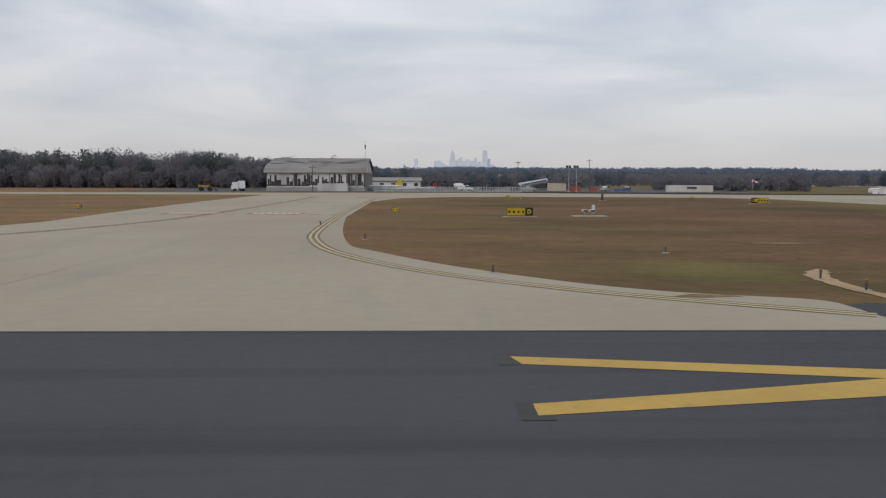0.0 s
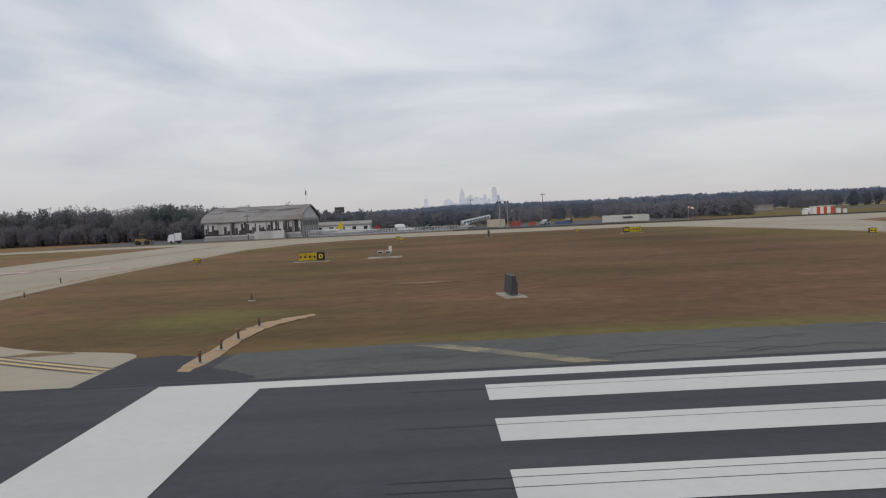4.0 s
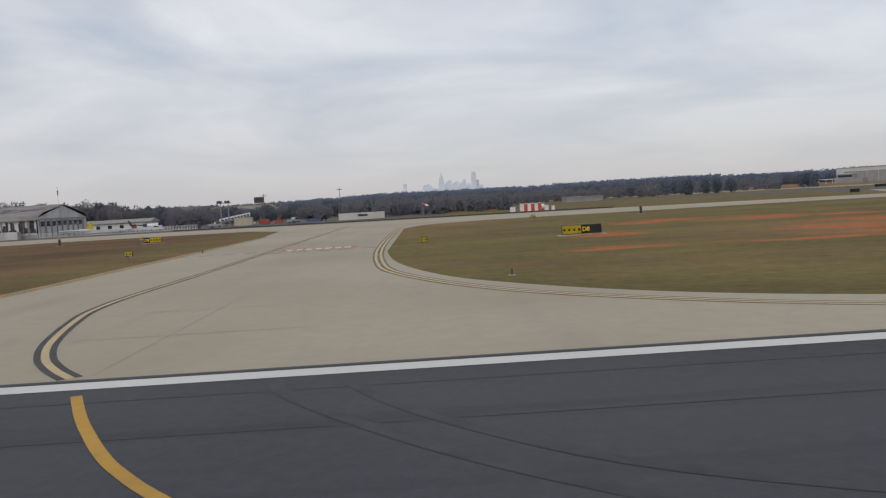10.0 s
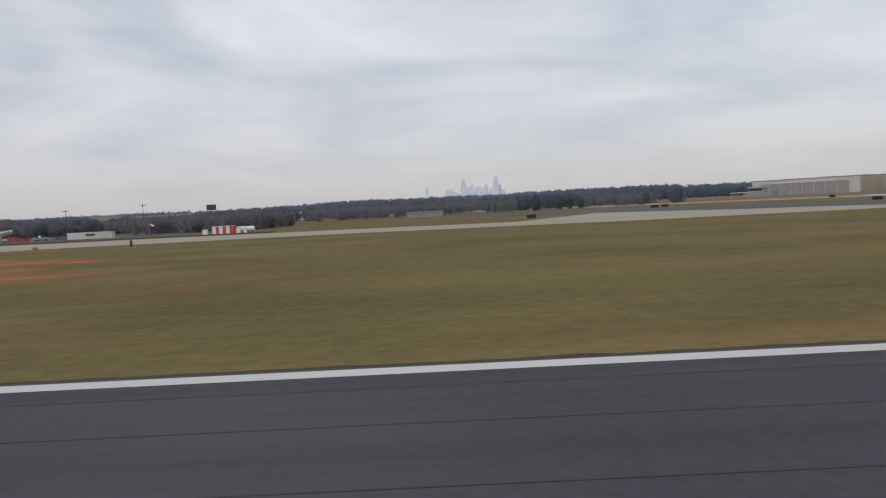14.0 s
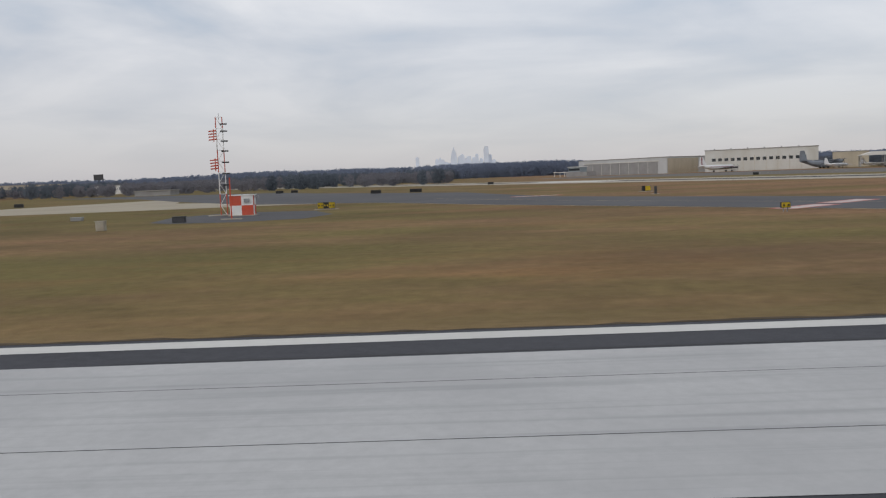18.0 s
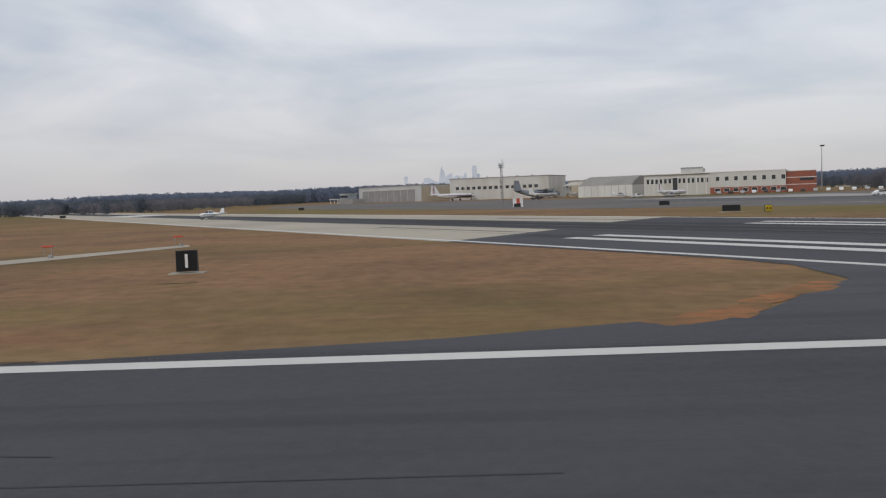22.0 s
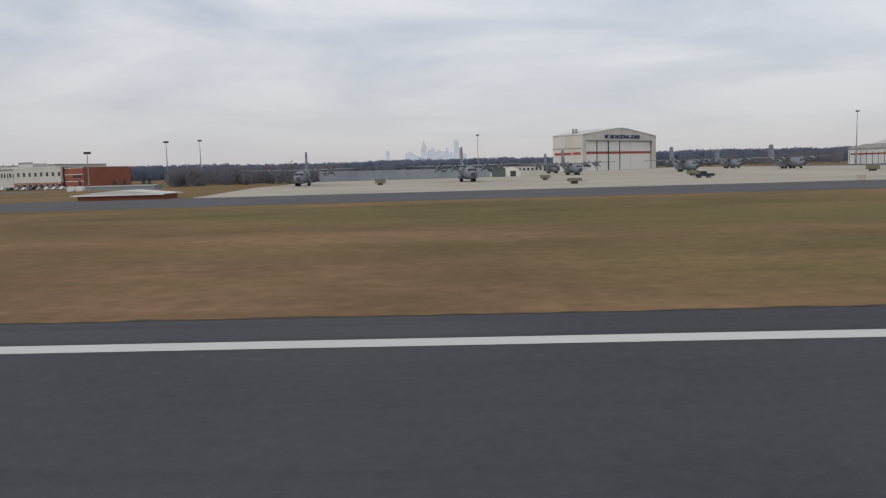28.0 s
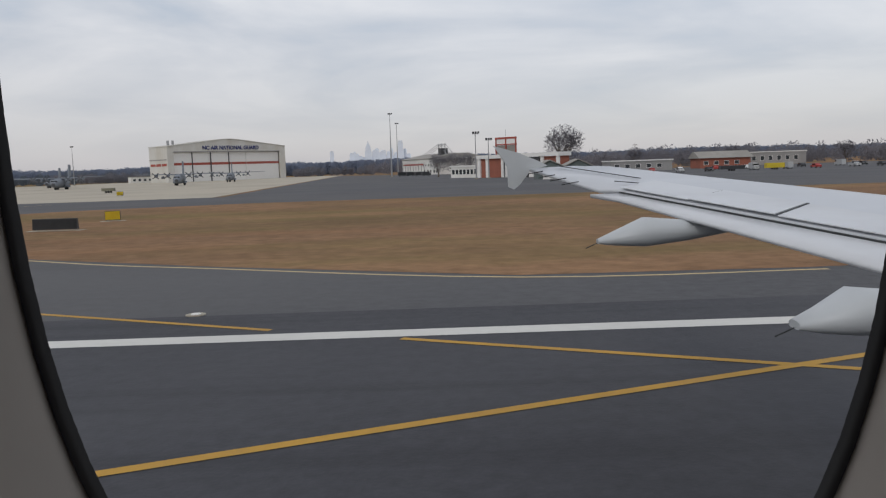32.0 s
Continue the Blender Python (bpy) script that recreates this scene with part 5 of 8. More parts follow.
hut = thing("low_hut", 790.8, 160, 0, -2, "low brick hut with a broad pale shallow roof", "hut")
part("wall", boxes((0.6, 18, 0.8, 9, 0, 1.0)), BRICK_RED, hut)
part("roof", prisms([(-0.3, 1.0), (18.9, 1.0), (18.9, 1.15), (9.8, 1.95), (8.6, 1.95), (-0.3, 1.15)], 'y', 0, 10), CREAM, hut)
part("eave", boxes((-0.4, 19.0, -0.15, 0, 0.92, 1.1)), TRIM_WHITE, hut)
shed = thing("long_shed", 720, 300, 0, 0, "long low blue grey metal shed below the field", "shed")
part("wall", boxes((0, 31, 0, 9, -0.2, 1.25)), SHED_BLUE, shed)
part("roof", prisms([(-0.3, 1.25), (9.3, 1.25), (4.5, 1.75)], 'x', -0.3, 31.3), GREY_ROOF, shed)
for k in range(7):
    part("wall_rib", boxes((2 + 4.3 * k, 2.2 + 4.3 * k, -0.08, 0, 0, 1.25)), STEEL, shed)
for x in (721.2, 724.6):
    tk = thing("storage_tank", x, 296, 0, 0, "white rounded tank before the shed", "tank")
    part("body", rods(((0, -1.3, 0.55), (0, 1.3, 0.55), 1.25), n=16), WHITE_WALL, tk)
    part("vent", rods(((0.3, 0, 1.6), (0.3, 0, 2.0), 0.08)), DARK_METAL, tk)

# grey fence with a lined cloth along the apron
screen = thing("screen_fence", 800, 372, 0, 3, "long blue grey windscreen fence behind the parked aircraft", "fence")
SCREEN = mat("blue_grey_screen_cloth", (0.25, 0.28, 0.318), 0.85, vary=0.12, scale=0.6, stain=(0.15, 0.168, 0.19), stain_scale=0.1)
for k in range(10):
    part("fence_panel", boxes((k * 8.0, k * 8.0 + 7.8, 0, 0.15, 0, 4.8 - 0.05 * k)), SCREEN, screen)
    part("fence_post", boxes((k * 8.0 - 0.15, k * 8.0 + 0.05, -0.1, 0.25, 0, 5.0)), STEEL, screen)

tent = thing("storage_tent", 887, 378, 0, 3, "white storage tent with a dark open end beside the fence", "tent")
part("cover", prisms([(0, 0), (7, 0), (7, 2.8), (3.5, 4.6), (0, 2.8)], 'y', 0, 9), WHITE_WALL, tent)
part("dark_annex", boxes((-6, -0.2, 0, 6, 0, 4.2), bevel=0.1), GARAGE_GREEN, tent)
# dark plate on the solid front, in place of the tent's shaded inside
part("door_opening_shade", boxes((2.2, 4.8, -0.05, 0.0, 0, 2.6)), DARK_METAL, tent)
# --- the guard hangar ---
guard = thing("guard_hangar", 950.7, 580.8, 0, 48.2, "large cream hangar with red striped sliding doors and blue lettering", "hangar")
GW, GE, GR, GD = 105.0, 25.9, 31.2, 26.0
gable = [(0, 0), (5, 0), (5, 21.8), (99.5, 21.8), (99.5, 0), (GW, 0), (GW, GE), (60.5, GR - 0.4), (52.5, GR), (44.5, GR - 0.4), (0, GE)]
part("front_wall", prisms(gable, 'y', 0, 1.2), CREAM, guard)
part("side_wall", boxes((0, 0.6, 1.2, GD, 0, GE)), CREAM, guard)
part("side_wall", boxes((GW - 0.6, GW, 1.2, GD, 0, GE)), CREAM, guard)
part("back_wall", boxes((0.6, GW - 0.6, GD - 0.6, GD, 0, GE)), CREAM, guard)
part("roof", prisms([(-0.5, GE), (44.5, GR - 0.3), (52.5, GR + 0.1), (60.5, GR - 0.3), (GW + 0.5, GE), (GW + 0.5, GE + 0.5), (60.5, GR + 0.3), (52.5, GR + 0.7), (44.5, GR + 0.3), (-0.5, GE + 0.5)], 'y', -0.5, GD + 0.5), CREAM, guard)
for k in range(6):
    x0, x1 = 5 + k * 15.75, 5 + (k + 1) * 15.75
    leaf = part("sliding_door", boxes((x0, x1 - 0.2, 1.4 + 0.3 * (k % 2), 1.9 + 0.3 * (k % 2), 0, 21.6)), TRIM_WHITE, guard)
    part("red_stripe", boxes((x0, x1 - 0.2, 1.32 + 0.3 * (k % 2), 1.4 + 0.3 * (k % 2), 12.2, 14.0)), RED_STRIPE, leaf)
    if k in (1, 2, 3):
        part("door_edge", boxes((x0 - 0.5, x0 + 0.3, 1.1, 1.6, 0, 21.6)), DARK_METAL, leaf)
part("door_header", boxes((5, 99.5, -0.25, 0, 21.8, 22.4)), GREY_WALL, guard)
words("NC AIR NATIONAL GUARD", 2.85, BLUE_SIGN, guard, 54, -0.35, 23.6, "sign_lettering")
for k in range(3):       # windows and stripe of the side
    part("side_window", boxes((-0.12, 0, 1.5 + 8 * k, 8.3 + 8 * k, 11.8, 13.6)), RED_STRIPE, guard)
part("side_ledge", boxes((-0.3, 0, 1, GD, 16.2, 16.8)), GREY_WALL, guard)
for x in (9, 13):
    part("roof_vent", rods(((x, 14, GE + 0.5), (x, 14, GE + 5.0), 0.9, 0.9), n=10), STEEL, guard)
annex = thing("guard_annex", 900, 640, 0, 30, "low white flat-roofed annex beside the guard hangar", "building")
part("wall", boxes((0, 34, 0, 12, 0, 4.6)), WHITE_WALL, annex)
part("roof", boxes((-0.3, 34.3, -0.3, 12.3, 4.6, 5.1)), GREY_ROOF, annex)
facade_windows(annex, [3 + 4 * k for k in range(8)], 1.4, 3.2, 2.0)

# --- white hangar hung from cables ---
cabled = thing("cable_roof_hangar", 1122, 546, 0, -64, "white low hangar with roof cables over steel masts", "hangar")
part("front_wall", boxes((0, 58, 0, 0.6, 0, 9.6)), WHITE_WALL, cabled)
part("side_wall", boxes((0, 0.6, 0.6, 40, 0, 9.6)), WHITE_WALL, cabled)
part("back_wall", boxes((0.6, 58, 39.4, 40, 0, 9.6)), WHITE_WALL, cabled)
part("end_wall", boxes((57.4, 58, 0.6, 39.4, 0, 9.6)), WHITE_WALL, cabled)
part("roof", prisms([(-0.5, 9.6), (40.5, 9.6), (40.5, 10.2), (24, 13.2), (16, 13.2), (-0.5, 10.2)], 'x', -0.5, 48), GREY_ROOF, cabled)
part("flat_roof", boxes((48, 58.4, -0.4, 40.4, 9.6, 10.1)), TRIM_WHITE, cabled)
for k in range(3):
    x = 33 + k * 4.5
    m = part("mast", rods(((x, 12, 10), (x, 12, 19.5), 0.3)), STEEL, cabled)
    part("cable", rods(((x, 12, 19.5), (x - 24, 12, 12.9), 0.16), ((x, 12, 19.5), (x + 15, 12, 10.4), 0.16), n=5), STEEL, m)
part("roof_plant", boxes((36, 40, 10, 15, 12, 16.5)), DARK_METAL, cabled)
for k in range(9):
    part("side_door", boxes((k * 4.3 + 0.8, k * 4.3 + 1.1, -0.15, 0, 0, 8.0)), DARK_METAL, cabled)
part("red_stripe", boxes((2, 34, -0.12, 0, 6.0, 7.0)), RED_STRIPE, cabled)
facade_windows(cabled, [34, 38, 42, 46, 50, 54], 5.2, 6.6, 1.4, -0.1)
facade_windows(cabled, [36, 41, 45, 50, 54], 1.2, 3.0, 2.0, -0.1, "door_window")

# --- red framed gate tower, fire station ---
frame_t = thing("red_frame_tower", 1177, 415, 0, -38, "tall open red steel frame with white panels", "tower")
for x in (0, 6, 12):
    part("post", boxes((x - 0.3, x + 0.3, -0.3, 0.3, 0, 18.2)), RED_STRIPE, frame_t)
part("crossbeam", boxes((-0.4, 12.4, -0.35, 0.35, 17.6, 18.6)), RED_STRIPE, frame_t)
part("crossbeam", boxes((-0.4, 12.4, -0.35, 0.35, 14.6, 15.2)), RED_STRIPE, frame_t)
part("panel", boxes((0.4, 5.6, -0.1, 0.1, 15.3, 17.5)), TRIM_WHITE, frame_t)
part("panel", boxes((6.4, 11.6, -0.1, 0.1, 15.3, 17.5)), TRIM_WHITE, frame_t)
part("lower_panel", boxes((0.4, 11.6, 0.4, 0.5, 4.0, 14.5)), GREY_ROOF, frame_t)
part("antenna", rods(((6, 0, 18.6), (6, 0, 22.6), 0.06)), STEEL, frame_t)

station = thing("fire_station", 1162, 299, 0, -55, "flat-roofed white and brick fire station with three tall doors", "building")
SW = 43.5
part("wall", boxes((0, SW, 0.4, 4.5, 0, 7.4)), BRICK_RED, station)
part("roof_fascia", boxes((-0.5, SW + 0.5, -0.5, 5.0, 6.9, 8.2)), TRIM_WHITE, station)
for x in (0, 4.6, 13.5, 34.5, SW - 1.4):
    part("pier", boxes((x, x + 1.4, -0.1, 0.4, 0, 6.9)), TRIM_WHITE, station)
for k in range(3):
    d = part("bay_door", boxes((15.6 + 6.4 * k, 20.6 + 6.4 * k, 0.0, 0.35, 0, 5.6)), TRIM_WHITE, station)
    part("door_frame", boxes((15.1 + 6.4 * k, 15.6 + 6.4 * k, -0.05, 0.35, 0, 6.2), (20.6 + 6.4 * k, 21.1 + 6.4 * k, -0.05, 0.35, 0, 6.2), (15.1 + 6.4 * k, 21.1 + 6.4 * k, -0.05, 0.35, 5.6, 6.9)), DARK_METAL, d)
wing_w = thing("station_wing", 1152, 318, 0, -55, "low white office wing with a window band", "building")
part("wall", boxes((0, 20, 0, 10, 0, 4.2)), WHITE_WALL, wing_w)
part("roof", boxes((-0.4, 20.4, -0.4, 10.4, 4.2, 4.8)), TRIM_WHITE, wing_w)
facade_windows(wing_w, [1.8 + 2.4 * k for k in range(8)], 1.4, 3.2, 1.7)

for x in (1175.4, 1183.4):
    g = thing("storage_garage", x, 228, 0, 0, "grey green gabled garage with a white roller door", "garage", "garages")
    part("wall", prisms([(0, 0), (7.4, 0), (7.4, 3.5), (3.7, 5.2), (0, 3.5)], 'y', 0, 9), GARAGE_GREEN, g)
    part("roof", prisms([(-0.4, 3.4), (3.7, 5.3), (7.8, 3.4), (7.8, 3.65), (3.7, 5.55), (-0.4, 3.65)], 'y', -0.5, 9.4), GREY_ROOF, g)
    dr = part("roller_door", boxes((1.6, 5.8, -0.08, 0, 0, 3.1)), TRIM_WHITE, g)
    for j in range(4):
        part("door_slat", boxes((1.6, 5.8, -0.11, -0.08, 0.6 + 0.65 * j, 0.65 + 0.65 * j)), GREY_WALL, dr)

for k, (x, y, w, d, hgt, wall_m, turn, lab) in enumerate((
        (1188, 470, 34, 14, 6.5, GREY_WALL, -20, "long low grey building with a flat roof"),
        (1218, 330, 26, 12, 4.2, GREY_WALL, 5, "low grey building with a white fascia"),
        (1262, 352, 22, 14, 4.4, BRICK_RED, 0, "brick house with a low hipped grey roof"),
        (1300, 430, 44, 16, 6.5, GREY_WALL, 0, "long grey building behind bare trees"),
        (1392, 330, 30, 16, 6.4, WHITE_WALL, 4, "white gabled building beside the car park"))):
    b = thing("outbuilding", x, y, 0, turn, lab, "building")
    part("wall", boxes((0, w, 0, d, 0, hgt)), wall_m, b)
    if k in (2, 4):
        part("roof", prisms([(-1, hgt), (d + 1, hgt), (d / 2 + 1, hgt + 3), (d / 2 - 1, hgt + 3)], 'x', -1, w + 1), GREY_ROOF, b)
    else:
        part("roof", boxes((-0.4, w + 0.4, -0.4, d + 0.4, hgt, hgt + 0.5)), TRIM_WHITE if k != 0 else GREY_ROOF, b)
    facade_windows(b, [2.5 + 4.5 * j for j in range(int(w / 4.5))], hgt * 0.35, hgt * 0.7, 1.9)

# far shops and sheds beyond the woods
for k, (x, y, w, hgt, m, lab) in enumerate(((-128, 690, 30, 12.0, GREY_WALL, "distant grey shop building"), (-105, 700, 62, 10.5, TAN, "distant long tan shop building"),
                                            (-212, 905, 95, 12, TAN, "distant long tan warehouse"), (164, 420, 19, 2.3, GREY_WALL, "distant low grey shed"),
                                            (-60, 760, 40, 8, WHITE_WALL, "distant plain white flat-roofed building"), (40, 640, 26, 7, WHITE_WALL, "distant low white metal shed"))):
    b = thing("distant_building", x, y, 0, 0, lab, "building")
    part("wall", boxes((0, w, 0, 14, 0, hgt)), m, b)
    part("roof", boxes((-0.4, w + 0.4, -0.4, 14.4, hgt, hgt + 0.5)), GREY_ROOF, b)
hoard = thing("billboard", -120, 1000, 0, 0, "dark hoarding on a tall pole", "billboard")
part("pole", rods(((4, 0, 0), (4, 0, 18), 0.5)), DARK_METAL, hoard)
part("board", boxes((-2, 10, -0.5, 0.5, 16, 23)), DARK_METAL, hoard)

# ---- aircraft and vehicles ----
MIL_GREY = mat("matt_military_grey", (0.198, 0.222, 0.255), 0.65, vary=0.08, scale=0.7, stain=(0.16, 0.168, 0.18), stain_scale=0.25, stain_amount=0.6)
MIL_DARK = mat("dark_aircraft_grey", (0.07, 0.073, 0.08), 0.6, vary=0.1, scale=0.7)
PLANE_WHITE = mat("white_aircraft_paint", (0.74, 0.745, 0.75), 0.35, vary=0.04, scale=0.6, stain=(0.6, 0.6, 0.6), stain_scale=0.3, stain_amount=0.4, spec=0.5)
BARE_ALU = mat("bare_aluminium", (0.50, 0.51, 0.53), 0.35, metal=0.6, vary=0.08, scale=0.6)
CAR_GLASS = mat("car_glass", (0.025, 0.028, 0.032), 0.1, vary=0.1, scale=1, spec=0.6)
TYRE = mat("tyre_rubber", (0.025, 0.025, 0.026), 0.85, vary=0.2, scale=4)
PAINTS = {"white": PLANE_WHITE, "silver": mat("silver_car_paint", (0.40, 0.41, 0.42), 0.35, metal=0.3, vary=0.04, scale=1, spec=0.5),
          "dark": mat("dark_car_paint", (0.03, 0.032, 0.036), 0.3, vary=0.1, scale=1, spec=0.5),
          "red": mat("red_car_paint", (0.32, 0.03, 0.025), 0.35, vary=0.08, scale=1, spec=0.5),
          "olive": mat("olive_equipment_paint", (0.17, 0.165, 0.12), 0.6, vary=0.12, scale=1),
          "ochre": mat("dull_ochre_paint", (0.27, 0.19, 0.055), 0.7, vary=0.15, scale=1, stain=(0.14, 0.10, 0.05), stain_scale=0.5),
          "yellow": mat("yellow_equipment_paint", (0.52, 0.40, 0.03), 0.5, vary=0.1, scale=1)}


def ring(x, y, z, ry, rz, n=14, squash=1.0):
    """A cross-section of a body that runs along y."""
    out = []
    for k in range(n):
        a = 2 * math.pi * k / n
        out.append((x + ry * math.cos(a), y, z + rz * math.sin(a) * (squash if math.sin(a) < 0 else 1)))
    return out


def foil(p0, p1, c0, c1, thick0, thick1, up=(0, 0, 1)):
    """A wing panel between two leading-edge points, with its chords along +y."""
    bm = bmesh.new()
    upv = Vector(up)
    prof = [(0, 0), (0.08, 0.6), (0.3, 1), (0.65, 0.65), (1, 0.05), (0.65, -0.4), (0.3, -0.6), (0.08, -0.4)]
    rings_ = []
    for p, c, t in ((p0, c0, thick0), (p1, c1, thick1)):
        rings_.append([tuple(Vector(p) + Vector((0, c * a, 0)) + upv * (t * b / 2)) for a, b in prof])
    loft(bm, rings_)
    return bm


def transport(x, y, turn, label, group="parked transports", nose_out=True):
    """A four-engined high-wing military transport; nose towards local -y."""
    t = thing("transport_plane", x, y, 0, turn, label, "aircraft", group)
    body = bmesh.new()
    loft(body, [ring(0, -0.2, 2.4, 0.25, 0.25), ring(0, 0.5, 2.45, 1.0, 0.9), ring(0, 1.6, 2.6, 1.6, 1.5), ring(0, 3.0, 2.85, 2.0, 2.0), ring(0, 5, 2.95, 2.15, 2.15),
                ring(0, 17, 2.95, 2.15, 2.15), ring(0, 21, 3.5, 1.9, 1.7), ring(0, 25, 4.3, 1.2, 1.1), ring(0, 29, 5.0, 0.45, 0.5)])
    f = part("fuselage", body, MIL_GREY, t)
    part("cockpit_glazing", boxes((-1.35, 1.35, 1.15, 1.95, 3.55, 4.25), bevel=0.25), CAR_GLASS, f)
    part("radome", prisms([(0.25 * math.cos(a) * 3, 2.4 + 0.75 * math.sin(a)) for a in [k * math.pi / 5 for k in range(10)]], 'y', -0.55, 0.35), MIL_DARK, f)
    for s in (-1, 1):
        part("gear_pod", prisms([(s * 2.0, 0.9), (s * 2.9, 1.1), (s * 2.9, 1.9), (s * 2.0, 2.2)], 'y', 10, 16.5), MIL_GREY, t)
        part("wing", foil((0, 9.2, 5.1), (s * 20.2, 9.9, 5.6), 4.9, 2.6, 0.75, 0.25), MIL_GREY, t)
        part("tailplane", foil((0, 24.6, 5.2), (s * 8.0, 26.0, 5.3), 3.9, 2.0, 0.4, 0.15), MIL_GREY, t)
        for ex in (4.9, 10.2):
            nac = bmesh.new()
            loft(nac, [ring(s * ex, 6.3, 4.75, 0.35, 0.35, 10), ring(s * ex, 6.9, 4.6, 0.6, 0.75, 10), ring(s * ex, 9.5, 4.6, 0.65, 0.8, 10), ring(s * ex, 13.4, 5.0, 0.3, 0.3, 10)])
            e = part("engine_nacelle", nac, MIL_GREY, t)
            blades = bmesh.new()
            for k in range(4):
                a = math.pi / 4 + k * math.pi / 2
                ca, sa = math.cos(a), math.sin(a)
                prism(blades, [(s * ex + 0.2 * ca - 0.16 * sa, 4.75 + 0.2 * sa + 0.16 * ca), (s * ex + 2.0 * ca - 0.2 * sa, 4.75 + 2.0 * sa + 0.2 * ca),
                               (s * ex + 2.0 * ca + 0.2 * sa, 4.75 + 2.0 * sa - 0.2 * ca), (s * ex + 0.2 * ca + 0.16 * sa, 4.75 + 0.2 * sa - 0.16 * ca)], 'y', 6.1, 6.25)
            part("propeller", blades, MIL_DARK, e)
        tank = bmesh.new()
        loft(tank, [ring(s * 7.6, 8, 4.0, 0.15, 0.15, 8), ring(s * 7.6, 9.5, 4.0, 0.6, 0.6, 8), ring(s * 7.6, 14, 4.0, 0.6, 0.6, 8), ring(s * 7.6, 16, 4.1, 0.1, 0.1, 8)])
        part("drop_tank", tank, MIL_GREY, t)
        for yy in (11.4, 14.2):
            part("main_wheel", rods(((s * 1.75, yy, 0.7), (s * 2.45, yy, 0.7), 0.7), n=12), TYRE, t)
    part("nose_wheel", rods(((-0.4, 2.6, 0.5), (0.4, 2.6, 0.5), 0.5), n=12), TYRE, t)
    part("nose_leg", rods(((0, 2.6, 0.5), (0, 2.6, 1.4), 0.14)), STEEL, t)
    fin = bmesh.new()
    prism(fin, [(20.5, 5.0), (24.5, 6.0), (26.3, 11.8), (29.2, 11.8), (29.6, 5.2)], 'x', -0.22, 0.22)
    part("fin", fin, MIL_GREY, t)
    return t


first = transport(814.5, 262, 6, "grey four-propeller military transport parked on the apron")
for x, y, turn in ((871.6, 255, 8), (920, 364, 10), (920.5, 462, 10), (972, 364, 10), (1024, 376, 11), (1025, 466, 11)):
    copy_thing(first, at(x, y, 0, turn))
transport(584.5, 522, 97, "dark grey transport aircraft parked side-on before the hangars", "museum aircraft")


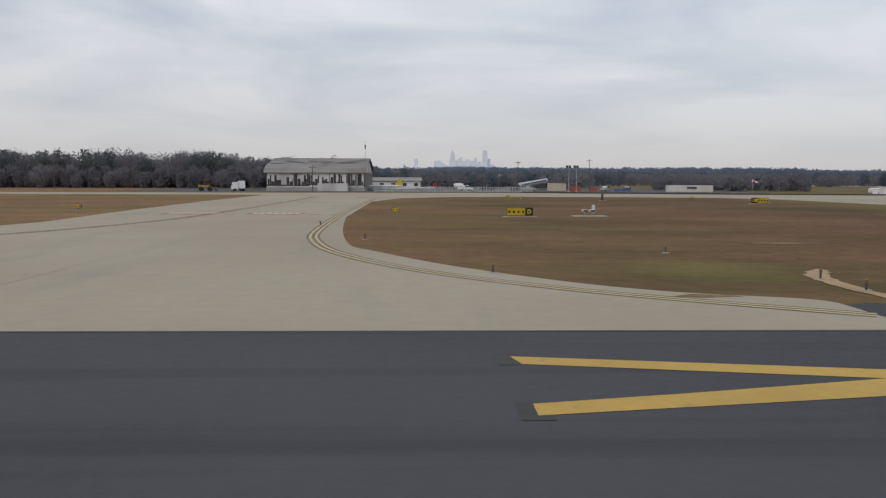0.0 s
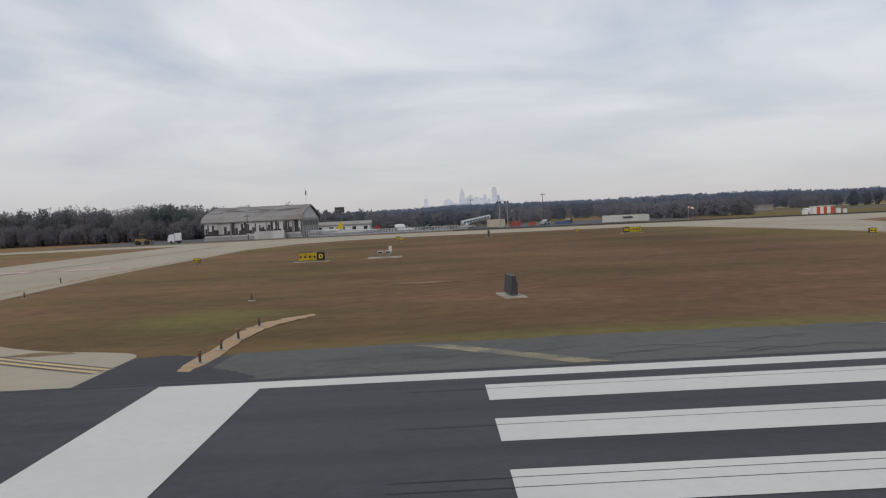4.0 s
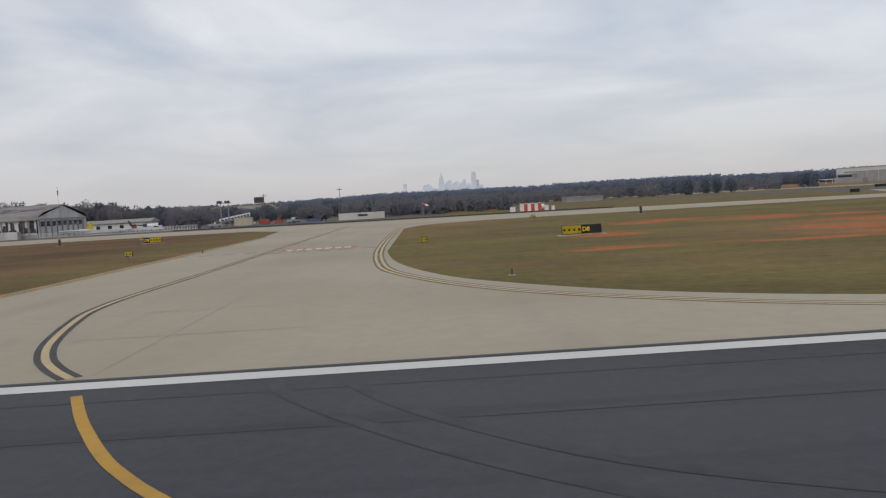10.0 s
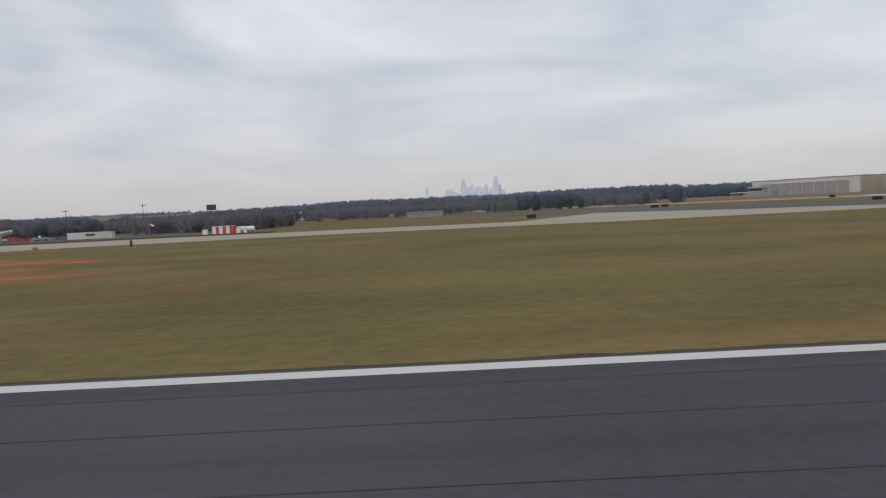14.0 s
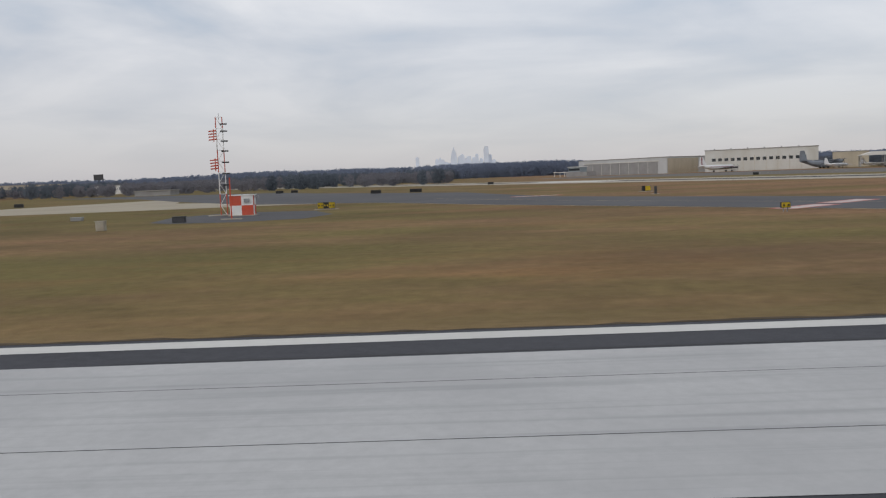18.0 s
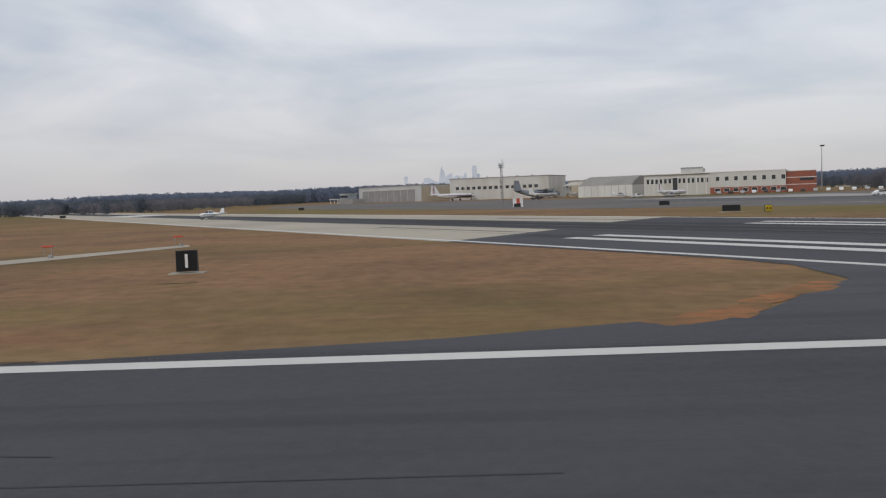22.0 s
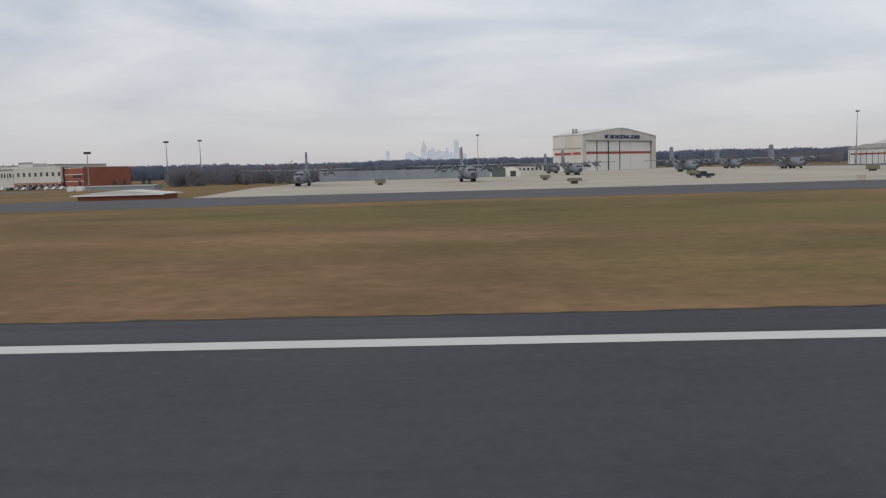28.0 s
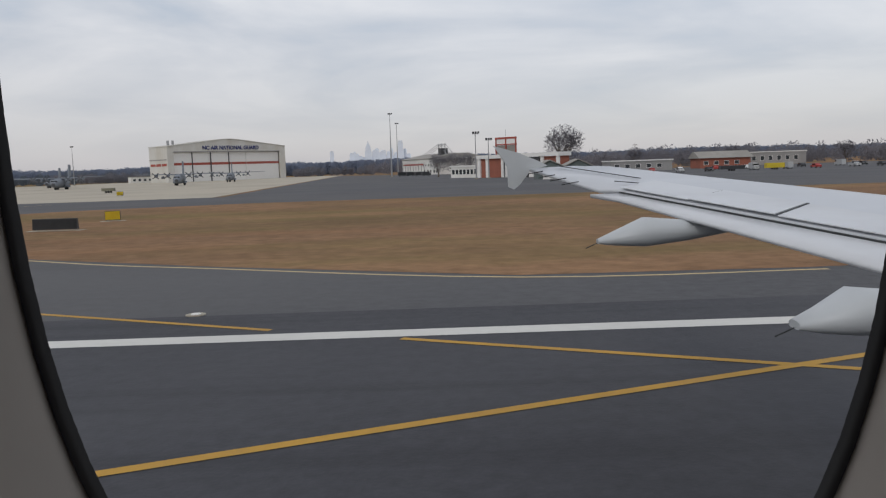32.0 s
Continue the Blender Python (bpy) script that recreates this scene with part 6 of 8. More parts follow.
def low_wing(x, y, turn, k, body_m, fin_m, label, name, engines="prop4", group="parked civil aircraft", stripe=None):
    """A low-wing aircraft, nose towards local -y, k times a 36 m long airliner."""
    t = thing(name, x, y, 0, turn, label, "aircraft", group)

    def S(v):
        return tuple(c * k for c in v)
    body = bmesh.new()
    loft(body, [[S(p) for p in r] for r in (ring(0, 0, 3.2, 0.2, 0.2), ring(0, 1.2, 3.2, 1.0, 1.0), ring(0, 3.5, 3.3, 1.65, 1.7), ring(0, 24, 3.3, 1.65, 1.75), ring(0, 31, 3.8, 1.0, 1.1), ring(0, 36, 4.5, 0.2, 0.3))])
    f = part("fuselage", body, body_m, t)
    part("cockpit_glazing", boxes((-0.9 * k, 0.9 * k, 1.3 * k, 2.3 * k, 3.9 * k, 4.5 * k), bevel=0.15 * k), CAR_GLASS, f)
    part("cheat_line", boxes((-1.69 * k, 1.69 * k, 3 * k, 27 * k, 3.4 * k, 3.75 * k)), stripe or MIL_DARK, f)
    for s in (-1, 1):
        part("wing", foil(S((0, 12.5, 2.4)), S((s * 19, 15.5, 3.6)), 5.6 * k, 1.9 * k, 0.75 * k, 0.2 * k), BARE_ALU, t)
        part("tailplane", foil(S((0, 31.5, 4.3)), S((s * 6.8, 33.2, 4.6)), 3.2 * k, 1.5 * k, 0.3 * k, 0.1 * k), body_m, t)
        if engines == "prop4":
            for ex in (5.2, 10.3):
                nac = bmesh.new()
                loft(nac, [[S(p) for p in r] for r in (ring(s * ex, 9.6, 2.9, 0.5, 0.5, 10), ring(s * ex, 10.2, 2.9, 0.75, 0.75, 10), ring(s * ex, 14, 2.9, 0.6, 0.6, 10), ring(s * ex, 17.5, 3.1, 0.15, 0.15, 10))])
                e = part("engine_nacelle", nac, MIL_DARK, t)
                part("propeller", boxes((s * ex * k - 0.12 * k, s * ex * k + 0.12 * k, 9.3 * k, 9.45 * k, 1.2 * k, 4.6 * k)), MIL_DARK, e)
        elif engines == "jet2":
            nac = bmesh.new()
            loft(nac, [[S(p) for p in r] for r in (ring(s * 2.9, 23.5, 4.3, 0.8, 0.8, 10), ring(s * 2.9, 25, 4.3, 1.0, 1.0, 10), ring(s * 2.9, 29.5, 4.3, 0.6, 0.6, 10))])
            part("jet_engine", nac, body_m, t)
        part("main_leg", rods((S((s * 5.2, 15.5, 2.4)), S((s * 5.2, 15.5, 0.5)), 0.2 * k)), STEEL, t)
        part("main_wheel", rods((S((s * 4.8, 15.5, 0.6)), S((s * 5.6, 15.5, 0.6)), 0.6 * k), n=12), TYRE, t)
    part("nose_leg", rods((S((0, 3.0, 2.0)), S((0, 3.0, 0.4)), 0.15 * k)), STEEL, t)
    part("nose_wheel", rods((S((-0.3, 3.0, 0.45)), S((0.3, 3.0, 0.45)), 0.45 * k), n=12), TYRE, t)
    fin = bmesh.new()
    top = 10.6
    prism(fin, [(28.5 * k, 4.6 * k), (32.6 * k, top * k), (35.2 * k, top * k), (36.0 * k, 4.6 * k)], 'x', -0.15 * k, 0.15 * k)
    fn = part("fin", fin, fin_m, t)
    if stripe:
        for a in (0.0, 1.0):
            part("fin_stripe", prisms([((33.0 + a) * k, 5.2 * k), ((33.5 + a) * k, 5.2 * k), ((33.6 + a * 0.6) * k, 10.4 * k), ((33.1 + a * 0.6) * k, 10.4 * k)], 'x', -0.18 * k, 0.18 * k), stripe, fn)
    return t


MAROON = mat("maroon_stripe_paint", (0.22, 0.035, 0.05), 0.4, vary=0.08, scale=1)
BLUE_TRIM = mat("blue_trim_paint", (0.05, 0.09, 0.25), 0.4, vary=0.08, scale=1)


def light_plane(x, y, turn, label):
    """A four-seat low-wing light aircraft 8 m long, nose towards local -y."""
    t = thing("light_aircraft", x, y, 0, turn, label, "aircraft", "parked civil aircraft")
    body = bmesh.new()
    loft(body, [ring(0, 0, 1.25, 0.14, 0.14), ring(0, 0.25, 1.25, 0.42, 0.4), ring(0, 1.3, 1.3, 0.55, 0.52), ring(0, 2.4, 1.4, 0.62, 0.62), ring(0, 4.0, 1.45, 0.58, 0.58), ring(0, 5.6, 1.5, 0.3, 0.34), ring(0, 7.6, 1.6, 0.08, 0.14)])
    f = part("fuselage", body, PLANE_WHITE, t)
    cabin = bmesh.new()
    loft(cabin, [ring(0, 1.7, 1.75, 0.3, 0.1), ring(0, 2.3, 1.85, 0.5, 0.42), ring(0, 3.2, 1.9, 0.55, 0.52), ring(0, 4.2, 1.85, 0.42, 0.36), ring(0, 5.0, 1.75, 0.12, 0.08)])
    part("canopy", cabin, CAR_GLASS, f)
    part("cabin_roof", prisms([(2.5, 2.33), (3.2, 2.45), (4.3, 2.24), (4.3, 2.18), (3.2, 2.38), (2.5, 2.27)], 'x', -0.3, 0.3), PLANE_WHITE, f)
    for px in (-1, 1):
        part("door_pillar", boxes((px * 0.5 - 0.09, px * 0.5 + 0.09, 3.1, 3.24, 1.7, 2.3)), PLANE_WHITE, f)
        part("trim_stripe", boxes((px * 0.6 - 0.03, px * 0.6 + 0.03, 1.6, 5.0, 1.34, 1.46)), BLUE_TRIM, f)
        part("wing", foil((0, 2.3, 1.0), (px * 5.6, 2.7, 1.35), 1.45, 0.9, 0.2, 0.1), PLANE_WHITE, t)
        part("tailplane", foil((0, 6.7, 1.75), (px * 1.9, 6.95, 1.8), 0.9, 0.6, 0.1, 0.06), PLANE_WHITE, t)
        part("main_leg", rods(((px * 0.5, 3.0, 1.0), (px * 1.4, 3.0, 0.25), 0.05)), STEEL, t)
        wheel = part("wheel_fairing", boxes((px * 1.4 - 0.12, px * 1.4 + 0.12, 2.6, 3.5, 0.12, 0.45), bevel=0.08), PLANE_WHITE, t)
        part("main_wheel", rods(((px * 1.4 - 0.08, 3.0, 0.2), (px * 1.4 + 0.08, 3.0, 0.2), 0.2), n=12), TYRE, wheel)
    part("nose_leg", rods(((0, 0.8, 1.0), (0, 0.7, 0.2), 0.05)), STEEL, t)
    part("nose_wheel", rods(((-0.08, 0.7, 0.2), (0.08, 0.7, 0.2), 0.2), n=12), TYRE, t)
    part("propeller", boxes((-0.06, 0.06, -0.1, -0.02, 0.35, 2.15)), MIL_DARK, t)
    part("spinner", rods(((0, -0.3, 1.25), (0, 0.05, 1.25), 0.03, 0.16), n=10), PLANE_WHITE, t)
    part("fin", prisms([(6.2, 1.65), (7.0, 3.0), (7.65, 3.0), (7.75, 1.65)], 'x', -0.05, 0.05), PLANE_WHITE, t)
    return t


low_wing(530.6, 567, 122, 1.0, PLANE_WHITE, PLANE_WHITE, "white four-propeller airliner with a dark stripe parked before the hangars", "propeller_airliner", stripe=MAROON)
low_wing(583, 512, 118, 0.62, PLANE_WHITE, PLANE_WHITE, "white business jet parked before the hangars", "business_jet", "jet2")
low_wing(606, 500, 75, 0.55, PLANE_WHITE, PLANE_WHITE, "white twin-jet parked beside the shelter", "business_jet", "jet2")
low_wing(625, 372, 125, 0.55, PLANE_WHITE, PLANE_WHITE, "white business jet with a red stripe near the office", "business_jet", "jet2", stripe=MAROON)
light_plane(450, 214, -106, "small white and blue single-propeller plane on the crossing runway")
light_plane(600, 385, 110, "small white and blue light aircraft near the hangar office")
# relics in the museum yard
sect = thing("fuselage_section", 14, 292, 0, 12, "dismantled silver airliner fuselage tilted on trestles", "aircraft", "museum aircraft")
tube = bmesh.new()
rod(tube, (0, 0, 1.7), (11, 0, 3.6), 1.05, 0.95, 16)
hull = part("hull", tube, BARE_ALU, sect)
for k in range(9):
    part("window", boxes((0.9 + 1.1 * k, 1.6 + 1.1 * k, -1.12, -0.9, 1.95 + 0.19 * k, 2.45 + 0.19 * k)), CAR_GLASS, hull)
# dark plug stands for the shade within the hollow hull
part("open_end_shade", rods(((10.95, 0, 3.59), (11.3, 0, 3.66), 0.85, 0.7), n=14), MIL_DARK, hull)
for x, h in ((1.5, 1.1), (5.5, 1.8), (9.5, 2.5)):
    for s in (-1, 1):
        part("trestle", rods(((x - 0.8, s, 0), (x, s * 0.6, h), 0.1), ((x + 0.8, s, 0), (x, s * 0.6, h), 0.1)), MIL_DARK, sect)
low_wing(-42.5, 285, -95, 0.40, PLANE_WHITE, PAINTS["yellow"], "white museum plane with a yellow fin", "museum_plane", "jet2", "museum aircraft")
low_wing(-25, 290, -80, 0.26, PLANE_WHITE, PAINTS["red"], "white and red museum plane beside the fence", "museum_plane", "jet2", "museum aircraft")


def helicopter(x, y, turn):
    t = thing("helicopter", x, y, 0, turn, "dark and white museum helicopter with a drooping rotor", "helicopter", "museum aircraft")
    cabin = bmesh.new()
    loft(cabin, [ring(0, -2.2, 1.5, 0.2, 0.2), ring(0, -1.6, 1.5, 0.8, 0.75), ring(0, -0.4, 1.6, 1.05, 1.05), ring(0, 1.6, 1.7, 0.95, 1.0), ring(0, 3.0, 2.0, 0.4, 0.45)])
    part("cabin", cabin, PLANE_WHITE, t)
    part("windscreen", boxes((-0.9, 0.9, -1.7, -0.6, 1.7, 2.35), bevel=0.2), CAR_GLASS, t)
    part("tail_boom", rods(((0, 2.6, 2.05), (0, 8.2, 2.5), 0.34, 0.14)), MIL_DARK, t)
    part("tail_fin", prisms([(7.6, 2.2), (8.8, 4.1), (9.3, 4.1), (8.6, 2.2)], 'x', -0.07, 0.07), MIL_DARK, t)
    part("rotor_mast", rods(((0, 0.3, 2.5), (0, 0.3, 3.4), 0.12)), STEEL, t)
    for a in (0.4, 0.4 + math.pi):
        part("rotor_blade", rods(((0, 0.3, 3.4), (5.6 * math.cos(a), 0.3 + 5.6 * math.sin(a), 3.1), 0.12), n=5), MIL_DARK, t)
    for sx in (-0.9, 0.9):
        part("skid", rods(((sx, -1.8, 0.12), (sx, 2.2, 0.12), 0.07)), STEEL, t)
        part("skid_strut", rods(((sx * 0.6, -0.6, 0.9), (sx, -0.6, 0.12), 0.05), ((sx * 0.6, 1.2, 0.9), (sx, 1.2, 0.12), 0.05)), STEEL, t)
    return t


helicopter(-7.5, 287, 120)


def car(x, y, turn, paint, label, kind_="saloon"):
    t = thing({"saloon": "car", "pickup": "pickup_truck", "van": "van"}[kind_], x, y, 0, turn, label, "car", "parked cars")
    if kind_ == "van":
        side = [(-2.6, 0.4), (2.6, 0.4), (2.6, 1.2), (2.0, 1.4), (1.5, 2.3), (-2.5, 2.4), (-2.6, 1.0)]
        glass = (1.1, 1.9, -0.86, 0.86, 1.45, 2.1)
    elif kind_ == "pickup":
        side = [(-2.7, 0.5), (2.7, 0.5), (2.7, 1.1), (1.5, 1.2), (0.9, 1.9), (-0.4, 1.9), (-0.6, 1.25), (-2.7, 1.25)]
        glass = (-0.3, 1.2, -0.86, 0.86, 1.3, 1.75)
    else:
        side = [(-2.2, 0.35), (2.2, 0.35), (2.25, 0.85), (1.3, 1.0), (0.7, 1.5), (-1.0, 1.52), (-1.7, 1.05), (-2.2, 0.95)]
        glass = (-1.2, 0.95, -0.82, 0.82, 1.02, 1.38)
    part("body", prisms(side, 'y', -0.85, 0.85), PAINTS[paint], t)
    part("window_glass", boxes((glass[0], glass[1], -0.88, 0.88, glass[4], glass[5])), CAR_GLASS, t)
    for wx in (-1.4, 1.4):
        for wy in (-0.8, 0.8):
            w = part("wheel", rods(((wx, wy - 0.12, 0.34), (wx, wy + 0.12, 0.34), 0.34), n=12), TYRE, t)
            part("rim", rods(((wx, wy - 0.14, 0.34), (wx, wy + 0.14, 0.34), 0.19), n=10), STEEL, w)
    for s in (-0.6, 0.6):
        part("headlight", boxes((side[1][0] - 0.05, side[1][0] + 0.04, s - 0.18, s + 0.18, 0.62, 0.8)), TRIM_WHITE, t)
    return t


car(934.3, 222, 190, "dark", "dark pickup standing on the apron edge", "pickup")
r3 = random.Random(9)
for k in range(26):
    x, y = 1228 + (k % 13) * 11.5 + r3.uniform(-2, 2), 268 + (k // 13) * 34 + r3.uniform(-1, 1)
    kind_, paint = r3.choice(("saloon", "saloon", "pickup", "van")), r3.choice(("white", "silver", "dark", "dark", "silver", "red"))
    car(x, y, r3.choice((88, 92, 270)), paint, {"white": "white", "silver": "silver grey", "dark": "black", "red": "dark red"}[paint] + " " +
        {"saloon": "car", "pickup": "pickup", "van": "van"}[kind_] + " standing in the car park", kind_)
for k in range(14):
    paint = r3.choice(("white", "silver", "dark"))
    car(640 + k * 4.6, 372 - k * 2.05, 66, paint, {"white": "white", "silver": "silver grey", "dark": "black"}[paint] + " car parked along the office")
for x, y in ((1126, 460), (1131, 452), (1136, 443), (1140, 434)):
    car(x, y, 26, "dark", "black car parked by the white hangar", "van")
for x, y, p in ((600, 362, "white"), (612, 352, "silver"), (560, 420, "dark")):
    car(x, y, 10, p, ("white" if p == "white" else "silver grey" if p == "silver" else "black") + " pickup on the hangar ramp", "pickup")


car(635.7, 222, 8, "white", "white car on the ramp beside the taxiway")
car(641.5, 224, 4, "dark", "black car on the ramp beside the taxiway")
for x, y, p in ((16, 279, "silver"), (26, 283, "white"), (43, 279, "silver"), (52, 284, "dark"), (-6, 282, "white"), (2, 284, "dark")):
    car(x, y, 15 + x, p, {"white": "white", "silver": "silver grey", "dark": "black"}[p] + " vehicle among the scrap in the museum yard", "pickup")


def lorry(x, y, turn, paint, box_paint, label, length=7.0):
    t = thing("box_lorry", x, y, 0, turn, label, "lorry")
    part("cab", prisms([(0, 0.6), (2.1, 0.6), (2.1, 1.5), (1.7, 2.9), (0, 3.0)], 'y', -1.15, 1.15), PAINTS[paint], t)
    part("windscreen", boxes((1.5, 1.98, -1.0, 1.0, 1.7, 2.5)), CAR_GLASS, t)
    part("cargo_box", boxes((-length, -0.15, -1.2, 1.2, 0.9, 3.4), bevel=0.06), PAINTS[box_paint], t)
    part("chassis", boxes((-length, 1.9, -0.5, 0.5, 0.5, 0.9)), DARK_METAL, t)
    for wx in (1.1, -length * 0.55, -length * 0.75):
        for wy in (-1.0, 1.0):
            part("wheel", rods(((wx, wy - 0.15, 0.48), (wx, wy + 0.15, 0.48), 0.48), n=12), TYRE, t)
    return t


lorry(-81.5, 263, 200, "white", "white", "white lorry cab standing beside the taxiway", 2.2)
lorry(1173, 294, 215, "white", "white", "white box lorry at the fire station doors", 6)


def trailer(x, y, turn, paint, label, size=(4.2, 1.9, 2.1)):
    t = thing("trailer", x, y, 0, turn, label, "trailer")
    L_, W_, H_ = size
    part("box", boxes((-L_ / 2, L_ / 2, -W_ / 2, W_ / 2, 0.6, 0.6 + H_), bevel=0.06), PAINTS[paint], t)
    part("drawbar", rods(((L_ / 2, 0, 0.6), (L_ / 2 + 1.2, 0, 0.5), 0.06)), STEEL, t)
    for wy in (-W_ / 2, W_ / 2):
        for wx in (-0.4, 0.4):
            part("wheel", rods(((wx, wy - 0.1, 0.35), (wx, wy + 0.1, 0.35), 0.35), n=12), TYRE, t)
    return t


for x, y, p, size, lab in ((894.6, 258, "olive", (3.2, 1.8, 1.0), "olive ground power cart on the apron"), (943, 265, "olive", (3.6, 1.9, 1.1), "olive ground power cart on the apron"),
                           (843, 248, "olive", (3.2, 1.7, 1.4), "olive ground power cart on the apron"), (997.5, 259, "olive", (3.6, 1.9, 1.3), "olive ground power cart on the apron"),
                           (896, 196, "olive", (3.4, 1.8, 0.8), "low olive equipment cart on the apron"), (1046, 246, "olive", (3.6, 1.9, 0.9), "low olive equipment cart on the apron"),
                           (1257, 262, "yellow", (6, 2, 1.6), "yellow tank trailer in the car park"), (1304, 262, "white", (5, 2, 2.3), "white box trailer in the car park"),
                           (1243, 262, "dark", (8, 2.2, 1.2), "long black flatbed trailer in the car park")):
    trailer(x, y, 0, p, lab, size)


def digger(x, y):
    t = thing("wheel_loader", x, y, 0, 10, "dull ochre wheel loader parked by the woods", "loader")
    part("body", boxes((-2.4, 1.2, -1.1, 1.1, 0.9, 2.0), bevel=0.15), PAINTS["ochre"], t)
    part("cab", boxes((-0.9, 0.6, -0.9, 0.9, 2.0, 3.5), bevel=0.1), CAR_GLASS, t)
    part("cab_roof", boxes((-1.0, 0.7, -1.0, 1.0, 3.5, 3.7)), PAINTS["ochre"], t)
    part("lift_arm", rods(((0.9, -0.6, 1.6), (2.9, -0.6, 0.9), 0.14), ((0.9, 0.6, 1.6), (2.9, 0.6, 0.9), 0.14)), PAINTS["ochre"], t)
    part("bucket", prisms([(2.7, 0.2), (3.9, 0.2), (3.6, 0.5), (3.0, 1.4), (2.7, 1.3)], 'y', -1.3, 1.3), DARK_METAL, t)
    for wx in (-1.5, 1.2):
        for wy in (-1.15, 1.15):
            part("wheel", rods(((wx, wy - 0.25, 0.75), (wx, wy + 0.25, 0.75), 0.75), n=12), TYRE, t)


digger(-91.5, 262)


def container(x, y, turn, size, material, label):
    t = thing("container", x, y, 0, turn, label, "container")
    L_, W_, H_ = size
    part("shell", boxes((0, L_, 0, W_, 0.1, H_)), material, t)
    n = int(L_ / 0.8)
    for k in range(n):
        part("rib", boxes((k * L_ / n, k * L_ / n + 0.12, -0.06, 0, 0.1, H_)), material, t)
    part("lid", boxes((-0.05, L_ + 0.05, -0.05, W_ + 0.05, H_, H_ + 0.12)), material, t)


container(60.2, 263, -1, (15, 2.6, 2.2), CREAM, "long cream storage container with a small dark sign")
sg = thing("container_sign", 66.5, 262.8, 1.2, -1, "small dark sign fixed on the container", "sign")
part("board", boxes((0, 3.2, -0.1, -0.02, 0, 0.6)), DARK_METAL, sg)
container(22.6, 277, 0, (6.2, 2.5, 2.7), TAN, "plain tan metal storage container")
container(31, 279, 5, (3.4, 2.2, 1.7), RED_STRIPE, "faded red container beside scrap")
container(36.8, 276, -8, (2.4, 1.8, 1.2), RED_STRIPE, "small bright red storage bin")
container(47, 281, 0, (5, 2.4, 0.9), mat("blue_tarpaulin", (0.08, 0.12, 0.24), 0.7, vary=0.15, scale=1), "low stack under a blue tarpaulin")
container(9, 272, 0, (3, 2.2, 2.0), DARK_METAL, "dark scrap bin by the fence")
tank = thing("fuel_tank", 118, 250, 0, 0, "white horizontal tank beside the taxiway", "tank")
bm = rods(((2.6, 0, 1.0), (8, 0, 1.0), 0.8), n=16)
part("shell", bm, PLANE_WHITE, tank)
part("cradle", boxes((3.4, 3.8, -0.7, 0.7, 0, 0.5), (6.6, 7.0, -0.7, 0.7, 0, 0.5)), GREY_WALL, tank)

# barrier fence of the museum yard
fence = thing("barrier_fence", -37, 261, 0, -1.2, "row of pale crowd barriers along the museum yard", "fence")
for k in range(26):
    x = k * 2.0
    pn = part("barrier_panel", boxes((x, x + 1.9, 0, 0.08, 1.5, 1.62), (x, x + 1.9, 0, 0.08, 0.25, 0.36)), PALE_METAL, fence)
    for j in range(4):
        part("barrier_bar", boxes((x + 0.1 + j * 0.52, x + 0.26 + j * 0.52, -0.01, 0.07, 0.0, 1.56)), PALE_METAL, pn)
kerb = thing("kerb", 0, 0, 0, 0, "dark kerb along the far taxiway edge", "kerb", kind="structure")
part("kerb_stone", prisms([(10, 250), (68, 228), (140, 217), (140, 217.6), (68, 228.6), (10, 250.6)], 'z', 0.0, 0.35), DARK_METAL, kerb)

# ---- signs, lights, masts ----
SIGN_YELLOW = mat("yellow_sign_face", (0.76, 0.56, 0.025), 0.45, vary=0.06, scale=2)
SIGN_BLACK = mat("black_sign_face", (0.022, 0.022, 0.022), 0.5, vary=0.15, scale=2)
SIGN_RED = mat("red_sign_face", (0.38, 0.03, 0.03), 0.5, vary=0.1, scale=2)
SIGN_BACK = mat("dark_sign_housing", (0.045, 0.045, 0.048), 0.6, vary=0.2, scale=2)
PAD = mat("concrete_pad", (0.38, 0.35, 0.29), 0.9, vary=0.1, scale=2, stain=(0.26, 0.22, 0.17), stain_scale=0.8, stain_amount=0.8)
FACES = {"y": (SIGN_YELLOW, SIGN_BLACK), "k": (SIGN_BLACK, SIGN_YELLOW), "w": (SIGN_BLACK, TRIM_WHITE), "r": (SIGN_RED, TRIM_WHITE), "b": (SIGN_BACK, SIGN_BACK)}


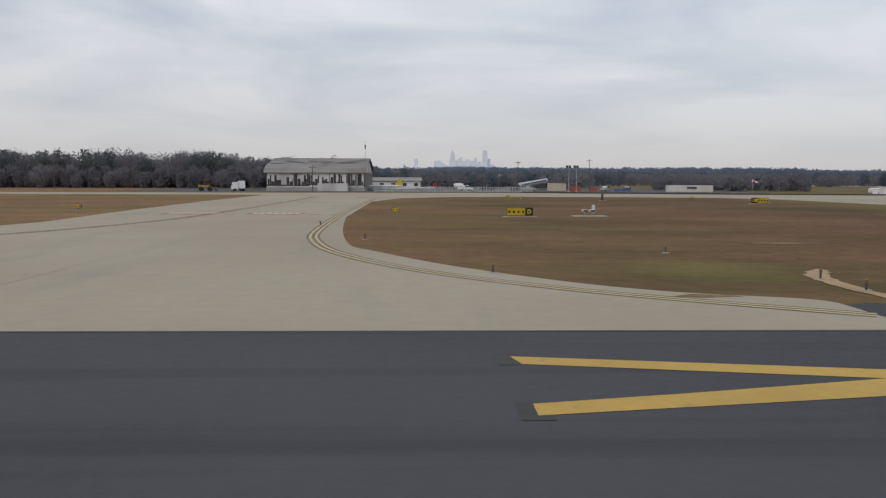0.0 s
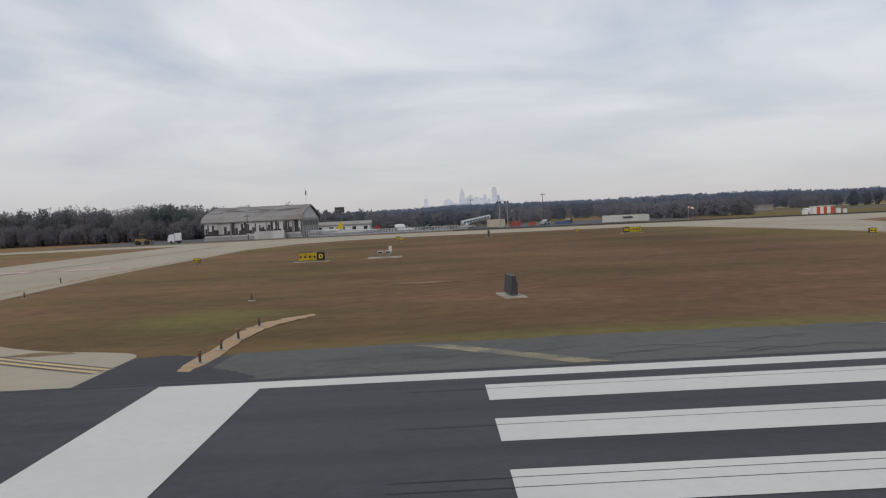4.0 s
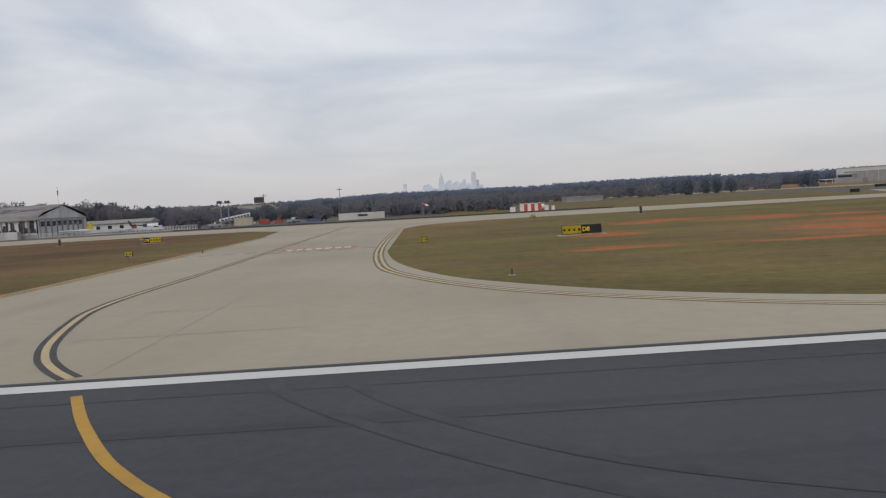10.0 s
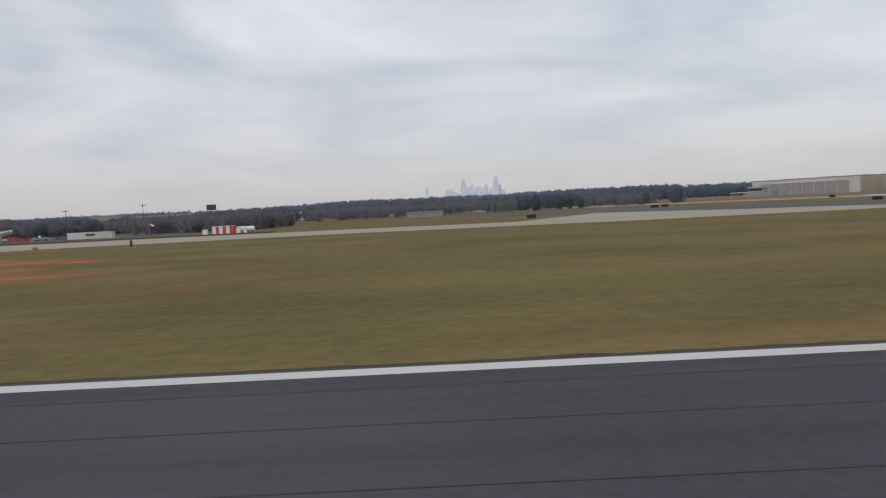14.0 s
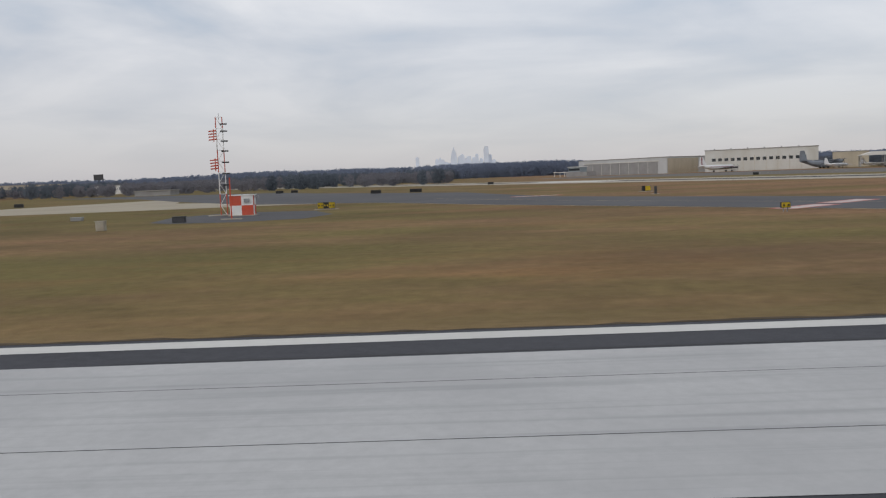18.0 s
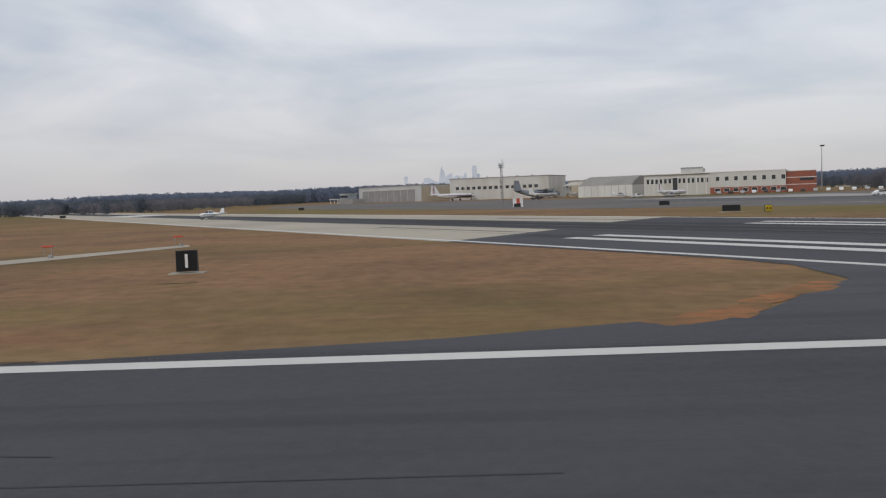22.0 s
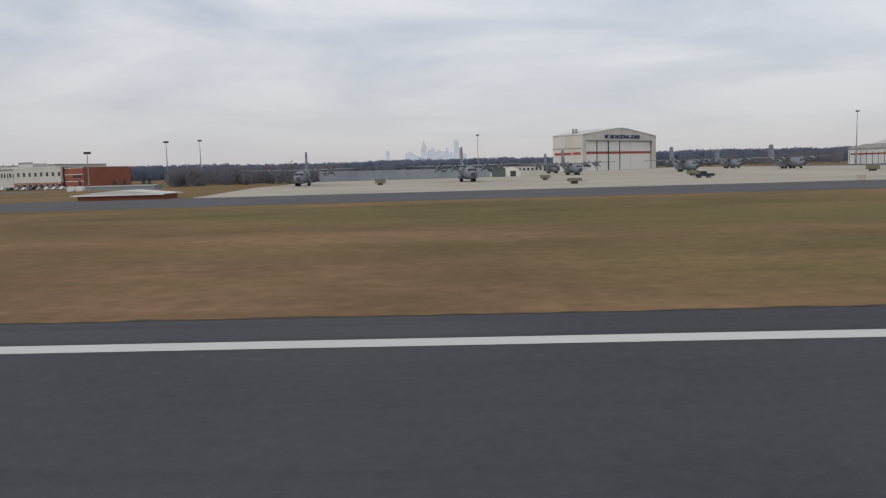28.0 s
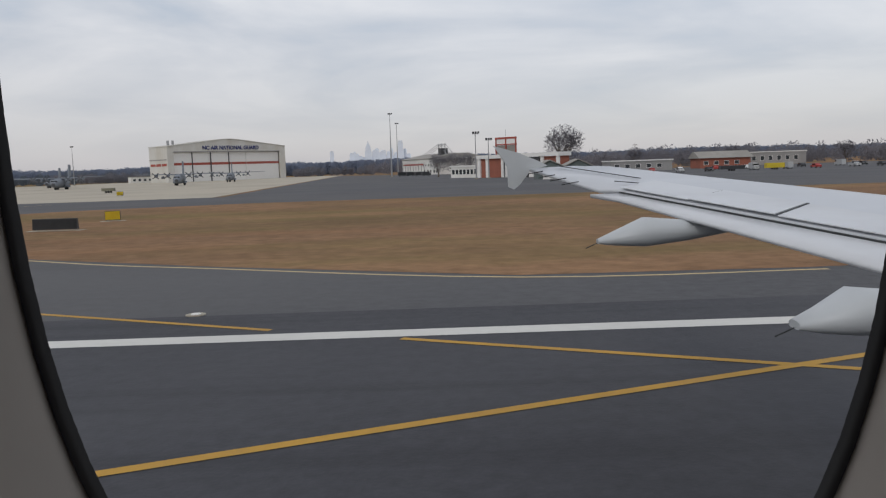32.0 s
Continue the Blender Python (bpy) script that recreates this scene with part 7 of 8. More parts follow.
def airfield_sign(x, y, turn, panels, label, hgt=0.95, pad=True, lift=0.15, group="airfield signs"):
    """A lit sign on short legs. panels: (width, face, text); an empty text is drawn as plain bars, None leaves the face bare."""
    w = sum(p[0] for p in panels)
    t = thing("airfield_sign", x, y, 0, turn, label, "sign", group)
    if pad:
        part("pad", boxes((-w / 2 - 0.45, w / 2 + 0.45, -0.6, 0.6, -0.05, 0.06)), PAD, t)
    part("housing", prisms([(-0.20, lift), (0.20, lift), (0.10, lift + hgt), (-0.10, lift + hgt)], 'x', -w / 2, w / 2), SIGN_BACK, t)
    for lx in (-w / 2 + 0.25, w / 2 - 0.25):
        part("leg", rods(((lx, 0, 0.0), (lx, 0, lift + 0.1), 0.05)), STEEL, t)
    a = -w / 2
    tilt = 0.10 / hgt
    for pw, face, text in panels:
        fm, lm = FACES[face]
        bm = bmesh.new()
        y0, y1 = -0.20 - 0.02, -0.10 - 0.02
        vs = [bm.verts.new(p) for p in ((a + 0.03, y0 + 0.05 * tilt, lift + 0.05), (a + pw - 0.03, y0 + 0.05 * tilt, lift + 0.05), (a + pw - 0.03, y1 - 0.05 * tilt, lift + hgt - 0.05), (a + 0.03, y1 - 0.05 * tilt, lift + hgt - 0.05))]
        bm.faces.new(vs)
        bmesh.ops.solidify(bm, geom=bm.faces[:], thickness=0.015)
        pn = part("panel", bm, fm, t)
        if text:
            words(text, hgt * (0.62 if face == 'w' else 0.48), lm, pn, a + pw / 2, -0.20, lift + hgt * (0.2 if face == 'w' else 0.27), "character", 0.015)
        elif text == "":
            n = max(2, int(pw / 0.5))
            for k in range(n):
                part("bar", boxes((a + pw * (k + 0.30) / n, a + pw * (k + 0.70) / n, -0.235, -0.16, lift + hgt * 0.36, lift + hgt * 0.60)), lm, pn)
        a += pw
    return t


airfield_sign(-9.6, 92.5, 0, [(2.15, "y", ""), (0.9, "k", "D")], "yellow and black taxiway sign on a concrete pad")
airfield_sign(104.9, 85.5, 0, [(2.1, "y", ""), (0.95, "k", "D8"), (1.2, "b", None)], "yellow and black taxiway sign in the grass")
airfield_sign(40.0, 143, 0, [(1.0, "k", "D8"), (2.1, "y", "")], "black and yellow taxiway direction sign")
airfield_sign(314.2, 124, 0, [(0.95, "y", ""), (0.8, "k", ""), (0.95, "y", "")], "yellow and black taxiway sign by the checkered hut")
airfield_sign(656.2, 89.5, -12, [(1.25, "y", "D"), (0.8, "k", "A"), (1.25, "y", "D")], "yellow and black taxiway sign in the grass", 1.0)
airfield_sign(982.6, 72.5, 0, [(0.7, "k", ""), (2.3, "y", ""), (0.9, "k", None)], "yellow taxiway sign with black ends")
airfield_sign(1057.5, 48.6, 12, [(0.95, "y", ""), (0.9, "k", ""), (0.95, "y", "")], "yellow and black taxiway sign between the taxiways")
airfield_sign(1063.0, 39.6, 74, [(1.5, "y", None)], "yellow taxiway sign on a pad", 1.15)
airfield_sign(42.6, 46.4, -88, [(2.7, "y", "")], "yellow taxiway sign with a dark back on a pad", 0.85)
airfield_sign(47.2, 41.4, -90, [(2.6, "b", None)], "dark backed sign on a concrete pad", 0.9)
airfield_sign(8.9, 43.6, 96, [(2.0, "y", "")], "yellow taxiway sign with a dark back on a pad", 1.0)
airfield_sign(122.2, 41.0, 97, [(2.0, "y", "")], "yellow taxiway sign with a dark back on a pad", 1.05)
airfield_sign(371.6, 43.6, 88, [(1.8, "b", None)], "dark sign standing edge-on in the grass", 1.05)
airfield_sign(469.9, 41.5, 88, [(1.8, "b", None)], "dark sign standing edge-on on a pad", 0.95)
airfield_sign(475.7, 41.3, 88, [(1.8, "b", None)], "dark sign standing edge-on on a pad", 0.95)
airfield_sign(502.9, 51.2, 6, [(1.35, "w", "1")], "square black distance sign with a white number one", 1.35)
airfield_sign(684.5, 46.4, 97, [(1.35, "w", "2")], "square black distance sign with a white number two", 1.35)
airfield_sign(684.0, 40.9, 96, [(2.0, "r", "")], "red holding position sign with white bars", 0.8)
airfield_sign(986.2, 42.2, 83, [(1.35, "w", "3")], "square black distance sign with a white number three", 1.35)
airfield_sign(984.6, 39.6, 80, [(1.8, "b", None)], "dark sign standing edge-on beside another", 1.2)
airfield_sign(403.5, 111.0, 2, [(4.2, "b", None)], "long dark back of a taxiway sign")
airfield_sign(1114.0, 71.2, -2, [(4.0, "b", None)], "long dark back of a taxiway sign")
airfield_sign(1113.8, 84.0, 14, [(1.5, "y", None)], "yellow sign board seen at an angle")
airfield_sign(564.3, 131.0, 0, [(2.9, "b", None)], "dark back of a long sign beside a yellow one", 1.0)
airfield_sign(567.6, 124.0, 0, [(1.1, "y", "")], "small square yellow taxiway sign", 1.0, False)
airfield_sign(371.0, 155.0, 20, [(0.6, "b", None), (1.2, "y", None)], "small yellow and dark sign in the grass")
airfield_sign(1068, 200, 0, [(1.6, "y", None)], "yellow sign at the apron edge")
for x, y, w in ((210.5, 224, 2.6), (266, 308, 3.0), (311, 232, 3.0), (322.8, 229, 3.4), (349, 340, 2.5), (455.3, 325, 2.2), (536.8, 231, 2.0), (568.5, 190, 2.4), (658, 210, 3.0), (673.6, 163, 3.4),
                (271, 312, 2.6), (640, 190, 2.4)):
    airfield_sign(x, y, 0, [(w, "b", None)], "dark back of a distant taxiway sign", 1.0, False)
for x, y in ((-3.2, 166), (-1.9, 155), (32.7, 158), (108.8, 151), (442, 124), (-24.2, 97), (-66.8, 107.7), (54.8, 91), (88, 83), (995.8, 80.7), (1033, 88.8), (691, 68.6), (364.6, 74.2)):
    airfield_sign(x, y, 0, [(0.85, "y", "")], "small yellow taxiway edge board", 0.55, False, 0.35)
for x, y in ((15.4, 161), (128.5, 148), (630.6, 117), (368.6, 138)):
    t = thing("marker_post", x, y, 0, 0, "thin dark marker post in the grass", "post")
    part("post", boxes((-0.22, 0.22, -0.15, 0.15, 0, 1.35), bevel=0.04), SIGN_BACK, t)
    part("foot", boxes((-0.7, 0.7, -0.5, 0.5, -0.05, 0.06)), PAD, t)


def papi(x, y):
    t = thing("approach_light_unit", x, y, 0, 0, "pale grey approach slope light boxes on a concrete pad", "light")
    part("pad", boxes((-2.0, 2.0, -1.2, 1.2, -0.05, 0.1)), PAD, t)
    for k, lx in enumerate((-0.55, 0.35)):
        lamp = part("light_box", boxes((lx - 0.32, lx + 0.32, -0.5, 0.4, 0.55, 0.82), bevel=0.05), PALE_METAL, t)
        part("lamp_glass", boxes((lx - 0.24, lx + 0.24, -0.53, -0.5, 0.6, 0.77)), CAR_GLASS, lamp)
        for ly in (-0.3, 0.25):
            part("leg", rods(((lx, ly, 0.1), (lx, ly, 0.55), 0.04)), STEEL, t)
    part("control_box", boxes((0.42, 0.78, 0.45, 0.75, 0.3, 1.35), bevel=0.03), PALE_METAL, t)


papi(-1.2, 94)
crate = thing("equipment_crate", 422.3, 84.5, 0, 0, "grey lattice equipment crate on a concrete pad", "equipment")
part("pad", boxes((-2.6, 2.8, -1.2, 1.4, -0.05, 0.08)), PAD, crate)
for x in (-0.9, 0.9):
    for y in (-0.6, 0.6):
        part("upright", rods(((x, y, 0.08), (x, y, 1.4), 0.05)), STEEL, crate)
part("core", boxes((-0.35, 0.4, -0.3, 0.3, 0.25, 0.9)), GREY_WALL, crate)
part("brace", rods(((-0.9, -0.6, 0.1), (0.9, -0.6, 1.4), 0.035), ((0.9, -0.6, 0.1), (-0.9, -0.6, 1.4), 0.035), ((-0.9, -0.6, 0.75), (0.9, -0.6, 0.75), 0.035), n=5), STEEL, crate)
for y in (-0.7, 0.6):
    part("top_rail", boxes((-1.0, 1.0, y, y + 0.1, 1.35, 1.45)), STEEL, crate)
for x, y, w, hgt, m, lab in ((296.3, 85.1, 0.9, 1.0, PAD, "pale concrete junction box in the grass"), (300.4, 97.5, 1.5, 0.7, SIGN_BACK, "low dark cabinet by the gravel"),
                             (630.2, 98, 1.3, 0.75, PAD, "low pale equipment box in the grass"), (279.5, 114.7, 1.6, 0.45, STEEL, "low open steel rack in the grass"),
                             (947, 160.5, 1.3, 0.9, TAN, "tan box at the taxiway edge"), (995.5, 163, 1.2, 0.9, TAN, "tan box at the taxiway edge")):
    t = thing("ground_cabinet", x, y, 0, 0, lab, "cabinet")
    part("body", boxes((-w / 2, w / 2, -0.4, 0.4, 0, hgt), bevel=0.04), m, t)
    part("lid", boxes((-w / 2 - 0.05, w / 2 + 0.05, -0.45, 0.45, hgt, hgt + 0.08)), m, t)

# gravelled pad, checkered hut, lattice mast
sheet("gravel_pad", [(296, 99), (300, 95), (308, 93), (316, 96), (318, 106), (313, 120), (300, 124), (294, 113)], 0.02, ASPHALT_OLD, "dark gravel pad round the hut", "pavement")
ch = thing("checkered_hut", 303.0, 110.5, 0, 6, "small red and white checkered equipment hut", "hut")
CW, CD, CHT = 3.2, 2.6, 2.7
part("floor_slab", boxes((-0.3, CW + 0.3, -0.3, CD + 0.3, -0.05, 0.12)), PAD, ch)
for i in range(2):
    for j in range(2):
        m = ORANGE_RED if (i + j) % 2 else TRIM_WHITE
        z0, z1 = 0.12 + j * CHT / 2, 0.12 + (j + 1) * CHT / 2
        part("front_panel", boxes((i * CW / 2, (i + 1) * CW / 2, 0, 0.12, z0, z1)), m, ch)
        part("side_panel", boxes((0, 0.12, 0.12 + i * (CD - 0.24) / 2, 0.12 + (i + 1) * (CD - 0.24) / 2, z0, z1)), ORANGE_RED if (i + j) % 2 == 0 else TRIM_WHITE, ch)
        part("side_panel", boxes((CW - 0.12, CW, 0.12 + i * (CD - 0.24) / 2, 0.12 + (i + 1) * (CD - 0.24) / 2, z0, z1)), m, ch)
        part("back_panel", boxes((i * CW / 2, (i + 1) * CW / 2, CD - 0.12, CD, z0, z1)), m, ch)
part("roof", boxes((-0.12, CW + 0.12, -0.12, CD + 0.12, CHT + 0.12, CHT + 0.24)), TRIM_WHITE, ch)
part("air_unit", boxes((CW * 0.62, CW * 0.85, -0.25, 0, 1.9, 2.4)), STEEL, ch)
part("wall_lamp", boxes((CW, CW + 0.7, 1.0, 1.2, 2.5, 2.65)), STEEL, ch)
rm = thing("red_mast", 306.0, 100.6, 0, 0, "thin red warning mast before the hut", "mast")
part("pole", rods(((0, 0, 0), (0, 0, 5.3), 0.09)), ORANGE_RED, rm)
part("foot", boxes((-1.3, 1.3, -0.35, 0.35, -0.05, 0.15)), PAD, rm)


def lattice(x, y, hgt, w, name, label, red=True, turn=15):
    t = thing(name, x, y, 0, turn, label, "mast")
    n = int(hgt / 1.5)
    for sx in (-w, w):
        for sy in (-w, w):
            for k in range(n):
                part("leg", rods(((sx, sy, hgt * k / n), (sx, sy, hgt * (k + 1) / n), 0.06), n=5), (ORANGE_RED if (k // 2) % 2 == 0 else TRIM_WHITE) if red else STEEL, t)
    bm = bmesh.new()
    for k in range(n):
        z0, z1 = hgt * k / n, hgt * (k + 1) / n
        s = 1 if k % 2 else -1
        rod(bm, (-w * s, -w, z0), (w * s, -w, z1), 0.035, n=4)
        rod(bm, (w, -w * s, z0), (w, w * s, z1), 0.035, n=4)
        rod(bm, (-w, -w * s, z0), (-w, w * s, z1), 0.035, n=4)
        rod(bm, (-w, -w, z1), (w, -w, z1), 0.035, n=4)
    part("bracing", bm, STEEL if not red else TRIM_WHITE, t)
    return t


lm = lattice(301.0, 114.6, 14.0, 0.45, "lattice_mast", "red and white lattice antenna mast by the hut")
part("foot", boxes((-2.2, 2.2, -1, 1, -0.05, 0.12)), PAD, lm)
for z in (4.4, 6.0, 7.6, 9.2, 10.6, 12.0, 13.0):
    part("antenna_dipole", rods(((0.1, -0.6, z), (1.1, -0.6, z), 0.10)), SIGN_BACK, lm)
for z in (7.3, 11.4):
    for k in range(4):
        part("antenna_arm", rods(((-1.5, -0.5, z - 0.6 + 0.4 * k), (-0.4, -0.5, z - 0.5 + 0.4 * k), 0.09)), ORANGE_RED, lm)
    part("antenna_spine", rods(((-0.8, -0.5, z - 0.9), (-0.8, -0.5, z + 0.9), 0.07)), ORANGE_RED, lm)
part("lightning_rod", rods(((0, 0, 13.6), (0, 0, 14.6), 0.03)), STEEL, lm)
m2 = lattice(533.1, 243.6, 13.2, 0.24, "radio_mast", "grey lattice mast with antenna platforms", False)
for z in (7.6, 11.9, 12.6):
    pl = part("platform", boxes((-0.85, 0.85, -0.7, 0.7, z, z + 0.12)), STEEL, m2)
    part("railing", boxes((-0.85, 0.85, -0.7, -0.66, z + 0.5, z + 0.57), (-0.85, 0.85, 0.66, 0.7, z + 0.5, z + 0.57)), STEEL, pl)
part("antenna", rods(((0.6, 0, 12.6), (0.6, 0, 14.2), 0.07)), STEEL, m2)
part("antenna", rods(((-0.6, 0, 11.9), (-0.6, 0, 13.5), 0.10)), STEEL, m2)
part("antenna", rods(((0.1, 0, 13.2), (0.1, 0, 14.6), 0.05)), STEEL, m2)
for x, y, w, hgt, n, lab in ((536.0, 236.5, 2.9, 2.6, 3, "red and white striped equipment hut"), (116.9, 236, 6.2, 2.2, 6, "red and white striped localiser hut")):
    t = thing("striped_hut", x, y, 0, 0, lab, "hut")
    for k in range(n):
        part("wall_stripe", boxes((k * w / n, (k + 1) * w / n, 0, 2.4, 0, hgt)), ORANGE_RED if k % 2 else TRIM_WHITE, t)
    part("roof", boxes((-0.15, w + 0.15, -0.15, 2.55, hgt, hgt + 0.12)), TRIM_WHITE, t)
for x, y, w, hgt, lab in ((114.6, 236.5, 1.5, 1.5, "white equipment box beside the striped hut"), (124.6, 236.5, 1.2, 1.6, "white equipment box beside the striped hut"), (126.6, 236.5, 0.9, 1.3, "white equipment box beside the striped hut")):
    t = thing("ground_cabinet", x, y, 0, 0, lab, "cabinet")
    part("body", boxes((-w / 2, w / 2, -0.4, 0.4, 0, hgt), bevel=0.04), TRIM_WHITE, t)
    part("lid", boxes((-w / 2 - 0.05, w / 2 + 0.05, -0.45, 0.45, hgt, hgt + 0.08)), GREY_WALL, t)

cone = thing("wind_cone", 262.4, 85.0, 0, 0, "drooping red wind cone on a short pole", "windsock")
part("pole", rods(((0, 0, 0), (0, 0, 2.3), 0.05)), STEEL, cone)
part("sock", rods(((-0.05, 0, 2.15), (0.75, 0, 2.0), 0.36, 0.30), ((0.72, 0, 2.08), (1.0, 0, 1.0), 0.30, 0.18), n=10), ORANGE_RED, cone)
part("foot", boxes((-0.8, 0.8, -0.6, 0.6, -0.05, 0.06)), PAD, cone)
flag = thing("small_wind_cone", 88, 262, 0, 0, "small red and white wind cone by the container", "windsock")
part("pole", rods(((0, 0, 0), (0, 0, 4.0), 0.06)), STEEL, flag)
part("sock", rods(((0, 0, 3.8), (1.8, 0, 3.3), 0.45, 0.25), n=10), TRIM_WHITE, flag)
part("sock_band", rods(((0.1, 0, 3.78), (0.7, 0, 3.61), 0.46, 0.40), n=10), ORANGE_RED, flag)

# approach light bars on their concrete strips
sheet("light_strip_1", [(446.3, 46.2), (448.8, 41.6), (450.0, 56), (450.6, 68.5), (451.4, 72.2), (447.4, 73), (447.8, 60)], 0.03, APRON, "narrow concrete strip in the grass", "pavement")
sheet("light_strip_2", [(465.6, 52), (470.1, 46.6), (472, 48), (484, 66), (492.5, 82), (491, 86), (481.5, 72), (471, 55)], 0.03, APRON, "narrow concrete strip in the grass", "pavement")
for x, y, turn in ((448.6, 46.5, 0), (449.6, 54.5, 0), (451.0, 64.5, 0), (470.2, 50.6, 0), (477.8, 60.5, 0), (483.2, 71.5, 0), (490.8, 83.5, 0)):
    t = thing("approach_light_bar", x, y, 0, turn, "red light bar on short legs over a concrete strip", "light", "approach lights")
    part("bar", boxes((-0.5, 0.5, -0.1, 0.1, 0.98, 1.15), bevel=0.03), ORANGE_RED, t)
    for lx in (-0.35, 0.35):
        part("leg", rods(((lx, 0, 0), (lx, 0, 1.0), 0.025)), STEEL, t)
    part("junction_box", boxes((0.1, 0.4, -0.2, 0.15, 0.03, 0.3)), STEEL, t)

LAMP_ORANGE = mat("amber_lamp_glass", (0.16, 0.07, 0.03), 0.3, vary=0.05, scale=2)


def edge_light(x, y, pad=0.22):
    t = thing("edge_light", x, y, 0, 0, "small dark amber edge light on a round concrete foot", "light", "edge lights")
    part("foot", rods(((0, 0, -0.03), (0, 0, 0.05), pad), n=14), PAD, t)
    part("stem", rods(((0, 0, 0.05), (0, 0, 0.32), 0.05)), DARK_METAL, t)
    part("lens", rods(((0, 0, 0.32), (0, 0, 0.46), 0.09, 0.06)), LAMP_ORANGE, t)
    return t


e0 = edge_light(-3.0, 26.6)
for x, y in ((-3.0, 29.2), (-3.0, 31.7), (-3.0, 35.4), (-6.2, 47.8), (-17.5, 37.6), (-25.0, 58), (107.3, 30), (93, 46), (-30.4, 75), (61.9, 95)):
    copy_thing(e0, at(x, y))
inset = thing("inset_light", 566.1, 28.2, 0.02, 0, "flat pale light set flush in the shoulder", "light", "inset lights")
part("ring", rods(((0, 0, -0.02), (0, 0, 0.03), 0.32), n=14), PAD, inset)
part("lens", rods(((0, 0, 0.03), (0, 0, 0.05), 0.16), n=10), TRIM_WHITE, inset)
for x, y in ((824, 26.2), (886, 26.2), (947.9, 26.2), (1012, 26.0), (1076.2, 25.8), (1140.1, 26.3)):
    copy_thing(inset, at(x, y, 0.02))
for x, y, a, b in ((41, 33, 2.2, 0.5), (-10, 30.2, 1.4, 0.5), (4, 55, 3.0, 0.8), (-16, 61, 1.2, 0.4), (133, 48, 1.0, 0.4), (504.3, 45.2, 1.4, 0.3), (62, 150, 0.6, 0.3)):
    sheet("worn_patch", [(x - a, y - b * 0.3), (x - a * 0.2, y - b), (x + a, y - b * 0.4), (x + a * 0.7, y + b * 0.5), (x - a * 0.3, y + b)], 0.03, EARTH, "worn pale patch in the grass", "soil", "stuff")


STONE_GREY = mat("dark_weathered_stone", (0.10, 0.095, 0.075), 0.95, vary=0.35, scale=3, bump=0.3, bump_scale=6)
rubble = bmesh.new()
rgs = random.Random(8)
for k in range(46):
    bmesh.ops.create_icosphere(rubble, subdivisions=1, radius=rgs.uniform(0.05, 0.14), matrix=Matrix.Translation((370.6 + rgs.gauss(0, 0.6), 34.6 + rgs.gauss(0, 0.22), rgs.uniform(0.0, 0.09))) @ Matrix.Diagonal((1.3, 1, 0.7, 1)))
tagged(part("rubble", rubble, STONE_GREY, None, "small heap of grey stones in the grass"), category="stones", kind="stuff")


def flood_pole(x, y, hgt, label, heads=3, turn=0):
    t = thing("floodlight_pole", x, y, 0, turn, label, "street lamp", "floodlight poles")
    part("pole", rods(((0, 0, 0), (0, 0, hgt), 0.011 * hgt + 0.08, 0.12), n=10), STEEL, t)
    part("crossarm", boxes((-1.1, 1.1, -0.1, 0.1, hgt - 0.5, hgt - 0.3)), STEEL, t)
    for k in range(heads):
        part("lamp_head", boxes((-1.0 + 0.85 * k, -0.35 + 0.85 * k, -0.6, 0.2, hgt - 0.3, hgt + 0.35), bevel=0.06), DARK_METAL, t)
    part("base", boxes((-0.5, 0.5, -0.5, 0.5, -0.05, 0.4)), PAD, t)


for x, y, hgt in ((719.6, 445, 24), (731.5, 364.8, 20.3), (736, 279.6, 13.6), (875.8, 594.7, 28.6), (1121.4, 435.2, 34), (1119.8, 530, 34), (1160, 271.2, 15.6), (1164.6, 276, 13.5)):
    flood_pole(x, y, hgt, "tall steel floodlight pole with a cluster of lamps")
for x in (25.0, 27.4):
    flood_pole(x, 251, 8.2, "short steel light mast beside the museum yard", 2)
for x, y, hgt in ((-57, 262, 8.6), (-118, 318, 14), (-140, 330, 12.5), (-104, 332, 12), (-160, 305, 13), (20, 345, 12), (52, 350, 13), (1245, 400, 13), (1330, 300, 12)):
    t = thing("utility_pole", x, y, 0, 0, "plain grey utility pole with a crossarm", "pole")
    part("pole", rods(((0, 0, 0), (0, 0, hgt), 0.16, 0.1)), BARK, t)
    part("crossarm", boxes((-1.2, 1.2, -0.08, 0.08, hgt - 0.9, hgt - 0.7)), BARK, t)
    part("insulator", rods(((-1, 0, hgt - 0.7), (-1, 0, hgt - 0.45), 0.07), ((1, 0, hgt - 0.7), (1, 0, hgt - 0.45), 0.07)), STEEL, t)


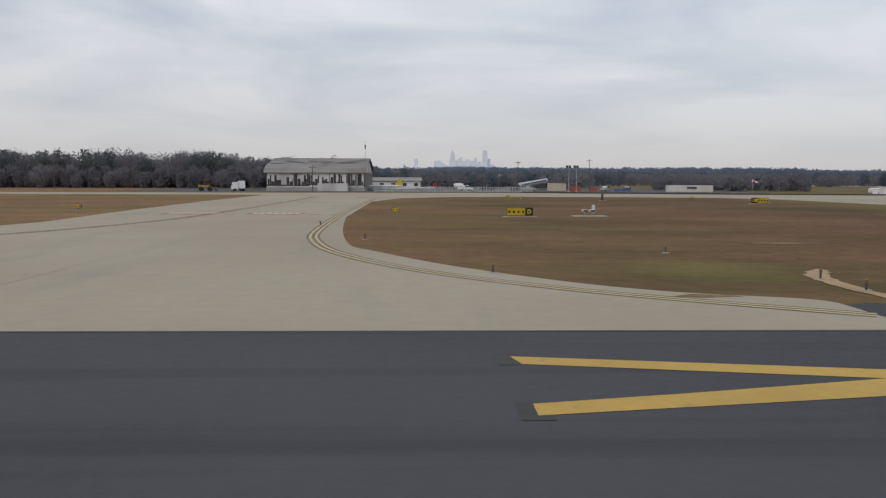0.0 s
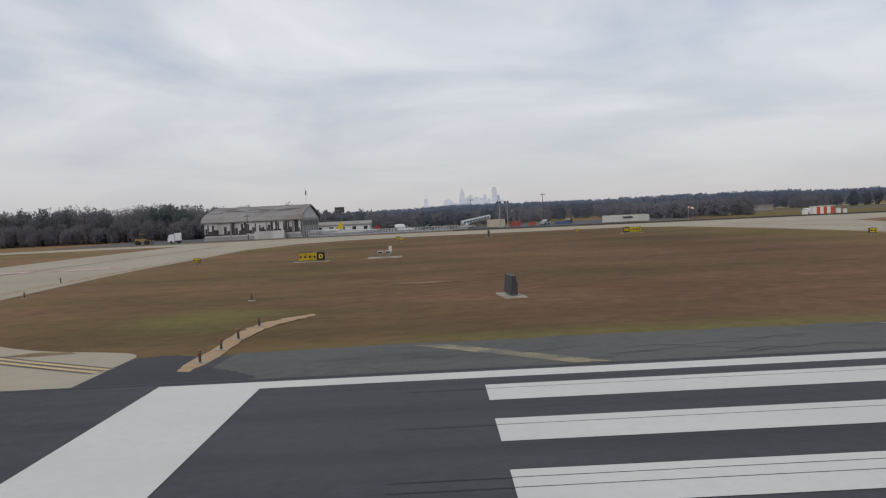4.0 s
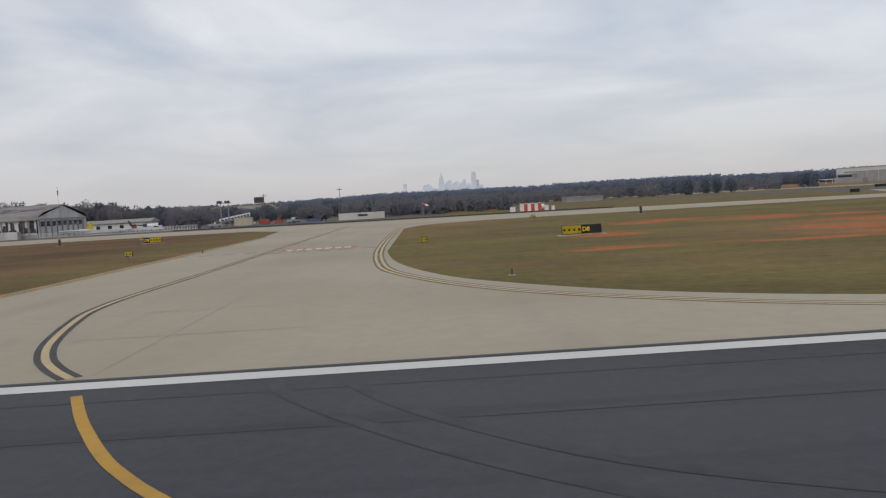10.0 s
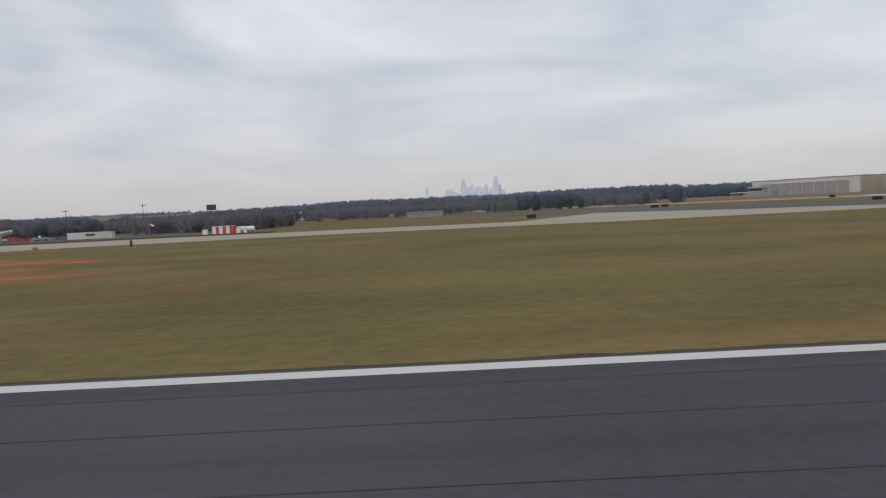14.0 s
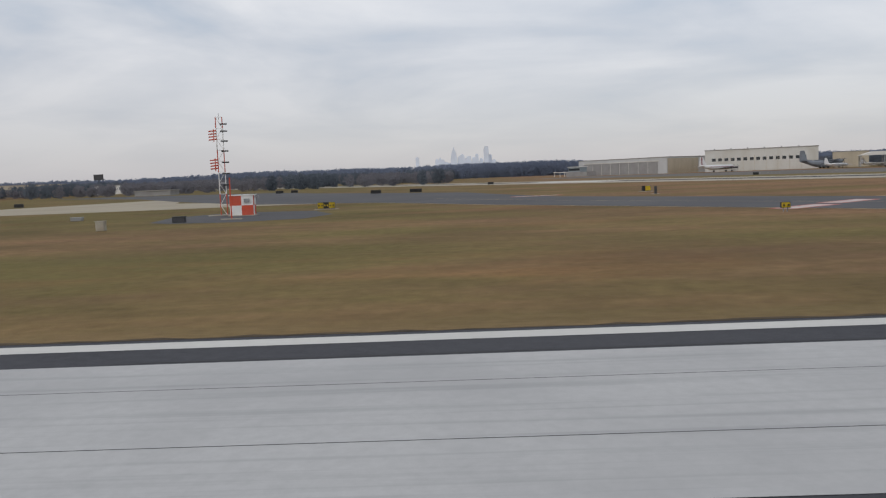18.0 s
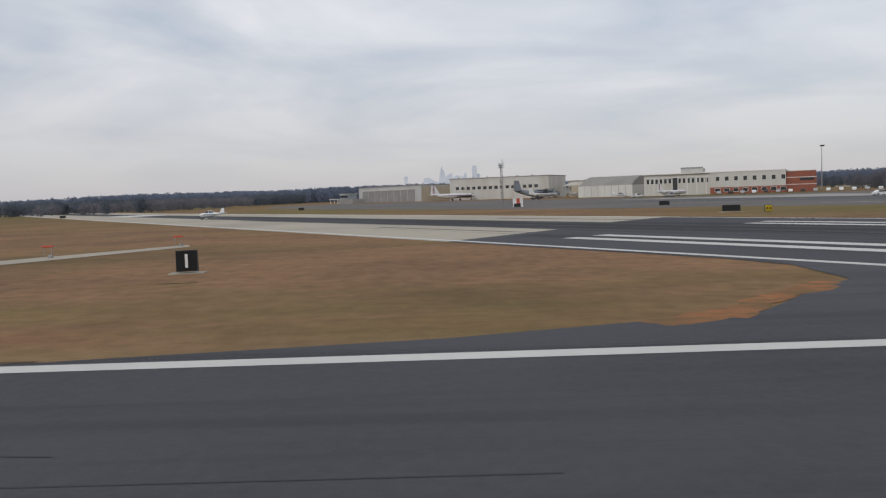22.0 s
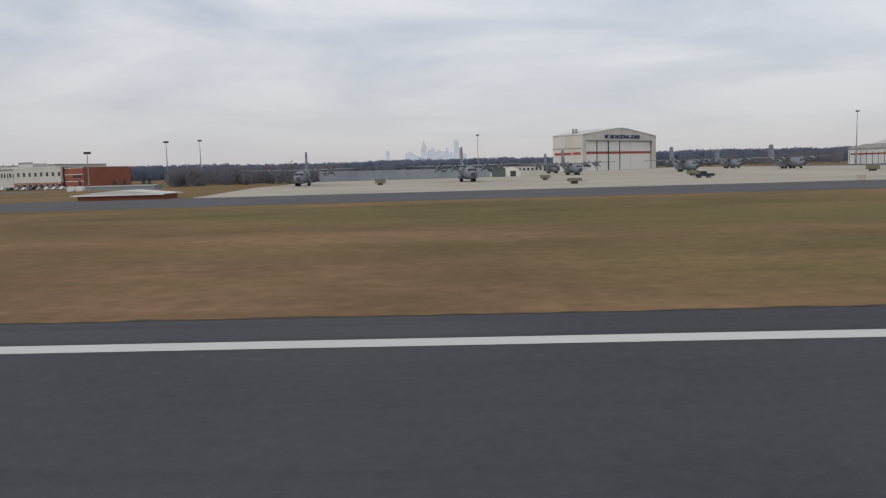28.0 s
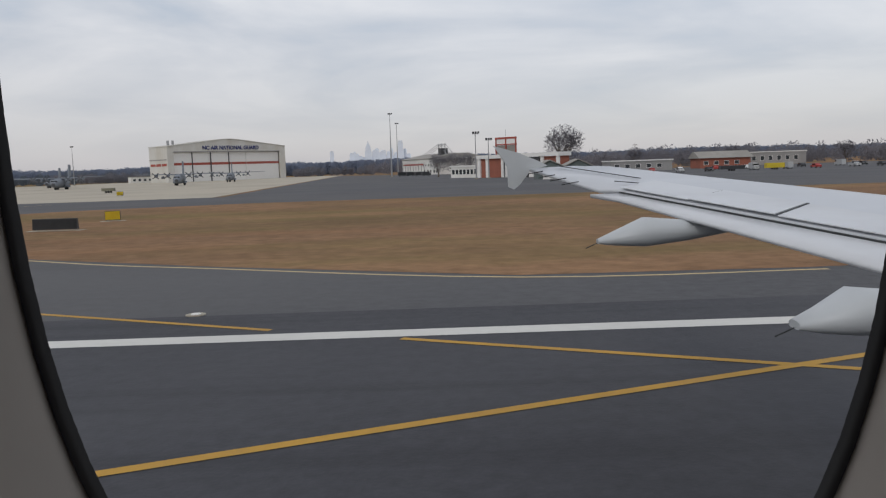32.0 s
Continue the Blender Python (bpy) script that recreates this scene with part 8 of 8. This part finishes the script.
def bare_tree(x, y, hgt, seed):
    """A leafless tree: trunk, limbs and a dense rounded head of twigs."""
    rg = random.Random(seed)
    t = thing("bare_tree", x, y, 0, 0, "large leafless tree with a rounded crown of twigs", "tree")
    trunk, limbs, twigs = bmesh.new(), bmesh.new(), bmesh.new()
    rod(trunk, (0, 0, -0.2), (0, 0, hgt * 0.24), hgt * 0.035, hgt * 0.026, 8)

    def grow(p, d, ln, r, depth):
        q = p + d * ln
        rod(twigs if depth > 2 else limbs, p, q, r, r * 0.65, 4 if depth > 1 else 6)
        if depth >= 5:
            return
        for k in range(3 if depth < 4 else 4):
            nd = (d + Vector((rg.gauss(0, 0.5), rg.gauss(0, 0.5), rg.gauss(0.12, 0.28)))).normalized()
            grow(q, nd, ln * rg.uniform(0.62, 0.82), r * 0.62, depth + 1)
    for k in range(5):
        a = 2 * math.pi * k / 5 + rg.uniform(-0.3, 0.3)
        grow(Vector((0, 0, hgt * 0.22)), Vector((0.6 * math.cos(a), 0.6 * math.sin(a), 1)).normalized(), hgt * 0.24, hgt * 0.017, 1)
    for k in range(2600):
        d = Vector((rg.gauss(0, 1), rg.gauss(0, 1), rg.gauss(0, 1))).normalized() * rg.random() ** 0.4
        c = Vector((d.x * hgt * 0.40, d.y * hgt * 0.40, hgt * 0.60 + d.z * hgt * 0.40))
        u = (d + Vector((rg.gauss(0, 0.6), rg.gauss(0, 0.6), 0.6 + rg.gauss(0, 0.6)))).normalized() * hgt * 0.035
        v = Vector((rg.gauss(0, 1), rg.gauss(0, 1), rg.gauss(0, 1))).normalized() * hgt * 0.0045
        twigs.faces.new([twigs.verts.new(q) for q in (c - u - v, c - u + v, c + u)])
    part("trunk", trunk, BARK, t)
    part("limb", limbs, BARK, t)
    part("crown", twigs, BARE_TWIG, t)
    return t


b0 = bare_tree(1195.5, 309, 19.5, 3)
b1 = bare_tree(1153, 345, 11.0, 5)
for x, y in ((1160, 356), (1147, 362), (1238, 372), (1290, 392), (1340, 380), (1372, 385)):
    copy_thing(b1, at(x, y, 0, x * 7 % 360))
copy_thing(b0, at(1420, 350, 0, 80))
shrub = thing("evergreen_shrub", 726, 322, 0, 0, "dark green conical evergreen shrub", "shrub", "shrubs")
bm = bmesh.new()
rg = random.Random(2)
for k in range(160):
    z = rg.random() ** 1.3 * 3.6
    r = (3.9 - z) * 0.34
    a = rg.uniform(0, 6.28)
    c = Vector((r * math.cos(a), r * math.sin(a), z + 0.1))
    vs = [bm.verts.new(c + Vector((rg.gauss(0, 0.28), rg.gauss(0, 0.28), rg.gauss(0, 0.28)))) for _ in range(3)]
    bm.faces.new(vs)
part("foliage", bm, PINE, shrub)
part("stem", rods(((0, 0, -0.1), (0, 0, 3.4), 0.12, 0.03)), BARK, shrub)
for x, y in ((730, 322), (737, 324), (742, 318), (700, 345)):
    copy_thing(shrub, at(x, y))

# ---- the airliner at the end of the run: its left wing, and one cabin window ----
WING_SKIN = mat("pale_grey_wing_paint", (0.52, 0.54, 0.575), 0.38, vary=0.04, scale=1.2, stain=(0.44, 0.455, 0.48), stain_scale=0.5, stain_amount=0.5, spec=0.5,
                wear=((0.36, 0.36, 0.38), 1.2, (0.4, 2.0, 1), 0.62, 0.78, 0.4))
FLAP_SKIN = mat("pale_grey_flap_paint", (0.56, 0.575, 0.60), 0.35, vary=0.04, scale=1.5, stain=(0.42, 0.42, 0.44), stain_scale=0.7, stain_amount=0.5, spec=0.5)
FENCE_SKIN = mat("grey_wingtip_paint", (0.43, 0.45, 0.465), 0.4, vary=0.05, scale=1.5)
WELL_DARK = mat("dark_flap_gap", (0.03, 0.033, 0.034), 0.6, vary=0.2, scale=3)
CABIN = mat("beige_cabin_panel", (0.33, 0.30, 0.27), 0.6, vary=0.04, scale=30, stain=(0.28, 0.25, 0.225), stain_scale=6, stain_amount=0.5)
SEAL = mat("black_window_seal", (0.012, 0.012, 0.013), 0.5, vary=0.1, scale=30)
liner = thing("airliner", 1148.08, 1.20, 0, 0, "grey airliner wing with flaps set, seen from its cabin window", "aircraft")


def wz(y):
    """Height of the wing's upper skin, y metres out from the seat."""
    return 3.0325 + 0.0875 * y


def le(y):
    return 3.39 + 0.475 * (15 - y)


def te(y):
    """Back edge of the fixed wing: along the ailerons, then along the spoilers."""
    return 1.71 + 0.17 * (15.2 - y) if y > 11.7 else 2.56 + 0.345 * (11.7 - y)


def flap_te(y):
    return 2.45 + 0.235 * (11.0 - y)


def skin(bm, spans, front, back, top, thick):
    """A tapering slab over the wing plan, rounded along its front."""
    rings_ = []
    for y in spans:
        a, b, z, t = front(y), back(y), top(y), thick(y)
        rings_.append([(b, y, z), (b + (a - b) * 0.35, y, z + t * 0.06), (b + (a - b) * 0.75, y, z + t * 0.10), (a - 0.06 * (a - b), y, z + t * 0.02), (a, y, z - t * 0.25),
                       (a - 0.06 * (a - b), y, z - t * 0.7), (b + (a - b) * 0.6, y, z - t), (b, y, z - 0.05)])
    loft(bm, rings_)


bm = bmesh.new()
skin(bm, [1.3, 4, 7, 9.5, 11.69, 11.71, 13.5, 15.2], le, te, wz, lambda y: 0.75 - 0.035 * y)
wing = part("wing", bm, WING_SKIN, liner)
bm = bmesh.new()
skin(bm, [15.2, 15.38], lambda y: le(y) - 2.2 * (y - 15.2), lambda y: te(y) + 0.1 * (y - 15.2), wz, lambda y: 0.16)
part("wing_tip", bm, WING_SKIN, liner)
# flaps, run out behind and below the wing
for name, y0, y1 in (("inner_flap", 1.3, 5.0), ("outer_flap", 5.04, 11.62)):
    bm = bmesh.new()
    skin(bm, [y0, (y0 + y1) / 2, y1 - 0.6, y1], lambda y: te(y) + 0.55, lambda y: flap_te(y) - (0.14 if y > 11.5 else 0), lambda y: wz(y) - 0.06, lambda y: 0.10)
    part(name, bm, FLAP_SKIN, liner)


def plate(name, corners, material, thick=0.02, lift=0.0):
    bm = bmesh.new()
    bm.faces.new([bm.verts.new((x, y, wz(y) + lift)) for x, y in corners])
    bmesh.ops.recalc_face_normals(bm, faces=bm.faces[:])
    bmesh.ops.solidify(bm, geom=bm.faces[:], thickness=thick)
    return part(name, bm, material, liner)


# dark plate that stands for the shade in the slot over the flap
plate("flap_slot_shade", [(te(1.3) + 0.06, 1.3), (te(11.6) + 0.05, 11.6), (te(11.6) - 0.012, 11.6), (te(1.3) - 0.02, 1.3)], WELL_DARK, 0.02, -0.052)
backs = (11.55, 10.02, 8.58, 7.15, 5.75, 4.3)
for y0, y1 in zip(backs, backs[1:]):
    a, b = y0 - 0.02, y1 + 0.02
    plate("spoiler", [(te(a) - 0.03, a), (te(b) - 0.03, b), (te(b) + 0.66, b + 0.74), (te(a) + 0.66, a + 0.74)], FLAP_SKIN, 0.012, 0.040)
    plate("spoiler_seam", [(te(b) - 0.0, b - 0.035), (te(b), b), (te(b) + 0.68, b + 0.76), (te(b) + 0.68, b + 0.725)], WELL_DARK, 0.006, 0.044)
plate("aileron_seam", [(2.17, 15.1), (2.21, 15.1), (3.13, 12.5), (3.09, 12.5)], WELL_DARK, 0.01, 0.06)
plate("panel_seam", [(2.62, 12.1), (2.90, 11.75), (2.92, 11.78), (2.64, 12.13)], WELL_DARK, 0.01, 0.06)
# fairings of the flap tracks, cut off bluntly at the back
for y, profile in ((9.4, ((1.83, 3.49, 3.545), (2.0, 3.465, 3.62), (2.38, 3.44, 3.79), (2.9, 3.50, 3.74), (3.5, 3.60, 3.70), (4.2, 3.62, 3.66))),
                   (5.6, ((2.49, 3.22, 3.285), (2.66, 3.19, 3.37), (2.9, 3.17, 3.51), (3.4, 3.18, 3.46), (4.2, 3.25, 3.40), (5.2, 3.30, 3.36)))):
    bm = bmesh.new()
    rings_ = []
    for x, z0, z1 in profile:
        wd = 0.06 + 0.55 * (z1 - z0)
        rings_.append([(x, y + wd * math.copysign(abs(math.cos(a)) ** 0.7, math.cos(a)), (z0 + z1) / 2 + (z1 - z0) / 2 * math.sin(a)) for a in [k * math.pi / 8 for k in range(16)]])
    loft(bm, rings_)
    part("track_fairing", bm, FENCE_SKIN, liner)
    part("drain_wick", rods(((profile[0][0], y, profile[0][1] + 0.01), (profile[0][0] - 0.14, y, profile[0][1] - 0.05), 0.006), n=5), WELL_DARK, liner)
fence_b = bmesh.new()
prism(fence_b, [(1.01, 4.83), (1.05, 4.79), (1.28, 4.42), (1.29, 4.03), (1.40, 3.98), (1.52, 4.08), (1.72, 4.33), (2.05, 4.42), (1.95, 4.48), (1.5, 4.68)], 'y', 15.36, 15.44)
part("wingtip_fence", fence_b, FENCE_SKIN, liner)
for y in (12.7, 13.3, 13.9, 14.6):
    part("static_wick", rods(((te(y) + 0.05, y, wz(y) + 0.01), (te(y) - 0.22, y, wz(y) - 0.03), 0.009), n=5), WELL_DARK, liner)
# undercarriage that carries it
part("gear_leg", rods(((7.6, 2.4, 0.5), (7.9, 2.4, 2.7), 0.14)), STEEL, liner)
for y in (2.0, 2.8):
    part("main_wheel", rods(((7.6, y - 0.2, 0.58), (7.6, y + 0.2, 0.58), 0.58), n=16), TYRE, liner)
# the cabin window: a wall panel with a rounded opening, its black seal, and an unseen box that shades them
WY, WX, WZ = 0.22, 0.0042, 4.458 + 0.06


def rim(a, b, y, n=64, power=2.6):
    out = []
    for k in range(n):
        ang = 2 * math.pi * k / n
        c, s = math.cos(ang), math.sin(ang)
        out.append((WX + a * math.copysign(abs(c) ** (2 / power), c), y, WZ + b * math.copysign(abs(s) ** (2 / power), s)))
    return out


bm = bmesh.new()
loft(bm, [rim(0.1272, 0.2249, WY - 0.001), rim(0.130, 0.228, WY - 0.014), rim(0.144, 0.243, WY - 0.034), rim(0.158, 0.258, WY - 0.042), rim(0.7, 0.75, WY - 0.044, power=9), rim(0.7, 0.75, WY + 0.05, power=9),
          rim(0.165, 0.29, WY + 0.05), rim(0.1285, 0.2265, WY + 0.004), rim(0.1272, 0.2249, WY - 0.001)], cap=False)
part("cabin_window_panel", bm, CABIN, liner, "beige plastic cabin wall panel round the window")
bm = bmesh.new()
loft(bm, [rim(0.1245, 0.2215, WY + 0.002), rim(0.1265, 0.2240, WY - 0.003), rim(0.1275, 0.2252, WY - 0.001), rim(0.1275, 0.2252, WY + 0.003), rim(0.1245, 0.2215, WY + 0.002)], cap=False)
part("window_seal", bm, SEAL, liner, "black rubber window seal")
# unseen box round the seat, added to keep skylight off the panel
part("cabin_shade_top", boxes((-0.7, 0.7, -1.2, WY - 0.05, 5.2, 5.25)), CABIN, liner)
part("cabin_shade_bottom", boxes((-0.7, 0.7, -1.2, WY - 0.05, 3.72, 3.76)), CABIN, liner)
part("cabin_shade_back", boxes((-0.7, 0.7, -1.24, -1.2, 3.72, 5.25)), CABIN, liner)
